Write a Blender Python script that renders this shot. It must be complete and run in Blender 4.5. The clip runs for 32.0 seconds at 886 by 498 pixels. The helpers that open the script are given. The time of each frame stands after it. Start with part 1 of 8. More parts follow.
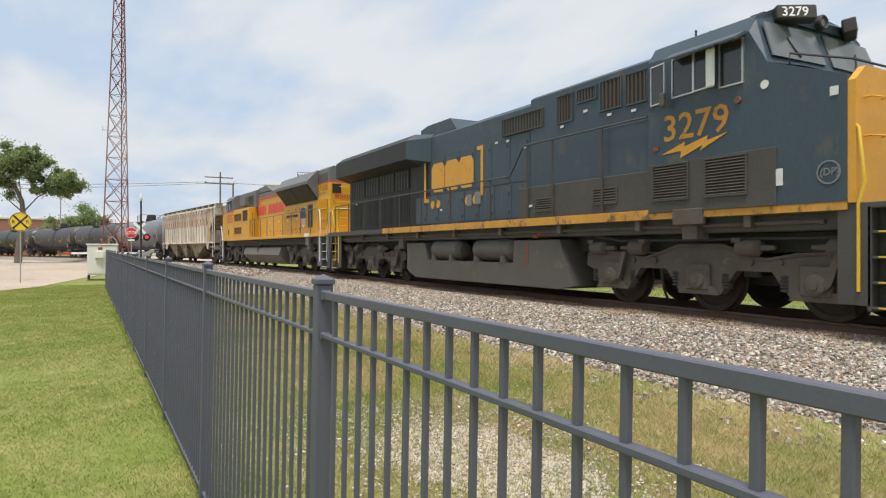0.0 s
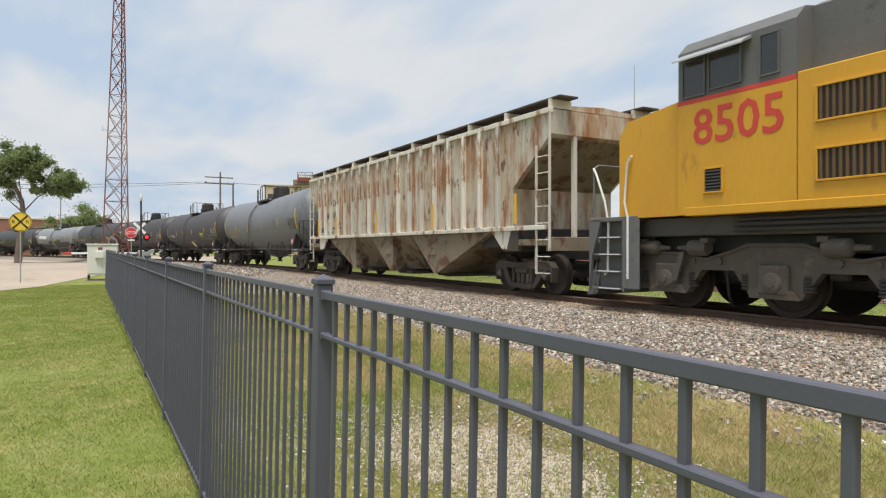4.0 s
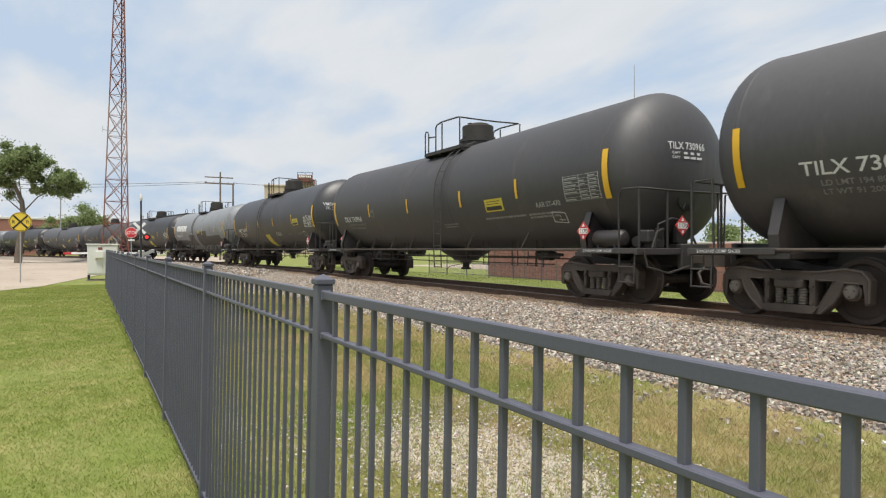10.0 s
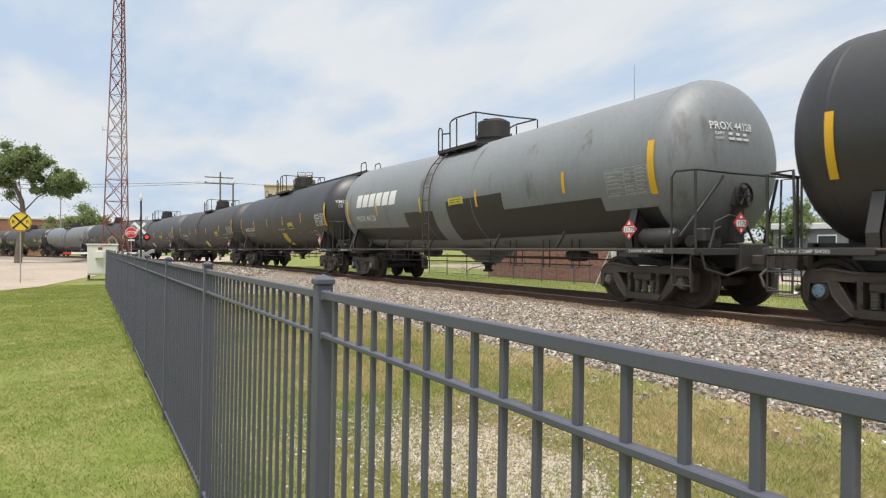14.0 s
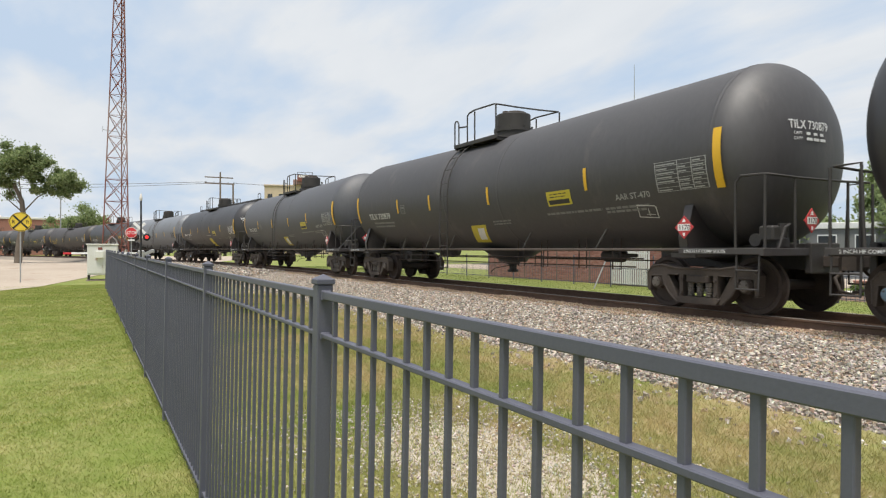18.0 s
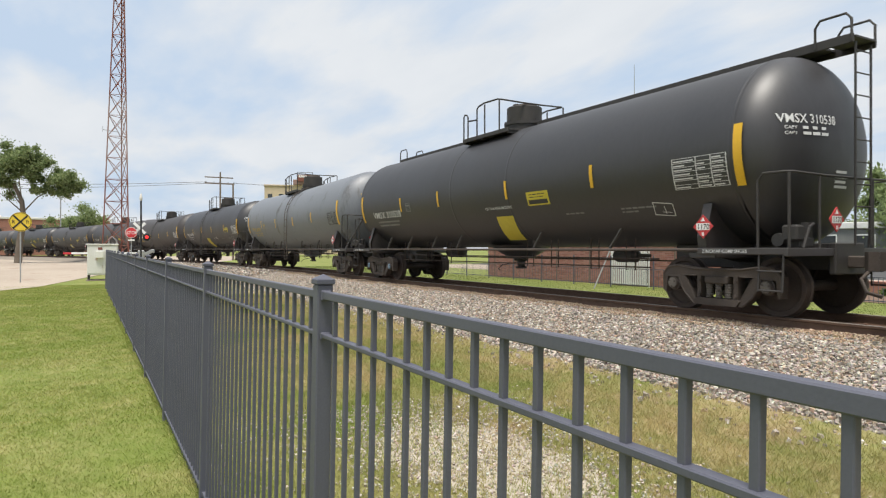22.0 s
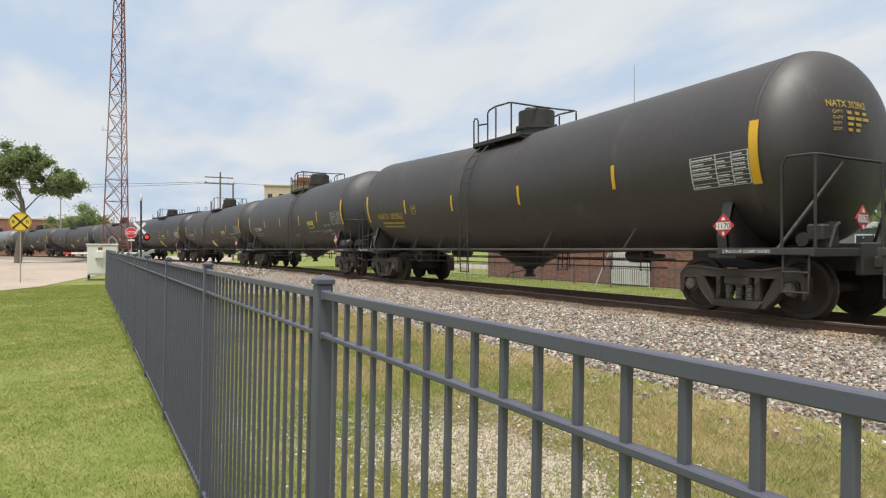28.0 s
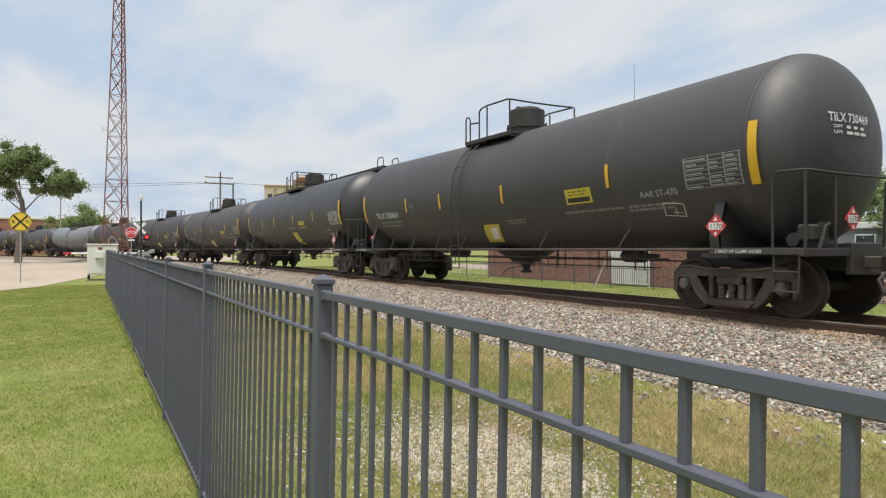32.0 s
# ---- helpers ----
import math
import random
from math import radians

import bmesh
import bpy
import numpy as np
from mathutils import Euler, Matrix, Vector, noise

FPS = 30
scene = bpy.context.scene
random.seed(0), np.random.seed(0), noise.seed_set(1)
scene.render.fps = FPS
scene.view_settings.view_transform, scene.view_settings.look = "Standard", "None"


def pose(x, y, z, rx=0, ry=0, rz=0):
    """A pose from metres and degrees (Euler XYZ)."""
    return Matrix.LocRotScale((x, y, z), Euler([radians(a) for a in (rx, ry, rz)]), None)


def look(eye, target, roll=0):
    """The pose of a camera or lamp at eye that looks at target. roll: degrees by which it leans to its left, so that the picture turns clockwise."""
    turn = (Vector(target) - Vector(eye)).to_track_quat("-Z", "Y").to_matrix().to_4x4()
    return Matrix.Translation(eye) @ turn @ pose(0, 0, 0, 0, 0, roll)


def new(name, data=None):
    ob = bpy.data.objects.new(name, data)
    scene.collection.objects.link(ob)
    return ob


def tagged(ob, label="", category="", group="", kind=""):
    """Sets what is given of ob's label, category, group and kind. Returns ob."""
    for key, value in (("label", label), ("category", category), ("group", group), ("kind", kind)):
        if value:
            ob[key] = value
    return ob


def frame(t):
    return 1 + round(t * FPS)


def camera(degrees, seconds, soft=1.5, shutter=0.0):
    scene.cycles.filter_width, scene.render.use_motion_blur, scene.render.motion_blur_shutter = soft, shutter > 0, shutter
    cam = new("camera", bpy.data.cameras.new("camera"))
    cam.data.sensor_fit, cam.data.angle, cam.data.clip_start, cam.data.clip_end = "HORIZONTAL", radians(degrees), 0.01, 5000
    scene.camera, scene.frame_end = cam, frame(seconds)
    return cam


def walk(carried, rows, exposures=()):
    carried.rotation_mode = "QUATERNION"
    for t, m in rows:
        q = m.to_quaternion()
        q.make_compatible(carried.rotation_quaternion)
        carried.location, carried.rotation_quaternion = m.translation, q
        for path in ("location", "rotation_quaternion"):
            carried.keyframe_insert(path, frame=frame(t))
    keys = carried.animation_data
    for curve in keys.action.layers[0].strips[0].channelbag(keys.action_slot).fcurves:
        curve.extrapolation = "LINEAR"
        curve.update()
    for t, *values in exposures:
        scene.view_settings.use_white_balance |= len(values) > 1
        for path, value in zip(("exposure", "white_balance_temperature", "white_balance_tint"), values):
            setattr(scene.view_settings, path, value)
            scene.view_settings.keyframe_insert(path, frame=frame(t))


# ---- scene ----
# ---- camera ----
FOV, YAW = 68.68, 0.5038
EYE = Vector((0.0, -10.13, 1.65))
ZR = 0.607          # top of rail above the lawn
cam = camera(FOV, 32.0, soft=1.2, shutter=0.05)
HOLD = look(EYE, EYE + Vector((-math.cos(YAW), math.sin(YAW), 0.0)))
walk(cam, [(0.0, HOLD), (32.0, HOLD)], exposures=[(0.0, 0.07), (3.0, 0.02), (6.0, -0.07), (8.0, -0.03), (10.0, 0.03), (13.0, 0.08), (17.0, 0.09), (22.0, 0.11), (25.0, 0.09), (28.0, 0.05), (30.0, 0.03), (32.0, 0.0)])

# ---- world and sun ----
SUN_ELEV, SUN_AZ = 73.0, -38.0     # azimuth from +x towards +y, degrees
world = bpy.data.worlds.new("sky")
scene.world = world
world.use_nodes = True


def build_world():
    nt = world.node_tree
    nt.nodes.clear()
    N, L = nt.nodes.new, nt.links.new
    out, bg = N("ShaderNodeOutputWorld"), N("ShaderNodeBackground")
    bg.inputs["Strength"].default_value = 0.1
    sky = N("ShaderNodeTexSky")
    sky.sky_type, sky.sun_disc = "NISHITA", False
    sky.sun_elevation, sky.sun_rotation = radians(SUN_ELEV), radians(90 - SUN_AZ)
    sky.air_density, sky.dust_density = 1.0, 2.5
    co, sep = N("ShaderNodeTexCoord"), N("ShaderNodeSeparateXYZ")
    L(co.outputs["Generated"], sep.inputs[0])
    zc = N("ShaderNodeMath"); zc.operation = "ADD"; zc.inputs[1].default_value = 0.16
    L(sep.outputs["Z"], zc.inputs[0])
    zm = N("ShaderNodeMath"); zm.operation = "MAXIMUM"; zm.inputs[1].default_value = 0.12
    L(zc.outputs[0], zm.inputs[0])
    div = N("ShaderNodeVectorMath"); div.operation = "DIVIDE"
    comb = N("ShaderNodeCombineXYZ")
    for i in range(3):
        L(zm.outputs[0], comb.inputs[i])
    L(co.outputs["Generated"], div.inputs[0]); L(comb.outputs[0], div.inputs[1])
    mp = N("ShaderNodeMapping")
    mp.inputs["Rotation"].default_value = (0, 0, radians(-20)); mp.inputs["Scale"].default_value = (0.62, 1.25, 1)
    mp.inputs["Location"].default_value = (2.3, 0.4, 0)
    L(div.outputs[0], mp.inputs["Vector"])
    n1, n2 = N("ShaderNodeTexNoise"), N("ShaderNodeTexNoise")
    n1.inputs["Scale"].default_value, n1.inputs["Detail"].default_value, n1.inputs["Roughness"].default_value = 1.55, 7, 0.52
    n2.inputs["Scale"].default_value, n2.inputs["Detail"].default_value = 3.2, 5
    L(mp.outputs[0], n1.inputs["Vector"]); L(mp.outputs[0], n2.inputs["Vector"])
    r1 = N("ShaderNodeValToRGB")
    r1.color_ramp.elements[0].position, r1.color_ramp.elements[1].position = 0.38, 0.58
    r1.color_ramp.elements[0].color = (0.10, 0.10, 0.10, 1)
    L(n1.outputs["Fac"], r1.inputs["Fac"])
    shade = N("ShaderNodeMix"); shade.data_type = "RGBA"
    shade.inputs["A"].default_value, shade.inputs["B"].default_value = (6.4, 6.85, 7.4, 1), (7.9, 8.1, 8.3, 1)
    L(n2.outputs["Fac"], shade.inputs["Factor"])
    haze = N("ShaderNodeMix"); haze.data_type = "RGBA"
    haze.inputs["Factor"].default_value, haze.inputs["B"].default_value = 0.85, (5.4, 6.7, 8.4, 1)
    L(sky.outputs["Color"], haze.inputs["A"])
    mix = N("ShaderNodeMix"); mix.data_type = "RGBA"
    L(r1.outputs["Color"], mix.inputs["Factor"]); L(haze.outputs["Result"], mix.inputs["A"]); L(shade.outputs["Result"], mix.inputs["B"])
    L(mix.outputs["Result"], bg.inputs["Color"]); L(bg.outputs[0], out.inputs[0])


build_world()
sun_data = bpy.data.lights.new("sun", "SUN")
sun_data.energy, sun_data.angle, sun_data.color = 4.6, radians(20.0), (1.0, 0.95, 0.87)
sun = new("sun", sun_data)
sun.matrix_basis = look((0, 0, 60), (-math.cos(radians(SUN_ELEV)) * math.cos(radians(SUN_AZ)) * 10,
                                     -math.cos(radians(SUN_ELEV)) * math.sin(radians(SUN_AZ)) * 10, 60 - 10 * math.sin(radians(SUN_ELEV))))


# ---- materials ----
MATS = {}


def mat(name, c1, c2=None, rough=0.6, metal=0.0, scale=6.0, fine=60.0, bump=0.15, c3=None, c3_at=0.62, stretch=(1, 1, 1), spec=0.5, coat=0.0, rand=0.0):
    """Two scales of tone, an optional third colour in patches, and fine relief."""
    if name in MATS:
        return MATS[name]
    m = bpy.data.materials.new(name)
    m.use_nodes = True
    nt = m.node_tree
    N, L = nt.nodes.new, nt.links.new
    b = nt.nodes["Principled BSDF"]
    c2 = c2 or tuple(min(1, v * 1.25 + 0.01) for v in c1)
    co, mp = N("ShaderNodeTexCoord"), N("ShaderNodeMapping")
    mp.inputs["Scale"].default_value = stretch
    L(co.outputs["Object"], mp.inputs["Vector"])
    n1, n2 = N("ShaderNodeTexNoise"), N("ShaderNodeTexNoise")
    n1.inputs["Scale"].default_value, n1.inputs["Detail"].default_value = scale, 4
    n2.inputs["Scale"].default_value, n2.inputs["Detail"].default_value = fine, 3
    for n in (n1, n2):
        L(mp.outputs[0], n.inputs["Vector"])
    mx = N("ShaderNodeMix"); mx.data_type = "RGBA"
    mx.inputs["A"].default_value, mx.inputs["B"].default_value = (*c1, 1), (*c2, 1)
    avg = N("ShaderNodeMath"); avg.operation = "MULTIPLY_ADD"; avg.inputs[1].default_value = 0.55
    half = N("ShaderNodeMath"); half.operation = "MULTIPLY"; half.inputs[1].default_value = 0.45
    L(n2.outputs["Fac"], half.inputs[0]); L(n1.outputs["Fac"], avg.inputs[0]); L(half.outputs[0], avg.inputs[2])
    con = N("ShaderNodeMapRange"); con.inputs["From Min"].default_value, con.inputs["From Max"].default_value = 0.3, 0.7
    L(avg.outputs[0], con.inputs["Value"]); L(con.outputs["Result"], mx.inputs["Factor"])
    last = mx.outputs["Result"]
    if c3:
        n3 = N("ShaderNodeTexNoise")
        n3.inputs["Scale"].default_value, n3.inputs["Detail"].default_value, n3.inputs["Roughness"].default_value = scale * 1.7, 7, 0.65
        L(mp.outputs[0], n3.inputs["Vector"])
        mr = N("ShaderNodeMapRange"); mr.inputs["From Min"].default_value, mr.inputs["From Max"].default_value = c3_at, c3_at + 0.08
        L(n3.outputs["Fac"], mr.inputs["Value"])
        m3 = N("ShaderNodeMix"); m3.data_type = "RGBA"; m3.inputs["B"].default_value = (*c3, 1)
        L(mr.outputs["Result"], m3.inputs["Factor"]); L(last, m3.inputs["A"])
        last = m3.outputs["Result"]
    if rand:
        info, hsv = N("ShaderNodeObjectInfo"), N("ShaderNodeHueSaturation")
        rr = N("ShaderNodeMapRange"); rr.inputs["To Min"].default_value, rr.inputs["To Max"].default_value = 1 - rand, 1 + rand
        L(info.outputs["Random"], rr.inputs["Value"]); L(rr.outputs["Result"], hsv.inputs["Value"]); L(last, hsv.inputs["Color"])
        last = hsv.outputs["Color"]
    L(last, b.inputs["Base Color"])
    rg = N("ShaderNodeMapRange"); rg.inputs["To Min"].default_value, rg.inputs["To Max"].default_value = max(0, rough - 0.1), min(1, rough + 0.1)
    L(n1.outputs["Fac"], rg.inputs["Value"]); L(rg.outputs["Result"], b.inputs["Roughness"])
    b.inputs["Metallic"].default_value, b.inputs["Specular IOR Level"].default_value = metal, spec
    b.inputs["Coat Weight"].default_value = coat
    if bump:
        bp = N("ShaderNodeBump"); bp.inputs["Strength"].default_value, bp.inputs["Distance"].default_value = bump, 0.01
        L(n2.outputs["Fac"], bp.inputs["Height"]); L(bp.outputs[0], b.inputs["Normal"])
    MATS[name] = m
    return m


def thin_leaf(m, share=0.45):
    """Lets light through blades and leaves."""
    nt = m.node_tree
    N, L = nt.nodes.new, nt.links.new
    b, out = nt.nodes["Principled BSDF"], nt.nodes["Material Output"]
    tr, mx = N("ShaderNodeBsdfTranslucent"), N("ShaderNodeMixShader")
    L(b.inputs["Base Color"].links[0].from_socket, tr.inputs["Color"])
    mx.inputs["Fac"].default_value = share
    L(b.outputs[0], mx.inputs[1]); L(tr.outputs[0], mx.inputs[2]); L(mx.outputs[0], out.inputs["Surface"])
    return m


# ---- mesh tools ----
class G:
    """Collects rounded boxes, bars, tubes and turned shapes into one mesh."""

    def __init__(self):
        self.v, self.f, self.s = [], [], []

    def add(self, verts, faces, smooth=False):
        o = len(self.v)
        self.v += [tuple(p) for p in verts]
        self.f += [tuple(i + o for i in f) for f in faces]
        self.s += [smooth] * len(faces)
        return self

    def box(self, x0, x1, y0, y1, z0, z1, c=0.0):
        x0, x1, y0, y1, z0, z1 = min(x0, x1), max(x0, x1), min(y0, y1), max(y0, y1), min(z0, z1), max(z0, z1)
        if c <= 0:
            v = [(x, y, z) for x in (x0, x1) for y in (y0, y1) for z in (z0, z1)]
            return self.add(v, [(0, 1, 3, 2), (4, 6, 7, 5), (0, 4, 5, 1), (2, 3, 7, 6), (0, 2, 6, 4), (1, 5, 7, 3)])
        v, ix = [], {}
        for i, x in enumerate((x0, x1)):
            for j, y in enumerate((y0, y1)):
                for k, z in enumerate((z0, z1)):
                    a, b, d = c * (1 - 2 * i), c * (1 - 2 * j), c * (1 - 2 * k)
                    for axis, p in enumerate(((x, y + b, z + d), (x + a, y, z + d), (x + a, y + b, z))):
                        ix[i, j, k, axis] = len(v)
                        v.append(p)
        f = []
        for s in (0, 1):
            f.append(tuple(ix[s, j, k, 0] for j, k in ((0, 0), (0, 1), (1, 1), (1, 0))))
            f.append(tuple(ix[i, s, k, 1] for i, k in ((0, 0), (0, 1), (1, 1), (1, 0))))
            f.append(tuple(ix[i, j, s, 2] for i, j in ((0, 0), (0, 1), (1, 1), (1, 0))))
        for a in (0, 1):
            for b in (0, 1):
                f.append((ix[a, b, 0, 0], ix[a, b, 1, 0], ix[a, b, 1, 1], ix[a, b, 0, 1]))
                f.append((ix[a, 0, b, 0], ix[a, 1, b, 0], ix[a, 1, b, 2], ix[a, 0, b, 2]))
                f.append((ix[0, a, b, 1], ix[1, a, b, 1], ix[1, a, b, 2], ix[0, a, b, 2]))
                for k in (0, 1):
                    f.append((ix[a, b, k, 0], ix[a, b, k, 1], ix[a, b, k, 2]))
        return self.add(v, f)

    def tube(self, pts, r, n=6, caps=True):
        pts = [Vector(p) for p in pts]
        rs = r if isinstance(r, (list, tuple)) else [r] * len(pts)
        up, rings = None, []
        for i, p in enumerate(pts):
            d = (pts[min(i + 1, len(pts) - 1)] - pts[max(i - 1, 0)]).normalized()
            if up is None:
                up = Vector((0, 0, 1)) if abs(d.z) < 0.9 else Vector((1, 0, 0))
            a = d.cross(up).normalized()
            up = a.cross(d).normalized()
            rings.append([p + rs[i] * (math.cos(2 * math.pi * k / n) * a + math.sin(2 * math.pi * k / n) * up) for k in range(n)])
        v = [q for ring in rings for q in ring]
        f = [(i * n + k, i * n + (k + 1) % n, (i + 1) * n + (k + 1) % n, (i + 1) * n + k) for i in range(len(pts) - 1) for k in range(n)]
        self.add(v, f, n > 4)
        if caps:
            o = len(self.v) - len(v)
            for ring in (range(o, o + n), range(len(self.v) - n, len(self.v))):
                self.f.append(tuple(ring)); self.s.append(False)
        return self

    def cyl(self, p, q, r, n=12, r2=None):
        return self.tube([p, q], [r, r if r2 is None else r2], n)

    def prism(self, poly, axis, a, b):
        """A flat outline pushed along an axis: outline in (y, z), (x, z) or (x, y)."""
        put = {"x": lambda p, t: (t, p[0], p[1]), "y": lambda p, t: (p[0], t, p[1]), "z": lambda p, t: (p[0], p[1], t)}[axis]
        n = len(poly)
        v = [put(p, a) for p in poly] + [put(p, b) for p in poly]
        return self.add(v, [tuple(range(n)), tuple(range(2 * n - 1, n - 1, -1))] + [(i, (i + 1) % n, n + (i + 1) % n, n + i) for i in range(n)])

    def lathe(self, prof, axis, centre, n=24, smooth=True, caps=True):
        """A turned shape: prof of (along, radius)."""
        put = {"x": lambda a, c, s: (a, c, s), "y": lambda a, c, s: (c, a, s), "z": lambda a, c, s: (c, s, a)}[axis]
        v, f = [], []
        for a, r in prof:
            for k in range(n):
                w = 2 * math.pi * k / n
                q = put(a, r * math.cos(w), r * math.sin(w))
                v.append(tuple(q[i] + centre[i] for i in range(3)))
        for i in range(len(prof) - 1):
            for k in range(n):
                f.append((i * n + k, i * n + (k + 1) % n, (i + 1) * n + (k + 1) % n, (i + 1) * n + k))
        if caps and prof[0][1] > 1e-6:
            f.append(tuple(range(n)))
        if caps and prof[-1][1] > 1e-6:
            f.append(tuple(range((len(prof) - 1) * n, len(prof) * n)))
        return self.add(v, f, smooth)

    def turn(self, m):
        self.v = [tuple(m @ Vector(p)) for p in self.v]
        return self

    def mesh(self, name, material, sharp=35):
        me = bpy.data.meshes.new(name)
        me.from_pydata(self.v, [], self.f)
        if len(self.f) < 3000:
            bm = bmesh.new()
            bm.from_mesh(me)
            bmesh.ops.recalc_face_normals(bm, faces=bm.faces)
            bm.to_mesh(me)
            bm.free()
        if any(self.s):
            me.polygons.foreach_set("use_smooth", [True] * len(me.polygons))
            me.set_sharp_from_angle(angle=radians(sharp))
        me.materials.append(material)
        return me


MESHES = {}
SAG = 0.0          # how far the middle of a tank lies lower than its ends


def part(name, g, material, parent, label="", at=None, key=None):
    """One mesh object under a thing or a part. Alike parts with one key share their mesh."""
    if key is None:
        me = (g() if callable(g) else g).mesh(name, material)
    else:
        key = (key, material.name, SAG)
        if key not in MESHES:
            MESHES[key] = (g() if callable(g) else g).mesh(name, material)
        me = MESHES[key]
    ob = new(name, me)
    ob.parent = parent
    if at is not None:
        ob.matrix_basis = at if isinstance(at, Matrix) else Matrix.Translation(at)
    if label:
        ob["label"] = label
    return ob


def thing(name, label, category, group="", at=None, kind=""):
    ob = new(name)
    ob.empty_display_size = 0.2
    if at is not None:
        ob.matrix_basis = at if isinstance(at, Matrix) else Matrix.Translation(at)
    return tagged(ob, label, category, group, kind)


def single(name, g, material, label="", category="", group="", kind="", at=None, key=None):
    ob = part(name, g, material, None, "", at, key)
    return tagged(ob, label, category, group, kind)


# ---- lettering ----
GLYPHS = {}


def letters(text, height, wide=1.0):
    """Outline of a word in the x, z plane, left end at 0, as (verts, faces)."""
    if text not in GLYPHS:
        cu = bpy.data.curves.new("letters", "FONT")
        cu.body, cu.size = text, 1.0
        cu.resolution_u, cu.offset = 2, 0.011
        ob = bpy.data.objects.new("letters", cu)
        me = bpy.data.meshes.new_from_object(ob)
        GLYPHS[text] = ([(p.co.x, p.co.y) for p in me.vertices], [tuple(p.vertices) for p in me.polygons])
        bpy.data.objects.remove(ob), bpy.data.curves.remove(cu), bpy.data.meshes.remove(me)
    v, f = GLYPHS[text]
    k = height / 0.72
    return [(x * k * wide, y * k) for x, y in v], f


def word(g, text, height, put, wide=1.0):
    v, f = letters(text, height, wide)
    return g.add([put(*p) for p in v], f)


def flat(x, y, z):
    return lambda a, b: (x + a, y, z + b)


# ---- the line of the track ----
BEND_AT, BEND_R, BEND_LEN = -30.0, 250.0, 200.0
SPEEDS = [9.15, 9.51, 9.41, 9.42, 9.16, 9.18, 8.99, 8.91, 8.84]


def track(s):
    """Place and heading on the line, s metres along it: straight by the camera, a long bend behind."""
    d = BEND_AT - s
    if d <= 0:
        return Vector((s, 0, 0)), 0.0
    a = min(d, BEND_LEN) / BEND_R
    p = Vector((BEND_AT - BEND_R * math.sin(a), -BEND_R * (1 - math.cos(a)), 0))
    if d > BEND_LEN:
        p += (d - BEND_LEN) * Vector((-math.cos(a), -math.sin(a), 0))
    return p, a


def gone(t):
    """Metres that the train has run at t seconds."""
    total, step = 0.0, 4.0
    for i in range(8):
        u = min(max(t - i * step, 0.0), step)
        a, b = SPEEDS[i], SPEEDS[i + 1]
        total += a * u + (b - a) * u * u / (2 * step)
    return total
# ---- surfaces of the place ----
GRASS = mat("lawn", (0.132, 0.162, 0.034), (0.208, 0.228, 0.062), rough=0.9, scale=5.0, fine=34, bump=0.6, c3=(0.31, 0.27, 0.12), c3_at=0.60, spec=0.2)
BLADE = mat("grass_blades", (0.200, 0.260, 0.048), (0.390, 0.412, 0.122), rough=0.75, scale=6.0, fine=26, bump=0, c3=(0.50, 0.44, 0.22), c3_at=0.6, spec=0.25)
DRY = mat("dry_verge", (0.20, 0.18, 0.09), (0.33, 0.29, 0.17), rough=0.95, scale=1.4, fine=30, bump=0.6, c3=(0.12, 0.155, 0.035), c3_at=0.5, spec=0.2)
BALLAST = mat("ballast_bed", (0.17, 0.150, 0.128), (0.29, 0.258, 0.22), rough=0.95, scale=5, fine=28, bump=1.0, c3=(0.32, 0.22, 0.145), c3_at=0.56, spec=0.2)
CONCRETE = mat("pale_concrete", (0.29, 0.232, 0.178), (0.42, 0.352, 0.282), rough=0.9, scale=0.22, fine=9, bump=0.2, c3=(0.30, 0.225, 0.17), c3_at=0.56, stretch=(0.35, 1, 1))
RAILSTEEL = mat("rusty_rail", (0.105, 0.062, 0.042), (0.19, 0.118, 0.082), rough=0.8, metal=0.2, scale=7, fine=60, bump=0.3)
RAILTOP = mat("worn_rail_head", (0.20, 0.165, 0.14), (0.30, 0.255, 0.22), rough=0.5, metal=0.5, scale=9, fine=50, bump=0.05)
TIE = mat("weathered_tie", (0.16, 0.11, 0.075), (0.30, 0.22, 0.15), rough=0.95, scale=8, fine=40, bump=0.6, stretch=(1, 0.2, 1), rand=0.2)
FENCE = mat("fence_paint", (0.078, 0.080, 0.105), (0.101, 0.103, 0.131), rough=0.5, scale=3, fine=150, bump=0.04)


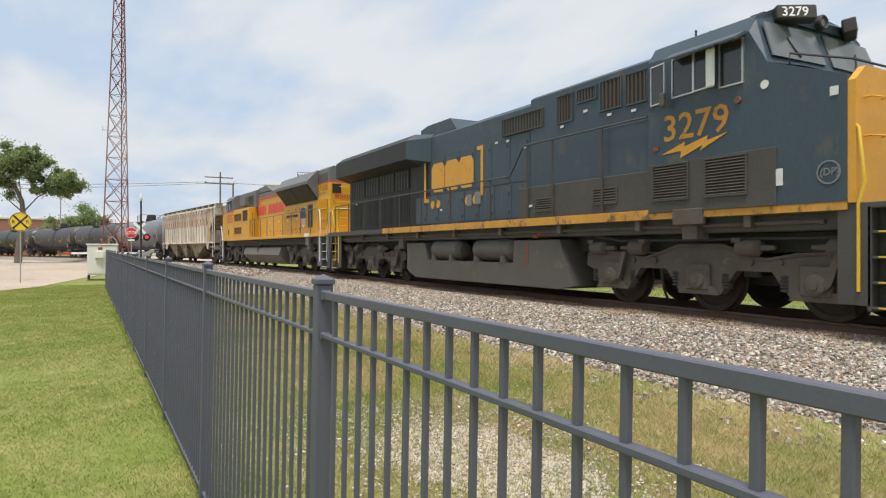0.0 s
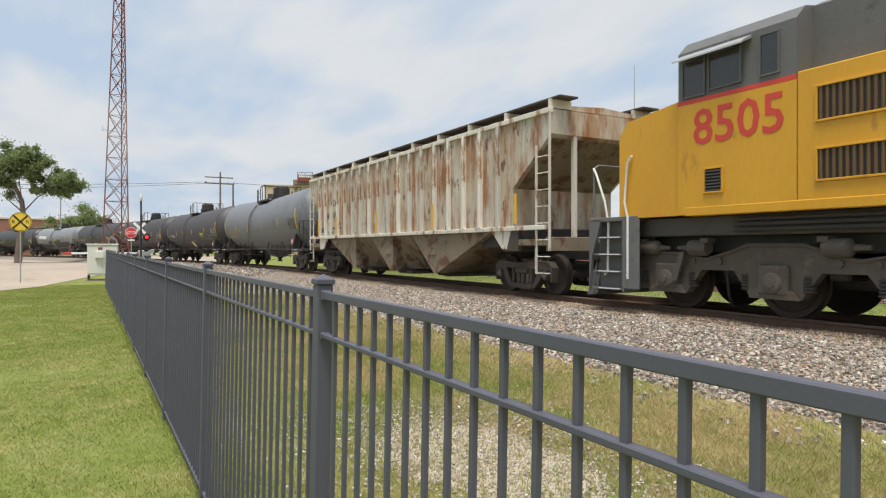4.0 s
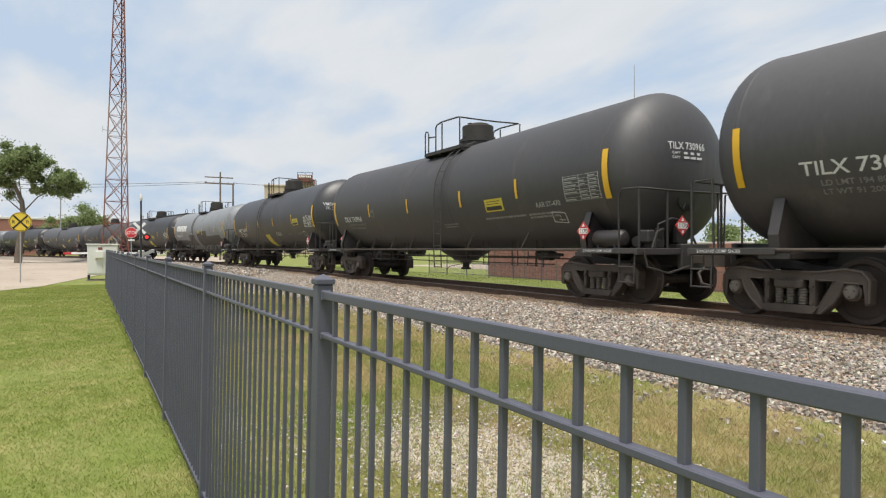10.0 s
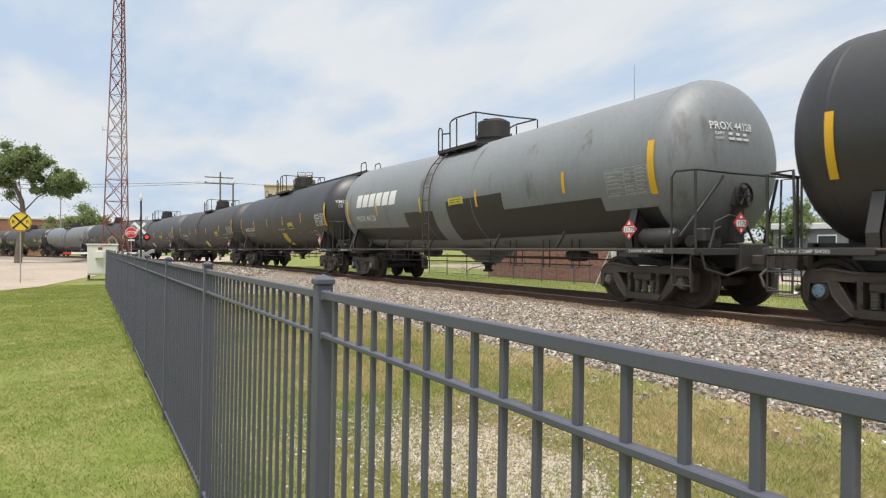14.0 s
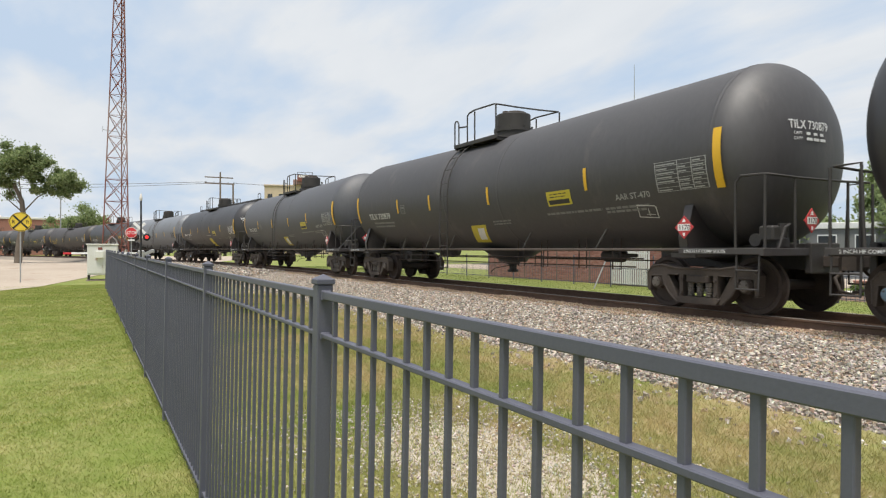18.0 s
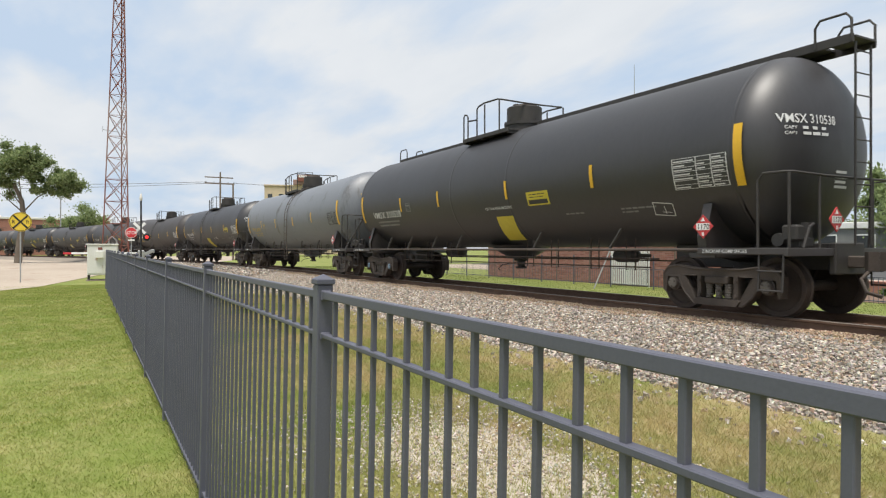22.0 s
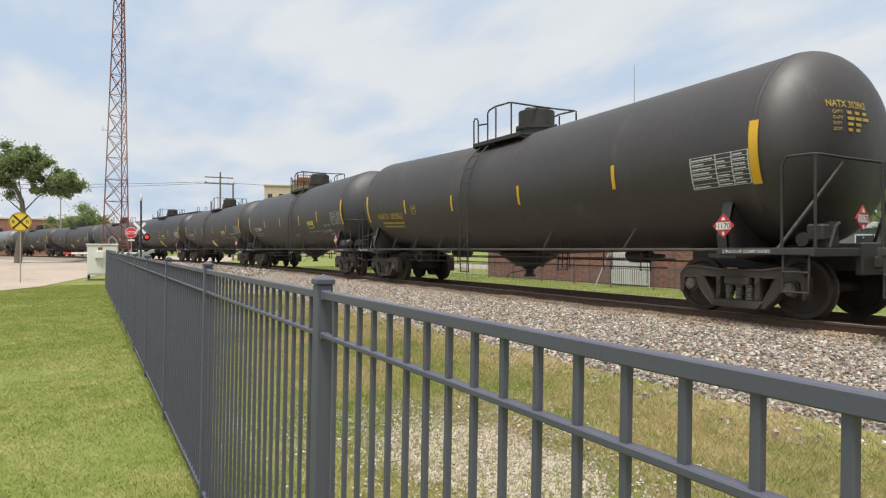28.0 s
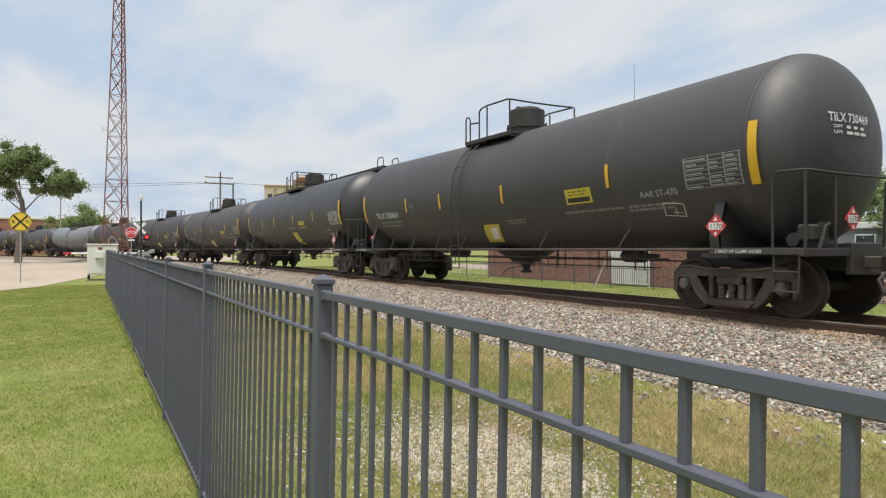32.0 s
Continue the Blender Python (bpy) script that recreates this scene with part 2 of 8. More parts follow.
def dry_bands(m, dry, soil):
    """Turns the lawn dry and earthy in an uneven strip beside the ballast and in a patch by the fence."""
    nt = m.node_tree
    N, L = nt.nodes.new, nt.links.new
    b = nt.nodes["Principled BSDF"]
    last = b.inputs["Base Color"].links[0].from_socket
    co, sp = N("ShaderNodeTexCoord"), N("ShaderNodeSeparateXYZ")
    L(co.outputs["Object"], sp.inputs[0])
    no = N("ShaderNodeTexNoise")
    no.inputs["Scale"].default_value, no.inputs["Detail"].default_value = 0.9, 6
    L(co.outputs["Object"], no.inputs["Vector"])
    for y0, y1, y2, y3, tone, lo in ((-6.6, -4.6, -3.0, -1.0, soil, 0.25), (-9.6, -7.0, -3.0, -1.0, dry, 0.34)):
        a = N("ShaderNodeMapRange"); a.inputs["From Min"].default_value, a.inputs["From Max"].default_value = y0, y1
        c = N("ShaderNodeMapRange"); c.inputs["From Min"].default_value, c.inputs["From Max"].default_value = y3, y2
        mu, ad = N("ShaderNodeMath"), N("ShaderNodeMath")
        mu.operation, ad.operation = "MULTIPLY", "MULTIPLY_ADD"
        L(sp.outputs["Y"], a.inputs["Value"]); L(sp.outputs["Y"], c.inputs["Value"])
        L(a.outputs["Result"], mu.inputs[0]); L(c.outputs["Result"], mu.inputs[1])
        th = N("ShaderNodeMapRange"); th.inputs["From Min"].default_value, th.inputs["From Max"].default_value = lo, lo + 0.14
        L(no.outputs["Fac"], th.inputs["Value"])
        m2 = N("ShaderNodeMath"); m2.operation = "MULTIPLY"
        L(mu.outputs[0], m2.inputs[0]); L(th.outputs["Result"], m2.inputs[1])
        mx = N("ShaderNodeMix"); mx.data_type = "RGBA"; mx.inputs["B"].default_value = (*tone, 1)
        L(m2.outputs[0], mx.inputs["Factor"]); L(last, mx.inputs["A"])
        last = mx.outputs["Result"]
    L(last, b.inputs["Base Color"])


dry_bands(GRASS, (0.30, 0.235, 0.125), (0.32, 0.225, 0.15))
dry_bands(BLADE, (0.45, 0.36, 0.18), (0.46, 0.34, 0.21))


def mottle(m, tone, scale, lo, hi, share):
    """Uneven drier spots at arm's-length size."""
    nt = m.node_tree
    N, L = nt.nodes.new, nt.links.new
    b = nt.nodes["Principled BSDF"]
    last = b.inputs["Base Color"].links[0].from_socket
    co, no, mr, mx = N("ShaderNodeTexCoord"), N("ShaderNodeTexNoise"), N("ShaderNodeMapRange"), N("ShaderNodeMix")
    no.inputs["Scale"].default_value, no.inputs["Detail"].default_value, no.inputs["Roughness"].default_value = scale, 6, 0.7
    mr.inputs["From Min"].default_value, mr.inputs["From Max"].default_value, mr.inputs["To Max"].default_value = lo, hi, share
    mx.data_type = "RGBA"; mx.inputs["B"].default_value = (*tone, 1)
    L(co.outputs["Object"], no.inputs["Vector"]); L(no.outputs["Fac"], mr.inputs["Value"])
    L(mr.outputs["Result"], mx.inputs["Factor"]); L(last, mx.inputs["A"]); L(mx.outputs["Result"], b.inputs["Base Color"])


for m_, k_ in ((GRASS, 0.70), (BLADE, 1.06)):
    mottle(m_, (0.40 * k_, 0.37 * k_, 0.15 * k_), 1.5, 0.45, 0.66, 0.8)
    mottle(m_, (0.155 * k_, 0.20 * k_, 0.036 * k_), 2.6, 0.50, 0.68, 0.65)
    mottle(m_, (0.46 * k_, 0.43 * k_, 0.19 * k_), 9.0, 0.54, 0.66, 0.6)
    mottle(m_, (0.175 * k_, 0.245 * k_, 0.040 * k_), 0.42, 0.46, 0.62, 0.6)
thin_leaf(BLADE, 0.5)


def island_tones(name, tones, rough=0.9):
    """A material whose separate pieces differ in tone."""
    m = bpy.data.materials.new(name)
    m.use_nodes = True
    nt = m.node_tree
    N, L = nt.nodes.new, nt.links.new
    geo, ramp, b = N("ShaderNodeNewGeometry"), N("ShaderNodeValToRGB"), nt.nodes["Principled BSDF"]
    L(geo.outputs["Random Per Island"], ramp.inputs["Fac"])
    e = ramp.color_ramp.elements
    e[0].color, e[1].color = (*tones[0], 1), (*tones[-1], 1)
    for i, c in enumerate(tones[1:-1], 1):
        e.new(i / (len(tones) - 1)).color = (*c, 1)
    no, co = N("ShaderNodeTexNoise"), N("ShaderNodeTexCoord")
    no.inputs["Scale"].default_value = 30
    L(co.outputs["Object"], no.inputs["Vector"])
    mx = N("ShaderNodeMix"); mx.data_type, mx.blend_type = "RGBA", "MULTIPLY"
    mx.inputs["Factor"].default_value = 0.5
    L(ramp.outputs["Color"], mx.inputs["A"]); L(no.outputs["Color"], mx.inputs["B"])
    hs = N("ShaderNodeHueSaturation"); hs.inputs["Saturation"].default_value, hs.inputs["Value"].default_value = 0.95, 1.3
    L(mx.outputs["Result"], hs.inputs["Color"]); L(hs.outputs["Color"], b.inputs["Base Color"])
    b.inputs["Roughness"].default_value, b.inputs["Specular IOR Level"].default_value = rough, 0.25
    return m


STONE = island_tones("crushed_stone", [(0.12, 0.105, 0.09), (0.25, 0.22, 0.188), (0.39, 0.345, 0.295), (0.20, 0.16, 0.125), (0.49, 0.44, 0.38), (0.36, 0.25, 0.165), (0.29, 0.258, 0.225), (0.66, 0.605, 0.53)])


def sweep(g, prof, s0, s1, step, closed=True):
    """An outline in (across, up) drawn along the line of the track."""
    n = len(prof)
    ss = [s0 + (s1 - s0) * i / max(1, round(abs(s1 - s0) / step)) for i in range(max(1, round(abs(s1 - s0) / step)) + 1)]
    v, f = [], []
    for s in ss:
        p, a = track(s)
        c, d = math.cos(a), math.sin(a)
        v += [(p.x - d * y, p.y + c * y, z) for y, z in prof]
    m = n if closed else n - 1
    for i in range(len(ss) - 1):
        f += [(i * n + k, i * n + (k + 1) % n, (i + 1) * n + (k + 1) % n, (i + 1) * n + k) for k in range(m)]
    if closed:
        f += [tuple(range(n)), tuple(range((len(ss) - 1) * n, len(ss) * n))]
    return g.add(v, f)


# ---- ground to the horizon ----
def rise(x, y):
    return 0.012 * math.sin(x * 1.3 + y * 0.7) * math.sin(y * 1.1 - x * 0.4)


def build_ground():
    g = G()
    xs = [-3000, -1500, -700, -400, -250, -150, -100] + [-80 + 2.0 * i for i in range(46)] + [20, 40, 100, 300, 900, 3000]
    ys = [-3000, -1200, -500, -200, -100, -50, -30] + [-24 + 1.0 * i for i in range(45)] + [26, 34, 60, 120, 300, 900, 3000]
    v = [(x, y, rise(x, y) if -60 < x < 10 and -22 < y < 14 else 0.0) for x in xs for y in ys]
    n = len(ys)
    f = [(i * n + j, (i + 1) * n + j, (i + 1) * n + j + 1, i * n + j + 1) for i in range(len(xs) - 1) for j in range(n - 1)]
    g.add(v, f)
    return single("ground", g, GRASS, "mown green lawn with dry yellow spots reaching the horizon", "lawn", kind="structure")


ground = build_ground()


def patch(name, pts, z, material, label, category):
    """A sheet with an uneven rim a few millimetres over the lawn."""
    g = G()
    g.add([(x, y, z) for x, y in pts], [tuple(range(len(pts)))])
    return single(name, g, material, label, category, kind="structure")


def ragged(x0, x1, ya, yb, seed, wob=0.35, step=0.4):
    rnd = random.Random(seed)
    n = int((x1 - x0) / step)
    lo = [(x0 + (x1 - x0) * i / n, ya + rnd.uniform(-wob, wob)) for i in range(n + 1)]
    hi = [(x1 - (x1 - x0) * i / n, yb + rnd.uniform(-wob, wob)) for i in range(n + 1)]
    return lo + hi


g = G()
g.add([(-33, -11.9, 0.02), (-46, -9.4, 0.02), (-95, 8, 0.02), (-150, 20, 0.02), (-175, -12, 0.02), (-120, -24, 0.02), (-60, -42, 0.02), (-28, -22, 0.02), (-30.6, -13.1, 0.02)], [tuple(range(9))])
road = single("road", g, CONCRETE, "pale sun-bleached concrete street crossing the track", "road", kind="structure")

# ---- ballast, rails and ties ----
BED = [(-4.05, -0.03), (-3.7, 0.045), (-1.85, 0.37), (-1.35, 0.42), (1.35, 0.42), (1.75, 0.36), (2.9, 0.04), (3.2, -0.02)]
ballast_bed = single("ballast_bed", lambda: sweep(G(), BED, 40, -420, 2.0), BALLAST, "mound of pale crushed stone under the track", "ballast", kind="structure")


def bed_height(y):
    for (a, za), (b, zb) in zip(BED, BED[1:]):
        if a <= y <= b:
            return za + (zb - za) * (y - a) / (b - a)
    return 0.0


def scatter_stones(n, x0, x1, pick_y, height, size, seed):
    """Many small broken stones, each a skewed lump of eight corners."""
    rng = np.random.default_rng(seed)
    x = rng.uniform(x0, x1, n)
    y = pick_y(rng, n)
    z = np.array([height(a, b) for a, b in zip(x, y)])
    r = rng.uniform(size * 0.6, size * 1.35, n)
    cube = np.array([(a, b, c) for a in (-1, 1) for b in (-1, 1) for c in (-1, 1)], float)
    v = cube[None] * rng.uniform(0.3, 0.75, (n, 8, 3)) * r[:, None, None]
    w = rng.uniform(0, 6.28, n)
    t = rng.uniform(-0.7, 0.7, n)
    c, s, ct, st = np.cos(w), np.sin(w), np.cos(t), np.sin(t)
    vy, vz = v[..., 1] * ct[:, None] - v[..., 2] * st[:, None], v[..., 1] * st[:, None] + v[..., 2] * ct[:, None]
    vx = v[..., 0] * c[:, None] - vy * s[:, None]
    vy = v[..., 0] * s[:, None] + vy * c[:, None]
    v = np.stack([vx + x[:, None], vy + y[:, None], vz + z[:, None] + r[:, None] * rng.uniform(-0.15, 0.9, (n, 1))], -1).reshape(-1, 3)
    faces = np.array([(0, 1, 3, 2), (4, 6, 7, 5), (0, 4, 5, 1), (2, 3, 7, 6), (1, 5, 7, 3)])
    f = (faces[None] + 8 * np.arange(n)[:, None, None]).reshape(-1, 4)
    me = bpy.data.meshes.new("stones")
    me.from_pydata(v.tolist(), [], f.tolist())
    me.materials.append(STONE)
    return me


def near_side(rng, n):
    y = -4.05 + 2.8 * rng.uniform(0, 1, n) ** 0.75
    y = np.where(rng.uniform(0, 1, n) < 0.008, -4.0 - 0.9 * rng.uniform(0, 1, n) ** 2, y)
    return np.where(rng.uniform(0, 1, n) < 0.04, rng.uniform(-1.4, -0.85, n), y)


stones = new("ballast_stones", scatter_stones(132000, -34, 2.5, near_side, lambda a, b: bed_height(b), 0.030, 5))
tagged(stones, "loose pale grey and tan crushed stones on the shoulder", "stones", kind="stuff")
stones_far = new("ballast_stones", scatter_stones(9000, -75, -34, lambda rng, n: rng.uniform(-4.2, -0.8, n), lambda a, b: bed_height(b), 0.07, 6))
p_, a_ = track(-54)
for v_ in stones_far.data.vertices:
    q_, b_ = track(v_.co.x)
    v_.co.y += q_.y
tagged(stones_far, "loose pale grey crushed stones along the bend", "stones", kind="stuff")
FINES = island_tones("tan_fines", [(0.30, 0.205, 0.13), (0.40, 0.285, 0.185), (0.50, 0.385, 0.27), (0.24, 0.165, 0.11)])
fines = new("fouled_ballast", scatter_stones(34000, -34, 2.5, lambda rng, n: -0.86 - 0.66 * rng.uniform(0, 1, n) ** 1.3, lambda a, b: 0.458 + 0.022 * math.sin(a * 2.3) * math.sin(a * 0.9 + 1) - 0.03 * (b < -1.3), 0.020, 15))
fines.data.materials[0] = FINES
tagged(fines, "rusty tan dust and small stones beside the rail", "stones", kind="stuff")
SOIL = mat("sandy_soil", (0.36, 0.31, 0.245), (0.49, 0.435, 0.36), rough=0.95, scale=7, fine=60, bump=0.8, c3=(0.27, 0.21, 0.14), c3_at=0.6, spec=0.2)


def bare_patch():
    """Worn sandy ground with a ragged rim, lying on the lawn."""
    g, rr, n = G(), random.Random(31), 90
    ph = [rr.uniform(0, 6.28) for _ in range(6)]
    wob = [1 + sum(0.09 / (j * 0.5 + 1) * math.sin((j + 2) * 2 * math.pi * k / n + ph[j]) for j in range(6)) for k in range(n)]
    v = [(-4.35, -7.4, rise(-4.35, -7.4) + 0.006)]
    for r in (0.25, 0.5, 0.75, 1.0):
        for k in range(n):
            w = 2 * math.pi * k / n
            x, y = -4.35 + 1.20 * r * wob[k] * math.cos(w), -7.4 + 0.66 * r * wob[k] * math.sin(w)
            v.append((x, y, rise(x, y) + (0.008 if r < 1 else 0.001)))
    f = [(0, 1 + k, 1 + (k + 1) % n) for k in range(n)]
    for i in range(3):
        f += [(1 + i * n + k, 1 + (i + 1) * n + k, 1 + (i + 1) * n + (k + 1) % n, 1 + i * n + (k + 1) % n) for k in range(n)]
    g.add(v, f, True)
    return single("bare_ground", g, SOIL, "bare sandy soil patch worn into the grass", "soil", kind="structure")


bare_patch()
spill = new("gravel_patch", scatter_stones(6500, -6.4, -2.3, lambda rng, n: rng.normal(-7.5, 0.75, n).clip(-9.3, -5.6), lambda a, b: 0.006 + rise(a, b), 0.014, 8))
spill.data.materials[0] = island_tones("pale_gravel", [(0.29, 0.25, 0.20), (0.40, 0.355, 0.295), (0.50, 0.455, 0.39), (0.36, 0.29, 0.215), (0.60, 0.56, 0.50)])
tagged(spill, "patch of pale gravel spilled in the thin grass", "gravel", kind="stuff")

RAIL = [(-0.076, 0.0), (0.076, 0.0), (0.076, 0.012), (0.018, 0.03), (0.01, 0.045), (0.01, 0.13), (0.034, 0.142), (0.036, 0.172), (-0.036, 0.172),
        (-0.034, 0.142), (-0.01, 0.13), (-0.01, 0.045), (-0.018, 0.03), (-0.076, 0.012)]
for side in (-1, 1):
    y0 = side * 0.754
    rail = single("rail", lambda: sweep(G(), [(y0 + a, ZR - 0.180 + b) for a, b in RAIL], 40, -420, 2.0), RAILSTEEL,
                  "rust-brown steel rail spiked to the ties", "rail", "rails of the track", kind="structure")
    part("rail_head", lambda: sweep(G(), [(y0 - 0.033, ZR - 0.007), (y0 + 0.033, ZR - 0.007), (y0 + 0.026, ZR), (y0 - 0.026, ZR)], 40, -420, 2.0), RAILTOP, rail, "worn bright running surface")


def tie_mesh():
    return G().box(-0.115, 0.115, -1.3, 1.3, ZR - 0.36, ZR - 0.192, 0.012)


def plate_mesh():
    g = G()
    for y in (-0.754, 0.754):
        g.box(-0.09, 0.09, y - 0.17, y + 0.17, ZR - 0.192, ZR - 0.178, 0.003)
        for k in (-1, 1):
            g.box(-0.06, -0.03, y + k * 0.10 - 0.015, y + k * 0.10 + 0.015, ZR - 0.18, ZR - 0.145, 0.004)
            g.box(0.03, 0.06, y + k * 0.10 - 0.015, y + k * 0.10 + 0.015, ZR - 0.18, ZR - 0.145, 0.004)
            g.box(0.10, 0.125, y + k * 0.06 - 0.05, y + k * 0.06 + 0.05, ZR - 0.185, ZR - 0.14, 0.006)
    return g


ties = thing("ties", "row of weathered wooden ties under the rails", "ties", kind="structure")
rnd = random.Random(4)
for i in range(150):
    s = 4.0 - 0.52 * i
    p, a = track(s)
    m = Matrix.Translation((p.x, p.y, rnd.uniform(-0.012, 0.006))) @ pose(0, 0, 0, 0, 0, math.degrees(a) + rnd.uniform(-1.2, 1.2))
    tie = part("tie", tie_mesh, TIE, ties, at=m, key="tie")
    if i < 110:
        part("tie_plate", plate_mesh, RAILSTEEL, tie, key="plate")


# ---- grass ----
def grass(name, n, x0, x1, y0, y1, tall, seed, label, keep=None, near=None, blade=BLADE):
    rng = np.random.default_rng(seed)
    x = x1 - (x1 - x0) * rng.uniform(0, 1, n) ** (near or 1.0)
    x = x + np.where(rng.uniform(0, 1, n) < 0.25, rng.exponential(1.6, n), 0.0)
    y = rng.uniform(y0, y1, n)
    if keep:
        ok = keep(x, y, rng)
        x, y = x[ok], y[ok]
    n = len(x)
    d = np.hypot(x, y + 10.13)
    h, w = rng.uniform(0.5, 1.25, n) * tall, 0.0014 + 0.00042 * d
    a, lean = rng.uniform(0, 6.28, n), rng.uniform(0.3, 1.3, n)
    b = rng.uniform(0, 6.28, n)
    ca, sa = np.cos(a) * w, np.sin(a) * w
    tx, ty = np.cos(b) * lean * h, np.sin(b) * lean * h
    base = np.stack([x, y, np.full(n, 0.0)], -1)
    v = np.stack([base + np.stack([ca, sa, 0 * h], -1), base - np.stack([ca, sa, 0 * h], -1), base + np.stack([tx, ty, h], -1)], 1).reshape(-1, 3)
    faces = (3 * np.arange(n)[:, None] + np.arange(3)).tolist()
    me = bpy.data.meshes.new(name)
    me.from_pydata(v.tolist(), [], faces)
    me.materials.append(blade)
    return tagged(new(name, me), label, "grass", kind="stuff")


grass("grass", 430000, -34, -3.6, -17.5, -9.35, 0.025, 11, "short mown lawn grass, green with yellow tips", near=2.2)
grass("grass", 240000, -24, -1.2, -9.5, -4.0, 0.062, 12, "thin green grass mixed with dry stalks", near=1.6,
      keep=lambda x, y, r: (r.uniform(0, 1, len(x)) > np.exp(-((y + 7.5) / 0.7) ** 2 - ((x + 4.2) / 1.6) ** 4) * 0.35) & (r.uniform(0, 1, len(x)) < 0.25 + 0.75 * np.clip((-4.0 - y) / 1.4, 0, 1)))
LUSH = thin_leaf(mat("lush_blades", (0.185, 0.225, 0.070), (0.290, 0.318, 0.118), rough=0.75, scale=4.0, fine=26, bump=0, c3=(0.29, 0.29, 0.10), c3_at=0.62, spec=0.25), 0.4)
grass("grass", 80000, -60, -6, 3.2, 10.8, 0.028, 13, "bright green grass strip behind the track", near=1.3, blade=LUSH)

# ---- fence ----
POST_GAP, PICKETS = 2.335, 21
POST_X = [0.266 - POST_GAP * i for i in range(14)]


def post_mesh():
    g = G().box(-0.0263, 0.0263, -0.0263, 0.0263, -0.10, 1.530, 0.004)
    g.box(-0.0315, 0.0315, -0.0315, 0.0315, 1.530, 1.546, 0.003)
    g.add([(-0.0315, -0.0315, 1.546), (0.0315, -0.0315, 1.546), (0.0315, 0.0315, 1.546), (-0.0315, 0.0315, 1.546), (0, 0, 1.564)], [(0, 1, 4), (1, 2, 4), (2, 3, 4), (3, 0, 4)])
    return g


def rail_bar(z0, z1):
    x0, x1 = -POST_GAP + 0.027, -0.027
    g = G().box(x0, x1, -0.0125, 0.0125, z0, z1, 0.0025)
    for x in (x0, x1):
        g.box(x - 0.012, x + 0.012, -0.0165, 0.0165, z0 - 0.004, z1 + 0.003, 0.003)
    return g


def picket_mesh():
    """A square tube; a pin head shows below the top rail."""
    return G().box(-0.0070, 0.0070, -0.0070, 0.0070, 0.03, 1.484, 0.0015)


# the fence leans a hair outwards and follows the fall of the lawn
fence = thing("fence", "slate-grey painted steel picket fence on the lawn", "fence", at=pose(0, -9.4772, 0, -1.083, 0.12, -0.149))
for i, x in enumerate(POST_X):
    post = part("post", post_mesh, FENCE, fence, at=(x, 0, 0), key="post")
    if i == len(POST_X) - 1:
        break
    part("top_rail", lambda: rail_bar(1.482, 1.508), FENCE, fence, at=(x, 0, 0), key="top_rail")
    part("middle_rail", lambda: rail_bar(1.357, 1.371), FENCE, fence, at=(x, 0, 0), key="mid_rail")
    part("bottom_rail", lambda: rail_bar(0.060, 0.084), FENCE, fence, at=(x, 0, 0), key="low_rail")
    for k in range(PICKETS):
        part("picket", picket_mesh, FENCE, fence, at=(x - 0.1245 - 0.1043 * k, 0, 0), key="picket")
# ---- colours of the surroundings ----
BARK = mat("bark", (0.10, 0.08, 0.06), (0.20, 0.165, 0.13), rough=0.95, scale=4, fine=30, bump=0.6, stretch=(1, 1, 0.3))
LEAF = island_tones("leaves", [(0.15, 0.205, 0.075), (0.20, 0.26, 0.10), (0.25, 0.31, 0.13), (0.32, 0.37, 0.17)], 0.7)
thin_leaf(LEAF, 0.4)
LEAF2 = island_tones("hedge_leaves", [(0.06, 0.115, 0.03), (0.10, 0.16, 0.04), (0.14, 0.21, 0.06)], 0.7)
thin_leaf(LEAF2, 0.4)
BRICK = mat("red_brick", (0.29, 0.125, 0.095), (0.40, 0.20, 0.155), rough=0.9, scale=3, fine=25, bump=0.2, rand=0.15)
MORTAR = mat("mortar", (0.26, 0.20, 0.17), (0.36, 0.29, 0.25), rough=0.95, scale=4, fine=40, bump=0.2)
TOWER_RED = mat("faded_red_paint", (0.15, 0.048, 0.034), (0.22, 0.080, 0.056), rough=0.8, scale=2, fine=20, bump=0.1, c3=(0.32, 0.24, 0.21), c3_at=0.64)
TOWER_WHITE = mat("faded_white_paint", (0.23, 0.14, 0.12), (0.31, 0.21, 0.185), rough=0.8, scale=2, fine=20, bump=0.1, c3=(0.40, 0.20, 0.15), c3_at=0.6)
GALV = mat("galvanised_steel", (0.30, 0.31, 0.31), (0.42, 0.43, 0.43), rough=0.55, metal=0.5, scale=5, fine=40, bump=0.05)
CABINET = mat("chalky_cabinet", (0.62, 0.61, 0.57), (0.74, 0.73, 0.69), rough=0.75, scale=2, fine=30, bump=0.08, c3=(0.36, 0.22, 0.13), c3_at=0.60, stretch=(1, 1, 0.4))
SIGNY = mat("warning_yellow", (0.70, 0.48, 0.03), (0.80, 0.57, 0.06), rough=0.5, scale=3, fine=30, bump=0)
SIGNR = mat("sign_red", (0.55, 0.02, 0.03), (0.65, 0.04, 0.05), rough=0.5, scale=3, fine=30, bump=0)
SIGNW = mat("sign_white", (0.75, 0.75, 0.74), (0.83, 0.83, 0.82), rough=0.5, scale=3, fine=30, bump=0)
BLACKP = mat("black_paint", (0.012, 0.012, 0.013), (0.022, 0.022, 0.023), rough=0.5, scale=4, fine=40, bump=0.03)
WOOD = mat("pole_wood", (0.13, 0.10, 0.08), (0.22, 0.18, 0.15), rough=0.95, scale=4, fine=30, bump=0.4, stretch=(1, 1, 0.2))
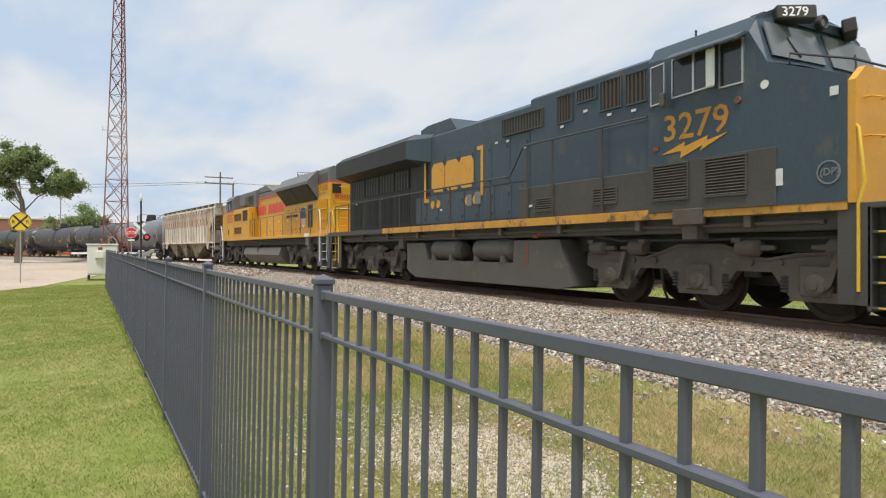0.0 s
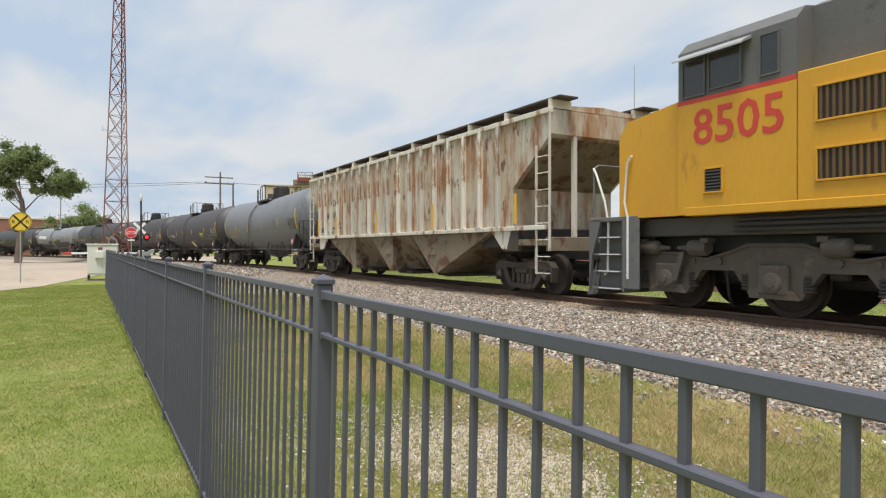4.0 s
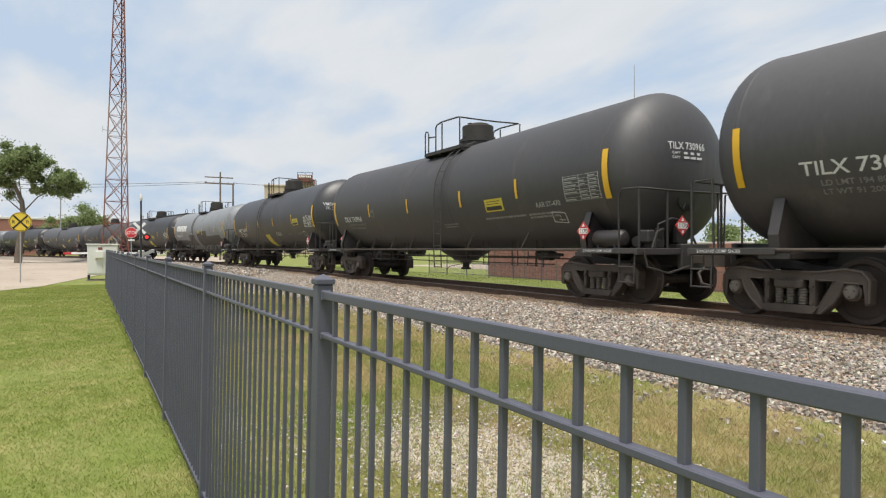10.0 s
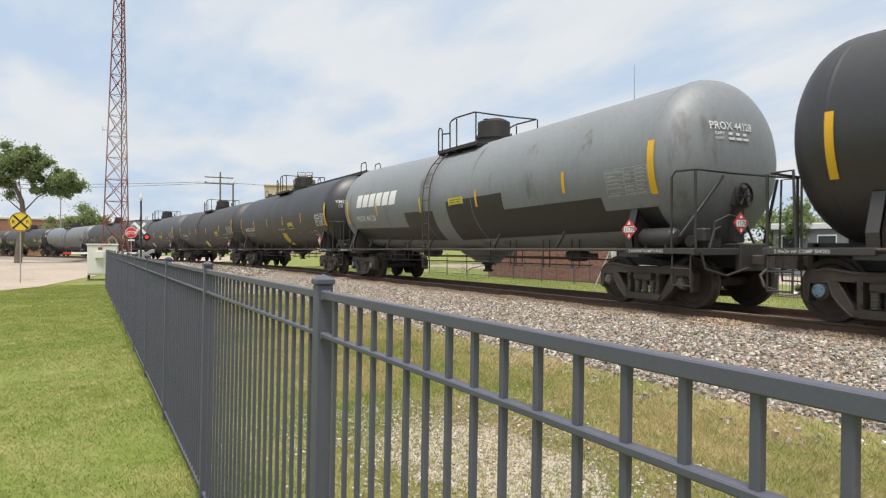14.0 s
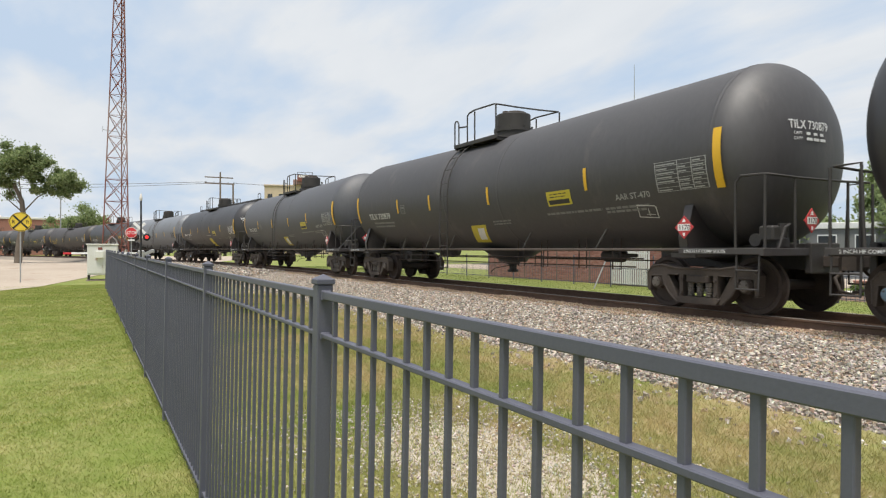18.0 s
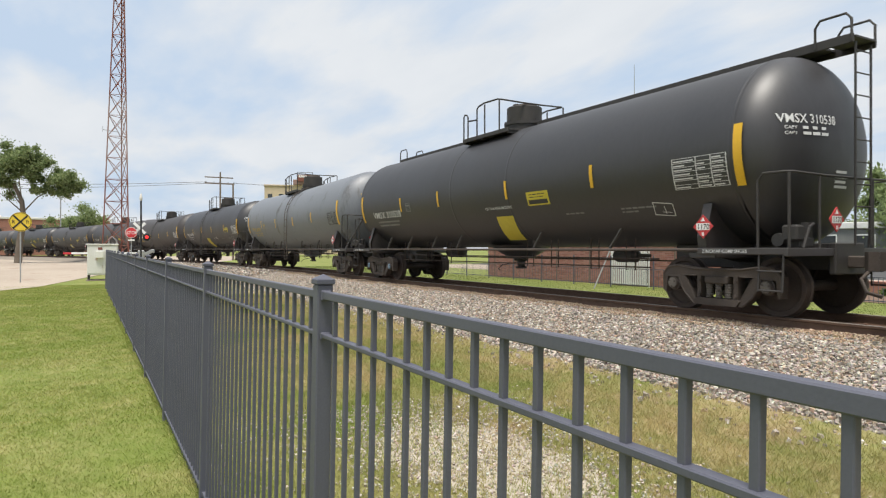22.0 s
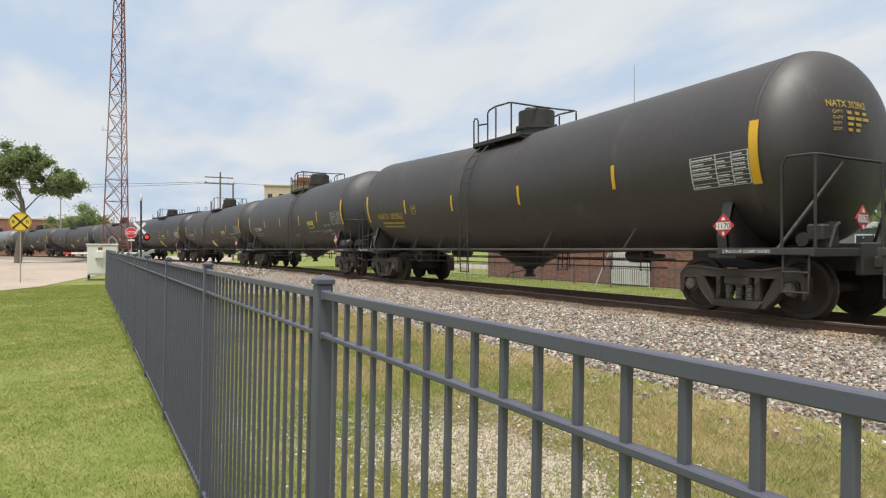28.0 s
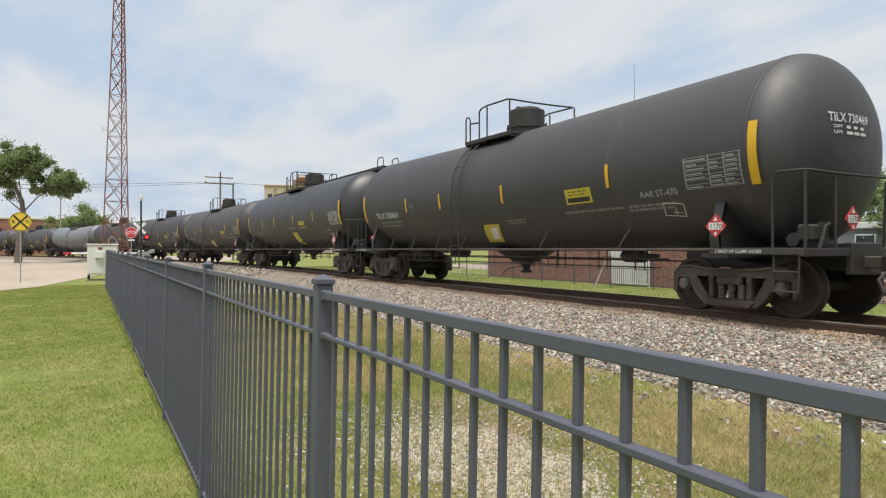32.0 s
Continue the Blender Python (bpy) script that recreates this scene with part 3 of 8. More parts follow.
TAN = mat("tan_masonry", (0.45, 0.36, 0.25), (0.56, 0.46, 0.34), rough=0.9, scale=0.6, fine=6, bump=0.1)
PALE = mat("pale_roof", (0.60, 0.57, 0.52), (0.72, 0.69, 0.64), rough=0.85, scale=0.6, fine=8, bump=0.1)
ASPHALT = mat("asphalt", (0.045, 0.045, 0.046), (0.075, 0.074, 0.073), rough=0.9, scale=1, fine=30, bump=0.3)
WPANEL = mat("white_panel", (0.62, 0.62, 0.60), (0.74, 0.74, 0.72), rough=0.6, scale=3, fine=30, bump=0.05)
MULCH = mat("mulch", (0.10, 0.06, 0.04), (0.19, 0.12, 0.08), rough=0.95, scale=6, fine=50, bump=0.6)
DARKGLASS = mat("window_glass", (0.03, 0.035, 0.04), (0.05, 0.055, 0.06), rough=0.08, scale=2, fine=20, bump=0, spec=0.7)
LITLAMP = mat("lit_red_lens", (0.60, 0.02, 0.02), (0.65, 0.03, 0.025), rough=0.2, scale=4, fine=40, bump=0)
LITLAMP.node_tree.nodes["Principled BSDF"].inputs["Emission Color"].default_value = (1.0, 0.03, 0.03, 1)
LITLAMP.node_tree.nodes["Principled BSDF"].inputs["Emission Strength"].default_value = 1.4
REDLAMP = mat("red_lens", (0.10, 0.02, 0.02), (0.15, 0.03, 0.025), rough=0.2, scale=4, fine=40, bump=0)
CARW, CARD, CARR = (mat("car_white", (0.46, 0.46, 0.47), (0.54, 0.54, 0.55), rough=0.25, scale=1, fine=9, bump=0, coat=0.5),
                    mat("car_dark", (0.03, 0.035, 0.045), (0.05, 0.055, 0.065), rough=0.25, scale=1, fine=9, bump=0, coat=0.5),
                    mat("car_silver", (0.32, 0.33, 0.34), (0.4, 0.41, 0.42), rough=0.3, metal=0.5, scale=1, fine=9, bump=0, coat=0.5))


def facing(x, y, z=0.0):
    """A pose at a place, its -y side turned to the lawn by the fence."""
    a = math.atan2(EYE.y - y, EYE.x - x)
    return pose(x, y, z, 0, 0, math.degrees(a) + 90)


# ---- leaves ----
def leaf_cloud(name, blobs, n, size, seed, material):
    """Leaves scattered through a number of uneven clumps."""
    rng = np.random.default_rng(seed)
    blobs = np.array(blobs, float)
    wt = blobs[:, 3] ** 2
    k = rng.choice(len(blobs), n, p=wt / wt.sum())
    d = rng.normal(0, 1, (n, 3))
    d /= np.linalg.norm(d, axis=1, keepdims=True)
    r = blobs[k, 3] * np.abs(rng.normal(0, 0.62, n))
    c = blobs[k, :3] + d * r[:, None] * np.array([1, 1, 0.8])
    a, b = rng.normal(0, 1, (n, 3)), rng.normal(0, 1, (n, 3))
    a /= np.linalg.norm(a, axis=1, keepdims=True)
    b -= (a * b).sum(1, keepdims=True) * a
    b /= np.linalg.norm(b, axis=1, keepdims=True)
    s = size * rng.uniform(0.6, 1.3, n)[:, None]
    v = np.stack([c - a * s, c + b * s * 0.5, c + a * s, c - b * s * 0.5], 1).reshape(-1, 3)
    me = bpy.data.meshes.new(name)
    me.from_pydata(v.tolist(), [], (4 * np.arange(n)[:, None] + np.arange(4)).tolist())
    me.materials.append(material)
    return me


def tree(at, label, trunk, limbs, blobs, n, size, seed, r0):
    t = thing("tree", label, "tree", at=at)
    g = G().tube(trunk, [r0 * (1 - 0.55 * i / (len(trunk) - 1)) for i in range(len(trunk))], 10)
    for limb in limbs:
        g.tube(limb, [r0 * 0.20 * (1 - 0.8 * i / (len(limb) - 1)) for i in range(len(limb))], 7)
    part("trunk", g, BARK, t)
    crown = new("crown", leaf_cloud("crown", blobs, n, size, seed, LEAF))
    crown.parent = t
    return t


def clumps(seed, centre, spread, n, r0, r1):
    rnd_ = random.Random(seed)
    return [(centre[0] + rnd_.gauss(0, spread[0]), centre[1] + rnd_.gauss(0, spread[1]), centre[2] + rnd_.gauss(0, spread[2]), rnd_.uniform(r0, r1)) for _ in range(n)]


tree((-89.5, -17.0, 0), "old tree with two separate leafy crowns on a bare trunk",
     [(0, 0, -0.1), (0.1, 0.2, 2.5), (0.2, 0.6, 5.0), (0, 0.4, 7.2), (0.1, -0.4, 9.2)],
     [[(0.1, 0.6, 6.0), (0, 2.0, 7.8), (0.2, 3.4, 8.5), (0, 4.6, 9.2)], [(0, 0.6, 6.4), (0, -0.8, 8.4), (0.2, -1.6, 10)], [(0, 0.4, 7), (0.3, 0.2, 9.2), (0, 0.0, 10.6)], [(0, 0.6, 5.8), (0, -1.0, 7.4), (0.2, -2.4, 8.6)]],
     clumps(1, (0, 0.5, 11.7), (1.1, 1.25, 0.75), 56, 0.4, 0.9) + clumps(2, (0, 4.7, 9.5), (0.8, 0.75, 0.6), 44, 0.4, 0.8) + clumps(3, (0, -1.7, 10.2), (0.9, 0.8, 1.0), 34, 0.35, 0.8) + clumps(4, (0, 2.6, 8.9), (0.6, 0.6, 0.45), 14, 0.3, 0.55) + clumps(5, (0, 1.4, 10.2), (0.6, 0.7, 0.5), 14, 0.3, 0.6),
     64000, 0.14, 5, 0.42)
tree((-172, -10.8, 0), "round green tree behind the train", [(0, 0, 0), (0, 0, 3), (0, 0.2, 6)], [[(0, 0, 3), (0, 2, 6)], [(0, 0, 3), (0, -2, 5.5)]],
     clumps(6, (0, 0, 7.0), (2.0, 2.2, 1.5), 46, 1.0, 1.9), 20000, 0.28, 7, 0.3)
tree((-180, -17.5, 0), "low green tree beside a brick building", [(0, 0, 0), (0, 0, 2), (0, 0.2, 4)], [[(0, 0, 2), (0, 1.5, 4.5)]],
     clumps(8, (0, 0, 4.6), (1.7, 2.8, 1.0), 30, 1.1, 1.9), 14000, 0.28, 9, 0.25)
for i, (x, y, h) in enumerate(((-37.4, 46.4, 5.6), (-33.0, 54.0, 8.2), (-29.5, 50.0, 7.6), (-44.3, 64.8, 6.0), (-31.0, 62.0, 9.0), (-52.0, 58.0, 5.5))):
    tree((x, y, 0), "leafy green street tree behind the car park", [(0, 0, 0), (0, 0, h * 0.35), (0.2, 0.1, h * 0.6)], [[(0, 0, h * 0.35), (1.2, 0.4, h * 0.6)], [(0, 0, h * 0.35), (-1.2, -0.4, h * 0.6)]],
         clumps(20 + i, (0, 0, h * 0.56), (1.5, 1.5, h * 0.17), 22, 0.8, 1.5), 11000, 0.2, 30 + i, 0.22)

# ---- radio mast ----
def lattice_tower():
    base, height, top = 2.15, 31.0, 0.33
    to = thing("lattice_tower", "tall red and white painted steel lattice radio tower", "radio tower", at=pose(-61.7, -7.75, 0, -0.5, 0, 14))
    n = 19
    zs = [height * (1 - (1 - i / n) ** 1.18) for i in range(n + 1)]

    def corner(k, z):
        r = (base + (top - base) * z / height) / math.sqrt(3)
        w = 2 * math.pi * k / 3 + 0.5
        return (r * math.cos(w), r * math.sin(w), z)
    for i in range(n):
        z0, z1 = zs[i], zs[i + 1]
        paint = TOWER_WHITE if (i // 4) % 3 == 1 else TOWER_RED
        for k in range(3):
            part("leg", G().tube([corner(k, z0), corner(k, z1)], 0.052, 6), paint, to)
            part("girt", G().tube([corner(k, z1), corner((k + 1) % 3, z1)], 0.026, 5), paint, to)
            part("brace", G().tube([corner(k, z0), corner((k + 1) % 3, z1)], 0.03, 5), paint, to)
            part("brace", G().tube([corner((k + 1) % 3, z0), corner(k, z1)], 0.03, 5), paint, to)
    part("side_antenna", G().tube([(0, 0, 11.6), (-0.2, -1.2, 11.7)], 0.03, 5).tube([(-0.2, -1.2, 11.5), (-0.2, -1.2, 12.0)], 0.02, 5), GALV, to)
    part("cable_loop", G().tube([(0.3, 0.1, 0.5), (0.3, -0.2, 2.4), (0.1, -0.5, 2.7), (0, -0.7, 2.4), (0, -0.7, 1.2)], 0.07, 7), GALV, to)
    return to


lattice_tower()

# ---- crossing: cabinet, signs, signal and gate ----
cb = thing("signal_cabinet", "chalky white metal relay cabinet with rust stains on legs", "cabinet", at=facing(-38.6, -9.05))
part("body", G().box(-1.0, 0.42, -0.5, 0.5, 0.30, 1.86, 0.02), CABINET, cb)
part("lid", G().box(-1.05, 0.47, -0.56, 0.56, 1.86, 1.92, 0.015), CABINET, cb)
part("plinth", G().box(-1.05, 0.5, -0.55, 0.55, -0.06, 0.05, 0.02), WOOD, cb)
for x in (-0.64, 0.06):
    part("door", lambda: G().box(-0.33, 0.33, -0.525, -0.502, 0.38, 1.80, 0.008), CABINET, cb, at=(x, 0, 0), key="cabdoor")
part("meter_box", G().box(-0.62, -0.22, -0.68, -0.528, 1.18, 1.55, 0.02), CABINET, cb)
part("rust_plate", G().box(-0.5, -0.3, -0.54, -0.528, 1.60, 1.74), TOWER_RED, cb)
for x in (-0.93, 0.35):
    part("leg", lambda: G().box(-0.05, 0.05, -0.45, 0.45, 0, 0.30, 0.01), BLACKP, cb, at=(x, 0, 0), key="cableg")
part("pipe", G().tube([(0.3, -0.45, 0.0), (0.3, -0.45, 0.32)], 0.05, 8).tube([(0.1, -0.6, 0.04), (0.6, -0.6, 0.12)], 0.05, 8), TOWER_RED, cb)

wsn = thing("warning_sign", "round yellow railroad warning sign on a steel post", "road sign", at=facing(-37.5, -12.9))
part("post", G().box(-0.03, 0.03, 0.0, 0.05, 0, 3.3, 0.006), GALV, wsn)
disc = part("disc", G().lathe([(-0.012, 0.0), (-0.012, 0.47), (0.0, 0.47), (0.0, 0.0)], "y", (0, -0.004, 2.97), 32), SIGNY, wsn)
part("border", G().lathe([(-0.02, 0.425), (-0.02, 0.45), (-0.017, 0.45), (-0.017, 0.425)], "y", (0, 0, 2.97), 32, caps=False), BLACKP, disc)
for s in (-1, 1):
    part("cross_bar", G().prism([(-0.34 * s, -0.30), (-0.27 * s, -0.34), (0.34 * s, 0.30), (0.27 * s, 0.34)], "y", -0.024, -0.018), BLACKP, disc, at=(0, 0, 2.97))
    part("letter", word(G(), "R", 0.17, flat(s * 0.29 - 0.065, -0.022, 2.89)), BLACKP, disc)

stp = thing("stop_sign", "red octagonal stop sign on a steel post", "road sign", at=facing(-47.2, -7.5))
part("post", G().box(-0.03, 0.03, 0.0, 0.05, 0, 3.1, 0.006), GALV, stp)
oct_ = [(0.37 * math.cos(math.pi / 8 + k * math.pi / 4), 2.73 + 0.37 * math.sin(math.pi / 8 + k * math.pi / 4)) for k in range(8)]
ot = part("octagon", G().prism(oct_, "y", -0.012, 0.0), SIGNW, stp)
part("face", G().prism([(x * 0.93, 2.73 + (z - 2.73) * 0.93) for x, z in oct_], "y", -0.018, -0.0125), SIGNR, ot)
part("word", word(G(), "STOP", 0.22, flat(-0.29, -0.021, 2.62), 0.9), SIGNW, ot)
part("plate", G().box(-0.2, 0.2, -0.01, 0.0, 2.18, 2.28, 0.004), SIGNW, stp)

sg = thing("crossing_signal", "railroad crossing signal with white crossbuck, lamps and gate", "crossing signal", at=facing(-50.3, -6.7))
part("mast", G().tube([(0, 0, 0), (0, 0, 4.8)], 0.06, 10).lathe([(0, 0.2), (0.3, 0.2), (0.35, 0.08)], "z", (0, 0, 0), 12), GALV, sg)
for s in (-1, 1):
    part("crossbuck_blade", lambda: G().box(-0.52, 0.52, -0.02, 0.02, -0.09, 0.09, 0.004), SIGNW, sg, at=Matrix.Translation((-0.1, -0.08 - 0.03 * s, 3.12)) @ pose(0, 0, 0, 0, 45 * s, 0), key="blade")
    lamp = part("lamp_hood", lambda: G().lathe([(-0.02, 0.25), (-0.03, 0.25), (-0.03, 0.0)], "y", (0, 0, 0), 20).lathe([(-0.30, 0.12), (-0.04, 0.13), (-0.04, 0.0)], "y", (0, 0, 0.02), 16), BLACKP, sg, at=(s * 0.36, -0.1, 2.47), key="lhood")
    part("lens", lambda: G().lathe([(-0.31, 0.0), (-0.31, 0.11), (-0.30, 0.11), (-0.30, 0.0)], "y", (0, 0, 0.02), 16), LITLAMP if s > 0 else REDLAMP, lamp, key="lens")
part("lamp_arm", G().tube([(-0.45, -0.05, 2.47), (0.45, -0.05, 2.47)], 0.03, 8), GALV, sg)
part("gate_mechanism", G().box(-0.22, 0.22, -0.3, 0.2, 0.95, 1.55, 0.04), GALV, sg)
part("counterweight", G().prism([(0.2, 1.15), (0.75, 1.4), (0.82, 1.55), (0.6, 1.6), (0.2, 1.4)], "y", -0.34, -0.26).box(0.62, 0.86, -0.4, -0.2, 1.38, 1.62, 0.02), GALV, sg)
for i in range(9):
    part("gate_band", lambda: G().box(-0.5, -0.01, -0.02, 0.02, -0.06, 0.06, 0.006), SIGNR if i in (3, 8) else SIGNW, sg, at=(-0.25 - 0.5 * i, -0.30, 1.36), key="gband")
blk = thing("lamp_post", "slim black street lamp post with a pale globe", "post", at=(-46.0, -7.0, 0))
part("pole", G().tube([(0, 0, 0), (0, 0, 4.75)], 0.055, 10), BLACKP, blk)
part("lamp_globe", G().lathe([(4.75, 0.05), (4.80, 0.085), (4.95, 0.095), (5.15, 0.05), (5.3, 0.0)], "z", (0, 0, 0), 12), PALE, blk)

# ---- poles and wires ----
hp = thing("utility_pole", "weathered twin-pole wooden power structure with crossarms", "utility pole", at=(-98.6, 7.9, 0))
part("pole", G().tube([(-0.3, -0.75, 0), (-0.3, -0.75, 12.9)], [0.17, 0.11], 8), WOOD, hp)
part("pole", G().tube([(0.3, 0.95, 0), (0.3, 0.95, 11.2)], [0.17, 0.12], 8), WOOD, hp)
part("crossarm", G().box(-0.55, -0.42, -2.9, 1.3, 11.15, 11.35, 0.01), WOOD, hp)
part("crossarm", G().box(-0.55, -0.42, -2.9, 1.1, 12.05, 12.2, 0.01), WOOD, hp)
for y in (-2.7, -1.6, 0.4, 1.2):
    part("insulator", lambda: G().lathe([(0, 0.05), (0.08, 0.07), (0.16, 0.05), (0.2, 0.0)], "z", (0, 0, 0), 8), GALV, hp, at=(-0.48, y, 11.35), key="insul")
lp = thing("street_lamp", "slim grey street light pole", "street lamp", at=(-116.2, -13.5, 0))
part("pole", G().tube([(0, 0, 0), (0, 0, 9.6), (0, -0.4, 10.0), (0, -1.1, 10.1)], 0.09, 8), GALV, lp)
part("luminaire", G().box(-0.15, 0.15, -1.6, -1.0, 10.03, 10.16, 0.03), GALV, lp)


def wire(a, b, sag):
    pts = []
    for i in range(17):
        k = i / 16
        p = Vector(a).lerp(Vector(b), k)
        pts.append((p.x, p.y, p.z - sag * 4 * k * (1 - k)))
    return single("power_line", G().tube(pts, 0.028, 4), BLACKP, "thin dark overhead power line", "power line", "power lines")


wire((-99, 5.2, 11.4), (-112, -45, 10.6), 0.6)
wire((-99, 6.3, 11.3), (-112, -45, 9.6), 0.6)
wire((-99, 9.0, 11.4), (-78, 60, 12.0), 1.0)
ms = thing("radio_mast", "very thin pale radio mast in the distance", "radio mast", at=(-88, 78.8, 0))
part("pole", G().tube([(0, 0, 0), (0, 0, 22), (0, 0, 35.8)], [0.16, 0.12, 0.04], 6), GALV, ms)

# ---- far buildings ----
def far_building(name, at, w, d, h, wall, roof, rows, cols, label):
    b = thing(name, label, "building", at=at)
    part("wall", G().box(-w / 2, w / 2, 0, d, -0.05, h, 0.03), wall, b)
    part("parapet", G().box(-w / 2 - 0.2, w / 2 + 0.2, -0.2, d + 0.2, h, h + 0.55, 0.05), roof, b)
    for i in range(rows):
        for j in range(cols):
            win = part("window", lambda: G().box(-0.75, 0.75, -0.06, 0.02, 0, 1.7, 0.02), roof, b, at=(-w / 2 + w * (j + 0.5) / cols, 0, 1.2 + (h - 1.2) / rows * i), key="farwin")
            part("pane", lambda: G().box(-0.66, 0.66, -0.08, -0.062, 0.1, 1.6), DARKGLASS, win, key="farpane")
    return b


far_building("brick_building", facing(-206, -24), 40, 14, 9.6, BRICK, PALE, 1, 9, "long low brick building with a pale roof edge")
far_building("office_building", facing(-188, 46.2), 22, 16, 20.0, TAN, TAN, 5, 7, "tan masonry office block with a roof sign")
rs = thing("roof_sign", "red billboard with white marks on a roof frame", "sign", at=facing(-186.3, 46.3, 20.55))
part("board", G().box(-2.2, 2.2, 0, 0.2, 0.9, 2.9, 0.03), TOWER_RED, rs)
for i in range(7):
    part("bar", lambda: G().box(0, 0.38, -0.03, -0.005, 2.1, 2.7), SIGNW, rs, at=(-1.8 + 0.52 * i, 0, 0), key="rsbar")
for x in (-2.1, 0, 2.1):
    part("strut", lambda: G().tube([(0, 0.1, 0), (0, 0.1, 3.6)], 0.08, 6), BLACKP, rs, at=(x, 0, 0), key="rsstrut")
part("frame_bar", G().tube([(-2.2, 0.1, 3.6), (2.2, 0.1, 3.6)], 0.08, 6), BLACKP, rs)
part("plinth", G().box(-3.4, 3.0, 0.6, 2.4, 0, 1.5, 0.03), TOWER_WHITE, rs)
for x, y, h, r in ((-228, -36.6, 17.5, 1.3), (-228, -33.8, 15.5, 1.3), (-226, -32.0, 11.5, 0.9)):
    si = thing("silo", "white round storage silo with a domed top", "silo", "silos", at=(x, y, 0))
    part("shell", G().lathe([(0, r), (h - 0.8, r), (h - 0.4, r * 0.8), (h, r * 0.3), (h + 0.05, 0)], "z", (0, 0, 0), 20), PALE, si)
    part("band", G().lathe([(h * 0.55, r + 0.03), (h * 0.7, r + 0.03)], "z", (0, 0, 0), 20), WOOD, si)
wl = thing("depot_shed", "low pale shed beyond the bend", "shed", at=facing(-190, 3))
part("wall", G().box(-6, 6, 0, 6, -0.05, 4.2, 0.03), PALE, wl)
part("roof", G().prism([(-0.3, 4.2), (3, 5.0), (6.3, 4.2)], "x", -6.2, 6.2), GALV, wl)

# ---- behind the track: brick building, picket fence, beds and car park ----
WALL_Y, WALL_X0, WALL_X1, WALL_H = 11.3, -33.2, -15.75, 1.86
bb = thing("brick_wall", "long red brick garden wall with a pale coping", "wall")
part("wall", G().box(WALL_X0, WALL_X1, WALL_Y, WALL_Y + 0.35, -0.05, WALL_H, 0.01), MORTAR, bb)
part("coping", G().box(WALL_X0 - 0.05, WALL_X1 + 0.2, WALL_Y - 0.06, WALL_Y + 0.41, WALL_H, WALL_H + 0.07, 0.01), PALE, bb)
g = G()
rw = random.Random(12)
for i in range(23):
    z = 0.02 + 0.078 * i
    x = WALL_X0 + (0.12 if i % 2 else 0.0)
    while x < WALL_X1 - 0.05:
        x2 = min(x + 0.225, WALL_X1)
        g.box(x, x2, WALL_Y - 0.012 - rw.uniform(0, 0.004), WALL_Y + 0.02, z, z + 0.066)
        x += 0.237
bricks_tone = island_tones("brick_tones", [(0.27, 0.12, 0.095), (0.35, 0.165, 0.13), (0.41, 0.215, 0.175), (0.31, 0.14, 0.115)], 0.9)
part("brickwork", g, bricks_tone, bb, "courses of red brick")["kind"] = "stuff"
for x in (-32.4, -29.4, -26.6, -24.1, -20.4, -18.9):
    part("pilaster", lambda: G().box(-0.035, 0.035, -0.03, 0, 0, WALL_H, 0.01), WOOD, bb, at=(x, WALL_Y - 0.016, 0), key="pil")
part("corner_pier", G().box(WALL_X1 - 1.25, WALL_X1 + 0.03, WALL_Y - 0.16, WALL_Y - 0.02, -0.02, WALL_H, 0.01), BRICK, bb)
part("corner_trim", G().box(WALL_X1 + 0.03, WALL_X1 + 0.16, WALL_Y - 0.18, WALL_Y + 0.1, -0.02, 1.1, 0.01), TAN, bb)
gt = thing("slatted_gate", "white slatted metal gate against the brick wall", "gate", at=(-22.3, WALL_Y - 0.30, 0))
part("gate_frame", G().box(-0.05, 2.25, -0.02, 0.03, 0.12, 0.18, 0.005).box(-0.05, 2.25, -0.02, 0.03, 1.42, 1.48, 0.005).box(-0.06, 0.0, -0.02, 0.03, 0.0, 1.55, 0.005).box(2.2, 2.26, -0.02, 0.03, 0.0, 1.55, 0.005), WPANEL, gt)
for i in range(17):
    part("slat", lambda: G().box(0, 0.10, -0.035, -0.02, 0.06, 1.55, 0.004), WPANEL, gt, at=(0.03 + 0.127 * i, 0, 0), key="gslat")

BF_Y = 9.95
bf = thing("picket_fence", "black metal picket fence along the far grass", "fence")
for i in range(17):
    x = -38.34 + 2.44 * i
    part("post", lambda: G().box(-0.025, 0.025, -0.025, 0.025, 0, 1.36, 0.005).lathe([(1.36, 0.035), (1.4, 0.0)], "z", (0, 0, 0), 4), FENCE, bf, at=(x, BF_Y, 0), key="bfpost")
    if i == 16:
        break
    for z in (0.14, 0.82):
        part("rail", lambda: G().box(0.03, 2.41, -0.012, 0.012, -0.014, 0.014, 0.003), FENCE, bf, at=(x, BF_Y, z), key="bfrail")
    for k in range(1, 19):
        part("picket", lambda: G().box(-0.006, 0.006, -0.006, 0.006, 0.06, 0.83), FENCE, bf, at=(x + 2.44 * k / 19, BF_Y, 0), key="bfpick")
strut = single("guy_strut", G().tube([(-20.4, 8.2, -0.02), (-20.15, 9.2, 2.2), (-19.8, 10.6, 5.6)], 0.03, 6), GALV, "leaning galvanised guy strut beside the fence", "guy strut")

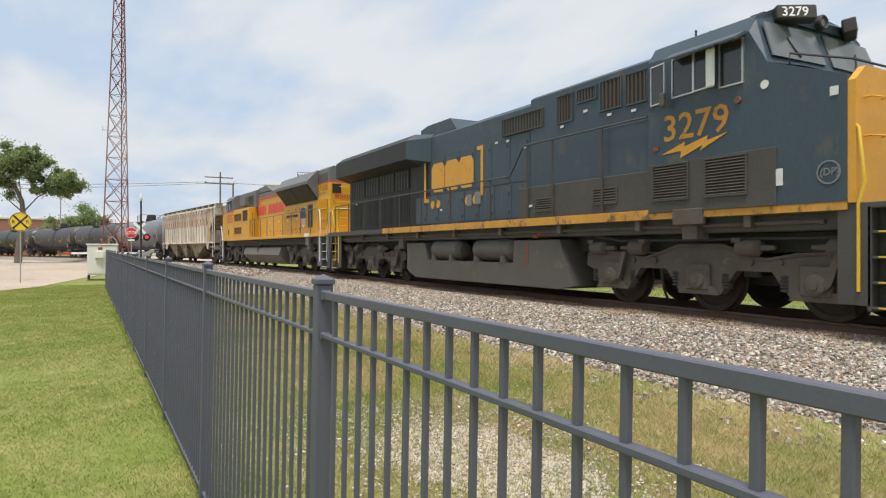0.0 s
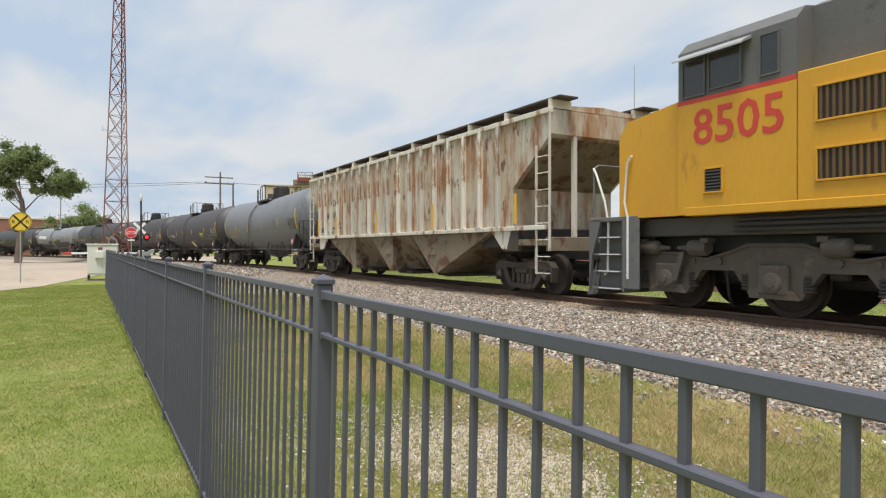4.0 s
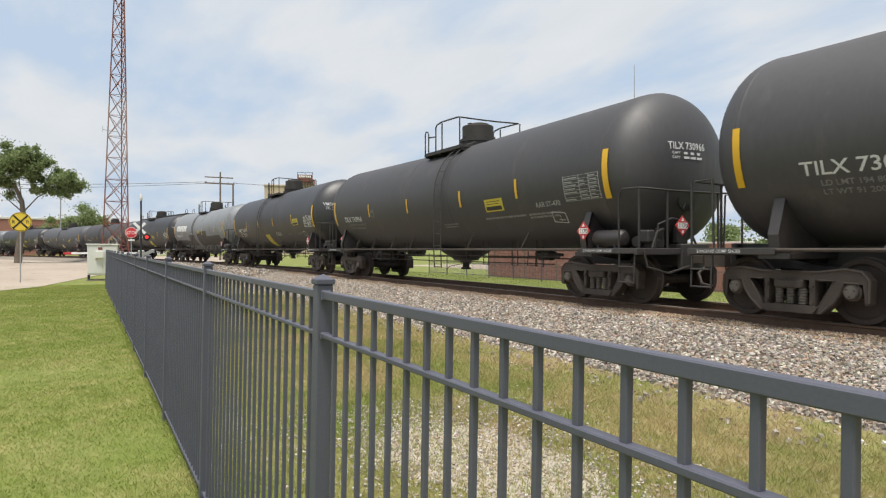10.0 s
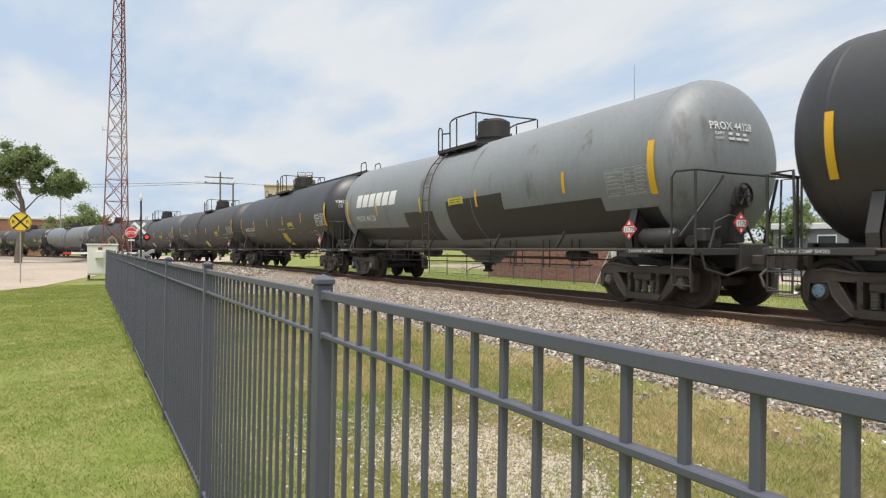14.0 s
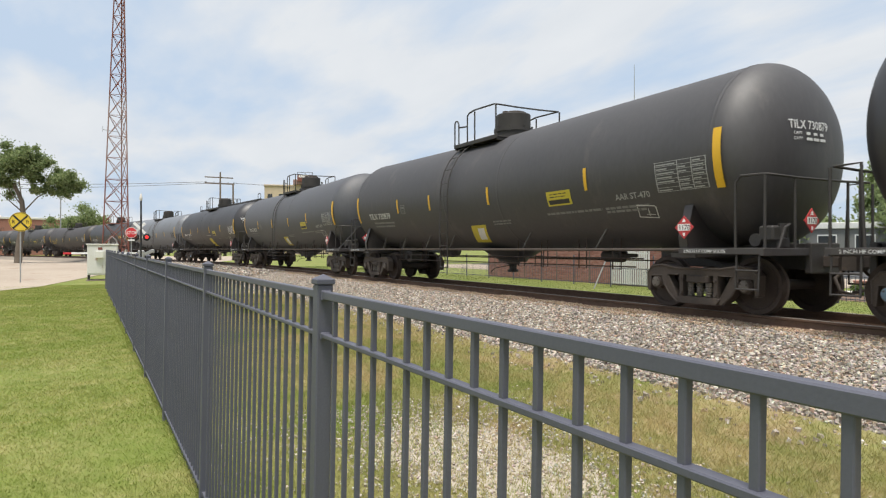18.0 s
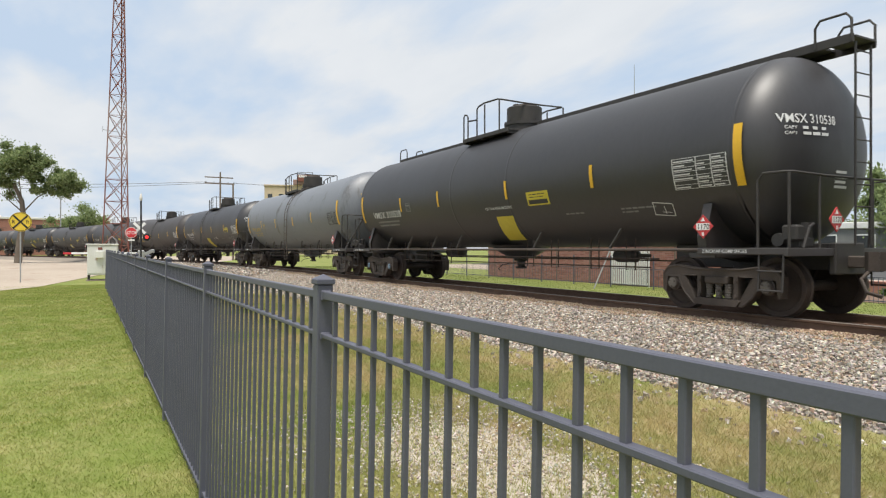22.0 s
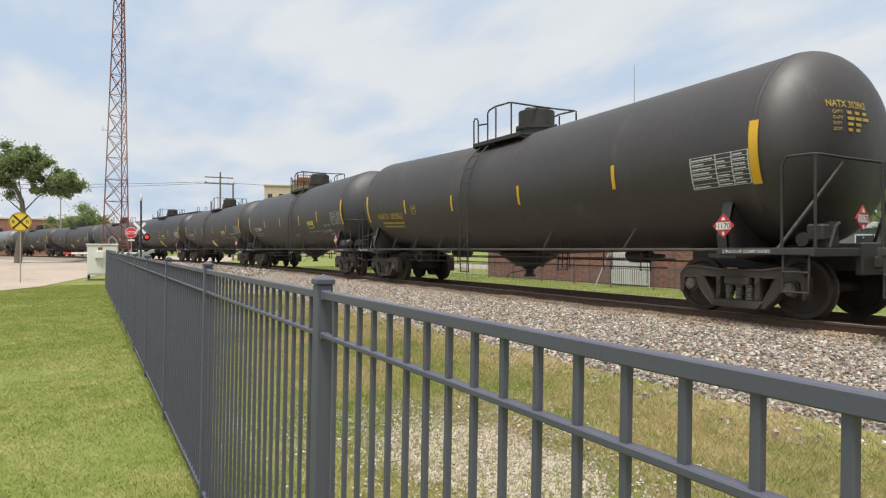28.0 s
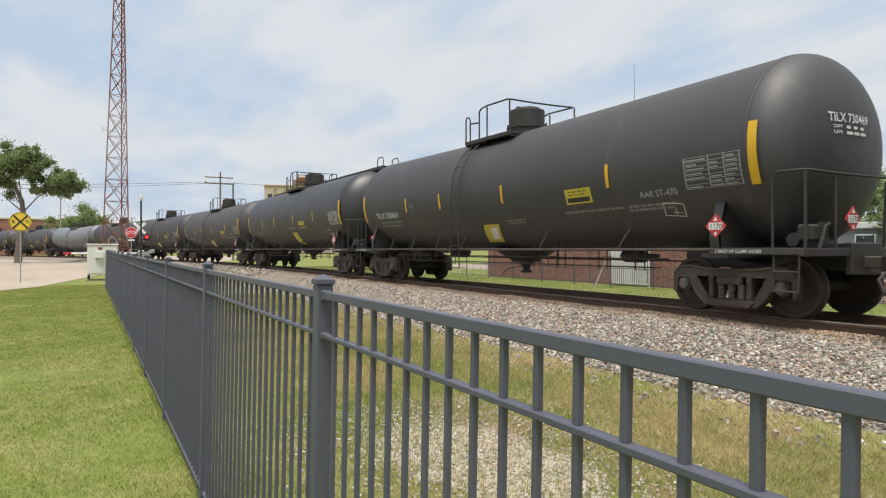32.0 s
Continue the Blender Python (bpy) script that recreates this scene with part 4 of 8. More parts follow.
patch("access_road", [(-60, 17.8), (10, 17.8), (10, 26.4), (-60, 26.4)], 0.014, CONCRETE, "pale concrete access road behind the beds", "road")
patch("car_park", [(-60, 26.4), (10, 26.4), (20, 46), (-70, 46)], 0.016, ASPHALT, "dark asphalt car park", "car park")
patch("path", [(-15.6, 12.6), (-14.6, 12.6), (-13.6, 15.6), (-9, 17.5), (-9, 18.6), (-14.4, 16.6)], 0.018, PALE, "pale concrete footpath", "path")
patch("flower_bed", [(-14.9, 10.9), (-9.0, 10.9), (-9.0, 14.9), (-13.2, 14.9)], 0.022, MULCH, "brown mulch bed with shrubs", "flower bed")


def shrub(x, y, r, seed, label="round green shrub in a mulch bed"):
    s = thing("shrub", label, "shrub", "shrubs in the bed", at=(x, y, 0))
    part("stem", G().tube([(0, 0, 0), (0, 0, r * 0.7)], 0.03, 6).tube([(0, 0, r * 0.3), (r * 0.4, 0.1, r)], 0.02, 5).tube([(0, 0, r * 0.3), (-r * 0.4, -0.1, r)], 0.02, 5), BARK, s)
    cr = new("crown", leaf_cloud("crown", clumps(seed, (0, 0, r * 0.75), (r * 0.4, r * 0.4, r * 0.22), 12, r * 0.4, r * 0.6), 2600, 0.035, seed, LEAF2))
    cr.parent = s


for i, (x, y, r) in enumerate(((-14.0, 12.2, 0.27), (-13.45, 13.0, 0.30), (-12.85, 13.6, 0.30), (-12.1, 14.2, 0.28))):
    shrub(x, y, r, 50 + i)
hd = thing("hedge", "dense green clipped hedge beside the far fence", "hedge", at=(-48.5, 10.6, 0))
part("stem", G().tube([(-3, 0, 0), (-3, 0, 1.2)], 0.05, 6).tube([(0, 0, 0), (0, 0, 1.2)], 0.05, 6).tube([(3, 0, 0), (3, 0, 1.2)], 0.05, 6), BARK, hd)
hc = new("crown", leaf_cloud("crown", [(x * 0.5 - 4, 0.2 * math.sin(x), 0.9 + 0.25 * math.sin(x * 2.1), 0.75) for x in range(17)], 5000, 0.13, 61, LEAF2))
hc.parent = hd
bn = thing("litter_bin", "dark grey slatted litter bin on the path", "litter bin", at=(-15.3, 12.15, 0))
part("body", G().lathe([(0.04, 0.32), (0.86, 0.37), (0.88, 0.32), (0.1, 0.27)], "z", (0, 0, 0), 20), BLACKP, bn)
part("lid", G().lathe([(0.88, 0.40), (0.93, 0.40), (1.02, 0.22), (1.04, 0.0)], "z", (0, 0, 0), 20), CARD, bn)
lw = thing("planter_wall", "low red brick planter wall", "planter", at=(-12.0, 15.3, 0))
part("wall", G().box(-1.9, 3.0, -0.15, 0.15, -0.02, 0.42, 0.01), BRICK, lw)
part("coping", G().box(-1.93, 3.03, -0.18, 0.18, 0.42, 0.47, 0.015), BRICK, lw)
pl = thing("brick_pillar", "short red brick pillar beside the access road", "pillar", at=(-18.9, 16.9, 0))
part("shaft", G().box(-0.2, 0.2, -0.2, 0.2, -0.02, 0.58, 0.01), BRICK, pl)
part("cap", G().box(-0.24, 0.24, -0.24, 0.24, 0.58, 0.64, 0.01), BRICK, pl)


def parked_car(x, y, turn, paint, label):
    c = thing("car", label, "car", "parked cars", at=pose(x, y, 0, 0, 0, turn))
    side = [(-2.15, 0.30), (-2.2, 0.62), (-2.0, 0.92), (-1.15, 0.98), (-0.45, 1.42), (0.85, 1.44), (1.55, 0.98), (2.1, 0.88), (2.2, 0.6), (2.12, 0.28)]
    part("body", G().prism(side, "y", -0.86, 0.86), paint, c)
    for s in (-1, 1):
        part("side_window", lambda: G().prism([(-0.95, 0.98), (-0.42, 1.34), (0.80, 1.36), (1.3, 0.98)], "y", s * 0.862, s * 0.870), DARKGLASS, c)
    part("windscreen", G().add([(0.92, -0.75, 1.42), (0.92, 0.75, 1.42), (1.56, 0.8, 1.0), (1.56, -0.8, 1.0)], [(0, 1, 2, 3)]), DARKGLASS, c)
    for x_ in (-1.35, 1.35):
        for s in (-1, 1):
            w = part("wheel", lambda: G().lathe([(-0.1, 0.2), (-0.1, 0.31), (0.1, 0.31), (0.1, 0.2)], "y", (0, 0, 0), 18), BLACKP, c, at=(x_, s * 0.82, 0.31), key="cwheel")
            part("rim", lambda: G().lathe([(-0.09, 0.0), (-0.09, 0.2), (0.09, 0.2), (0.09, 0.0)], "y", (0, 0, 0), 14), GALV, w, key="crim")
    return c


for x, y, t, p_, l_ in ((-35.5, 38, 80, CARW, "white saloon car in the car park"), (-26.5, 38.5, 82, CARD, "dark saloon car in the car park"), (-30.8, 33, 80, CARW, "white saloon car in the car park"), (-30.2, 38.5, 78, CARR, "silver saloon car in the car park"),
                        (-34.2, 33.5, 84, CARR, "silver saloon car in the car park"), (-54, 13.5, 20, CARW, "white car beside the hedge")):
    parked_car(x, y, t, p_, l_)
SIDING = mat("grey_siding", (0.15, 0.155, 0.15), (0.21, 0.215, 0.21), rough=0.8, scale=1, fine=12, bump=0.1)
far_building("grey_house", facing(-31, 48), 14, 8, 3.4, SIDING, WPANEL, 1, 5, "dark grey single-storey house behind the car park")
# ---- train ----
TRAIN, WHEELS = [], []
BLACK = mat("tank_black", (0.027, 0.0245, 0.0265), (0.042, 0.039, 0.0415), rough=0.60, scale=0.8, fine=14, bump=0.03, c3=(0.052, 0.046, 0.046), c3_at=0.58, stretch=(1, 1, 0.35), rand=0.2, spec=0.85)
CHARCOAL = mat("tank_charcoal", (0.050, 0.0505, 0.058), (0.069, 0.070, 0.079), rough=0.62, scale=0.8, fine=14, bump=0.03, c3=(0.07, 0.064, 0.063), c3_at=0.6, stretch=(1, 1, 0.35), spec=0.9)
GLOSS = mat("tank_gloss_black", (0.020, 0.0185, 0.020), (0.031, 0.029, 0.0315), rough=0.48, scale=0.8, fine=14, bump=0.02, c3=(0.03, 0.027, 0.024), c3_at=0.64, stretch=(1, 1, 0.35), spec=0.75)
GREY = mat("tank_grey", (0.128, 0.137, 0.153), (0.170, 0.180, 0.199), rough=0.52, scale=0.7, fine=12, bump=0.03, c3=(0.085, 0.082, 0.080), c3_at=0.6, stretch=(1, 1, 0.3), spec=0.7)
PALEG = mat("tank_pale_grey", (0.17, 0.18, 0.192), (0.225, 0.236, 0.248), rough=0.58, scale=0.7, fine=12, bump=0.03, c3=(0.12, 0.115, 0.11), c3_at=0.6, stretch=(1, 1, 0.3), spec=0.6)
BROWN = mat("tank_sooty", (0.024, 0.019, 0.018), (0.039, 0.031, 0.029), rough=0.57, scale=0.8, fine=14, bump=0.04, c3=(0.05, 0.043, 0.036), c3_at=0.58, stretch=(1, 1, 0.35), spec=0.85)
SCUFF = mat("scraped_paint", (0.055, 0.052, 0.050), (0.115, 0.11, 0.105), rough=0.6, scale=7, fine=50, bump=0.1, c3=(0.05, 0.047, 0.043), c3_at=0.58)
SOOTY = mat("sooty_patch", (0.024, 0.023, 0.022), (0.036, 0.034, 0.032), rough=0.5, scale=1.5, fine=20, bump=0.02)
IRON = mat("dusty_iron", (0.052, 0.040, 0.034), (0.096, 0.076, 0.063), rough=0.8, metal=0.1, scale=5, fine=50, bump=0.25, c3=(0.10, 0.075, 0.055), c3_at=0.63)
CAPBLUE = mat("cap_blue", (0.10, 0.16, 0.22), (0.17, 0.25, 0.33), rough=0.6, scale=12, fine=60, bump=0.1, c3=(0.06, 0.05, 0.045), c3_at=0.6)
DARK = mat("black_iron", (0.026, 0.023, 0.021), (0.046, 0.041, 0.038), rough=0.65, scale=6, fine=50, bump=0.15)
SPRING = mat("bare_spring_steel", (0.10, 0.088, 0.076), (0.17, 0.15, 0.13), rough=0.6, metal=0.2, scale=6, fine=50, bump=0.1)
RUSTIRON = mat("rusty_rod", (0.030, 0.020, 0.016), (0.055, 0.036, 0.028), rough=0.8, scale=6, fine=50, bump=0.15)
WHEEL = mat("wheel_steel", (0.040, 0.029, 0.025), (0.074, 0.054, 0.045), rough=0.75, metal=0.3, scale=6, fine=40, bump=0.15)
YELLOW = mat("reflective_yellow", (0.66, 0.37, 0.012), (0.76, 0.45, 0.03), rough=0.45, scale=4, fine=40, bump=0.05)
STICKER = mat("yellow_sticker", (0.52, 0.42, 0.03), (0.64, 0.53, 0.06), rough=0.5, scale=5, fine=40, bump=0.02)
INK = mat("white_stencil", (0.56, 0.56, 0.55), (0.70, 0.70, 0.69), rough=0.6, scale=9, fine=60, bump=0)
FADED = mat("faded_stencil", (0.15, 0.15, 0.145), (0.24, 0.24, 0.235), rough=0.6, scale=9, fine=60, bump=0)
WORN = mat("worn_stencil", (0.30, 0.30, 0.29), (0.44, 0.44, 0.43), rough=0.6, scale=9, fine=60, bump=0)
GOLD = mat("yellow_stencil", (0.42, 0.28, 0.03), (0.52, 0.36, 0.05), rough=0.6, scale=9, fine=60, bump=0)
RED = mat("placard_red", (0.45, 0.03, 0.035), (0.55, 0.05, 0.05), rough=0.5, scale=9, fine=60, bump=0)
WHITE = mat("placard_white", (0.70, 0.69, 0.67), (0.80, 0.79, 0.77), rough=0.5, scale=9, fine=60, bump=0)
TR, TZ = 1.53, 2.62     # radius of the tank and height of its middle


def wheel_profile(r, side):
    """Tread, flange, plate and hub of one wheel, turned about the axle."""
    s = side
    return [(s * 0.81, 0.0), (s * 0.81, 0.10), (s * 0.795, 0.13), (s * 0.765, r * 0.45), (s * 0.785, r * 0.78), (s * 0.815, r * 0.84), (s * 0.82, r - 0.005),
            (s * 0.715, r), (s * 0.70, r + 0.027), (s * 0.682, r + 0.024), (s * 0.68, r * 0.84), (s * 0.71, r * 0.78), (s * 0.70, r * 0.45), (s * 0.66, 0.13), (s * 0.64, 0.10), (s * 0.64, 0.0)]


def wheelset_mesh(r):
    g = G()
    for s in (-1, 1):
        g.lathe(wheel_profile(r, s), "y", (0, 0, 0), 40)
    g.cyl((0, -0.66, 0), (0, 0.66, 0), 0.085, 14)
    for s in (-1, 1):
        g.cyl((0, s * 0.8, 0), (0, s * 1.04, 0), 0.09, 14)
    return g


def bearing_mesh():
    g = G()
    for s in (-1,):
        g.lathe([(s * 0.92, 0.0), (s * 0.92, 0.125), (s * 1.07, 0.125), (s * 1.075, 0.105), (s * 1.115, 0.10), (s * 1.12, 0.06), (s * 1.12, 0.0)], "y", (0, 0, 0), 20)
        for k in range(3):
            w = 2.09 * k + 0.4
            g.cyl((0.062 * math.cos(w), s * 1.115, 0.062 * math.sin(w)), (0.062 * math.cos(w), s * 1.14, 0.062 * math.sin(w)), 0.017, 6)
    return g


def side_frame_mesh():
    """Cast side frame: arched top, two eye-shaped windows, a spring nest and two pedestals."""
    g = G()
    y0, y1 = 0.90, 1.08
    top = [(-1.10, 0.30), (-1.12, 0.62), (-1.02, 0.74), (-0.80, 0.77), (-0.42, 0.72), (0.42, 0.72), (0.80, 0.77), (1.02, 0.74), (1.12, 0.62), (1.10, 0.30),
           (1.06, 0.29), (1.03, 0.56), (0.75, 0.58), (0.66, 0.60), (0.40, 0.60), (-0.40, 0.60), (-0.66, 0.60), (-0.75, 0.58), (-1.03, 0.56), (-1.06, 0.29)]
    g.prism(top, "y", y0, y1)
    for s in (-1, 1):
        g.prism([(s * 0.78, 0.59), (s * 0.69, 0.61), (s * 0.45, 0.27), (s * 0.38, 0.13), (s * 0.46, 0.12), (s * 0.64, 0.28), (s * 0.735, 0.42)], "y", y0 - 0.004, y1 + 0.004)
        g.prism([(s * 0.385, 0.62), (s * 0.31, 0.62), (s * 0.31, 0.18), (s * 0.385, 0.18)], "y", y0, y1 + 0.01)
    g.prism([(-0.44, 0.21), (-0.36, 0.12), (0.36, 0.12), (0.44, 0.21), (0.36, 0.235), (-0.36, 0.235)], "y", y0 - 0.05, y1 + 0.035)
    g.box(-0.22, 0.22, y0 - 0.02, y1 + 0.05, 0.475, 0.60, 0.02)
    # raised flanges along the edges of the casting
    for y in (y1 - 0.01,):
        g.tube([(-1.10, y, 0.32), (-1.11, y, 0.62), (-1.01, y, 0.73), (-0.80, y, 0.76), (-0.42, y, 0.71), (0.42, y, 0.71), (0.80, y, 0.76), (1.01, y, 0.73), (1.11, y, 0.62), (1.10, y, 0.32)], 0.026, 6)
        for s in (-1, 1):
            g.tube([(s * 0.98, y, 0.57), (s * 0.78, y, 0.58), (s * 0.725, y, 0.42), (s * 0.635, y, 0.29), (s * 0.455, y, 0.13)], 0.024, 6)
            g.tube([(s * 0.42, y, 0.18), (s * 0.47, y, 0.28), (s * 0.66, y, 0.60), (s * 0.42, y, 0.60)], 0.020, 6)
            g.cyl((s * 0.345, y, 0.52), (s * 0.345, y + 0.045, 0.52), 0.03, 8)
            g.cyl((s * 0.345, y, 0.28), (s * 0.345, y + 0.045, 0.28), 0.03, 8)
    return g


def spring_mesh():
    prof = [(0.235, 0.0)]
    for i in range(6):
        z = 0.24 + 0.04 * i
        prof += [(z, 0.048), (z + 0.01, 0.062), (z + 0.024, 0.062), (z + 0.034, 0.048)]
    return G().lathe(prof + [(0.475, 0.0)], "z", (0, 0, 0), 12)


def truck_mesh():
    g = G().box(-0.20, 0.20, -0.95, 0.95, 0.48, 0.70, 0.03)
    g.box(-0.30, 0.30, -0.30, 0.30, 0.66, 0.80, 0.02)
    for s in (-1, 1):
        g.box(s * 0.38, s * 0.34, -0.72, 0.72, 0.34, 0.46, 0.01)
        g.tube([(s * 0.36, -0.5, 0.5), (s * 0.2, 0, 0.52), (s * 0.36, 0.5, 0.5)], 0.025, 6)
        for q in (-1, 1):
            g.box(s * 0.43, s * 0.36, q * 0.66, q * 0.80, 0.26, 0.56, 0.015)
    return g


def freight_truck(parent, x, kind=IRON, caps=False):
    tr = part("truck", truck_mesh, DARK, parent, "cast steel four-wheel truck", at=(x, 0, 0), key="truck")
    for s in (-1, 1):
        m = Matrix.Identity(4) if s > 0 else pose(0, 0, 0, 0, 0, 180)
        part("side_frame", side_frame_mesh, kind, tr, at=m, key="side_frame")
        for k in (-0.18, 0.0, 0.18):
            part("spring", spring_mesh, SPRING, tr, at=(k, s * 1.03, 0), key="spring")
    for ax in (-0.889, 0.889):
        w = part("wheelset", lambda: wheelset_mesh(0.457), WHEEL, tr, "steel axle with two wheels", at=(ax, 0, 0.457), key="wheelset")
        WHEELS.append((w, ax, 0.457))
        for turn in (0, 180):
            part("bearing", bearing_mesh, kind, tr, at=pose(ax, 0, 0.457, 0, 0, turn), key="bearing")
            if not caps:
                part("bearing_cap", lambda: G().lathe([(-1.135, 0.0), (-1.135, 0.045), (-1.128, 0.085), (-1.10, 0.09)], "y", (0, 0, 0), 18), SPRING, tr, at=pose(ax, 0, 0.457, 0, 0, turn), key="bcap_bare")
            else:
                part("bearing_cap", lambda: G().lathe([(-1.142, 0.0), (-1.142, 0.05), (-1.13, 0.092), (-1.08, 0.098)], "y", (0, 0, 0), 18), CAPBLUE, tr, "pale blue bearing cap", at=pose(ax, 0, 0.457, 0, 0, turn), key="bcap")
    return tr


def coupler_mesh():
    g = G().box(-0.55, 0.0, -0.075, 0.075, 0.76, 0.94, 0.02)
    g.prism([(0.0, -0.10), (0.10, -0.19), (0.24, -0.17), (0.20, -0.08), (0.12, -0.02), (0.20, 0.10), (0.28, 0.16), (0.22, 0.21), (0.04, 0.16)], "z", 0.72, 1.0)
    g.tube([(0.1, -0.12, 0.74), (0.06, -0.3, 0.60), (0.16, -0.34, 0.42), (0.30, -0.22, 0.36)], 0.028, 7)
    return g


def droop(x):
    return -SAG * max(0.0, 1 - abs(x) / 7.55)


def on_tank(x, ang, off=0.006, r=TR):
    """Lays flat writing on the near side of the tank, its lower left end at x and this angle."""
    def put(a, b):
        w = radians(ang) + b / r
        return (x + a, -(r + off) * math.cos(w), TZ + droop(x + a) + (r + off) * math.sin(w))
    return put


def shell_patch(g, x0, x1, a0, a1, off=0.006, n=6, skew=0.0, bend=True):
    v, f = [], []
    for i in range(n + 1):
        w = radians(a0 + (a1 - a0) * i / n)
        k = skew * (1 - i / n)
        for o in (off, off - 0.004):
            for x in (x0 + k, x1 + k):
                v.append((x, -(TR + o) * math.cos(w), TZ + (droop(x) if bend else 0.0) + (TR + o) * math.sin(w)))
    for i in range(n):
        b = 4 * i
        f += [(b, b + 1, b + 5, b + 4), (b, b + 4, b + 6, b + 2), (b + 1, b + 3, b + 7, b + 5)]
    return g.add(v, f, True)


def tank_mesh(half, rings):
    prof, hd = [], 0.78
    for i in range(13):
        w = math.pi / 2 * i / 12
        prof.append((-half - hd * math.cos(w), TR * math.sin(w) ** 0.86 if i else 0.0))
    xs = sorted(rings)
    for x in xs:
        if x > 0 and 0 not in [round(a, 3) for a, _ in prof]:
            prof.append((0.0, TR))
        prof += [(x - 0.06, TR), (x - 0.02, TR), (x - 0.008, TR + 0.005), (x + 0.008, TR + 0.005), (x + 0.02, TR), (x + 0.06, TR)]
    for i in range(12, -1, -1):
        w = math.pi / 2 * i / 12
        prof.append((half + hd * math.cos(w), TR * math.sin(w) ** 0.86 if i else 0.0))
    g = G().lathe(prof, "x", (0, 0, TZ), 72)
    g.v = [(x, y, z + droop(x)) for x, y, z in g.v]
    return g


def ladder_mesh(side):
    """Ladder that follows the round of the tank from the walkway down past the side rail."""
    g = G()
    s = side
    for x in (-0.2, 0.2):
        pts = [(x, s * (TR + 0.09) * -math.cos(radians(a)), TZ + (TR + 0.09) * math.sin(radians(a))) for a in (72, 60, 48, 36, 24, 12, 0)]
        pts = [(p[0], -p[1] * -1, p[2]) for p in pts]
        pts += [(x, s * -(TR + 0.10), 1.9), (x, s * -(TR + 0.09), 1.05), (x, s * -(TR + 0.07), 0.62)]
        g.tube(pts, 0.016, 6)
    for a in (66, 52, 38, 24, 10):
        y, z = s * -(TR + 0.09) * math.cos(radians(a)), TZ + (TR + 0.09) * math.sin(radians(a))
        g.tube([(-0.2, y, z), (0.2, y, z)], 0.011, 6)
    for z in (2.55, 2.22, 1.88, 1.55, 1.22, 0.92, 0.64):
        g.tube([(-0.2, s * -(TR + 0.09), z), (0.2, s * -(TR + 0.09), z)], 0.011, 6)
    return g


def saddle_mesh():
    """Bolster that carries the tank on its truck."""
    g = G()
    pts = [(-1.42, 0.98), (-1.46, 1.25), (-1.30, 1.78), (-1.10, 1.62)] + [(-0.9 + 0.2 * i, TZ - math.sqrt(TR ** 2 - (-0.9 + 0.2 * i) ** 2) + 0.01) for i in range(10)] + [(1.10, 1.62), (1.30, 1.78), (1.46, 1.25), (1.42, 0.98), (0.45, 0.82), (-0.45, 0.82)]
    g.prism(pts, "x", -0.085, -0.06)
    g.prism(pts, "x", 0.06, 0.085)
    g.prism([(-1.30, 1.78), (-1.46, 1.25), (-1.42, 0.98), (-1.38, 0.98), (-1.40, 1.25), (-1.25, 1.74)], "x", -0.085, 0.085)
    g.prism([(1.30, 1.78), (1.46, 1.25), (1.42, 0.98), (1.38, 0.98), (1.40, 1.25), (1.25, 1.74)], "x", -0.085, 0.085)
    g.box(-0.25, 0.25, -1.45, 1.45, 0.90, 0.99, 0.01)
    return g


def stub_sill_mesh():
    g = G().box(5.4, 8.45, -0.27, -0.20, 0.72, 1.08, 0.01).box(5.4, 8.45, 0.20, 0.27, 0.72, 1.08, 0.01).box(5.4, 8.45, -0.27, 0.27, 1.06, 1.13, 0.01)
    g.box(8.35, 8.47, -0.38, 0.38, 0.66, 1.14, 0.02)
    return g


def end_platform_mesh():
    g = G().box(7.75, 8.42, -1.48, 1.48, 1.02, 1.06, 0.008)
    g.box(8.38, 8.44, -1.5, 1.5, 0.94, 1.06, 0.008)
    g.box(6.9, 8.42, -1.5, -1.43, 0.96, 1.06, 0.008).box(6.9, 8.42, 1.43, 1.5, 0.96, 1.06, 0.008)
    return g


def end_rail_mesh(style):
    g = G()
    h = (2.15, 2.35, 1.95)[style]
    g.tube([(7.95, -1.46, 1.05), (7.95, -1.46, h - 0.1), (8.02, -1.44, h), (8.34, -1.40, h), (8.40, -1.34, h), (8.42, -0.6, h - 0.02), (8.42, 0.6, h - 0.02), (8.40, 1.34, h), (8.0, 1.44, h), (7.95, 1.46, 1.05)], 0.02, 6)
    return g


def valve_cluster_mesh():
    """Brake valves and pipe loops on the end platform."""
    g = G().box(-0.22, 0.18, -0.18, 0.16, 0.0, 0.16, 0.02).cyl((-0.1, -0.3, 0.12), (-0.1, 0.25, 0.12), 0.10, 12).box(-0.05, 0.2, -0.3, -0.1, 0.10, 0.34, 0.03)
    g.cyl((0.1, 0.1, 0.1), (0.1, 0.1, 0.38), 0.08, 10).tube([(0.3, -0.3, 0.0), (0.32, -0.2, 0.3), (0.2, 0.1, 0.36), (-0.2, 0.3, 0.2), (-0.3, 0.4, 0.0)], 0.022, 6)
    return g


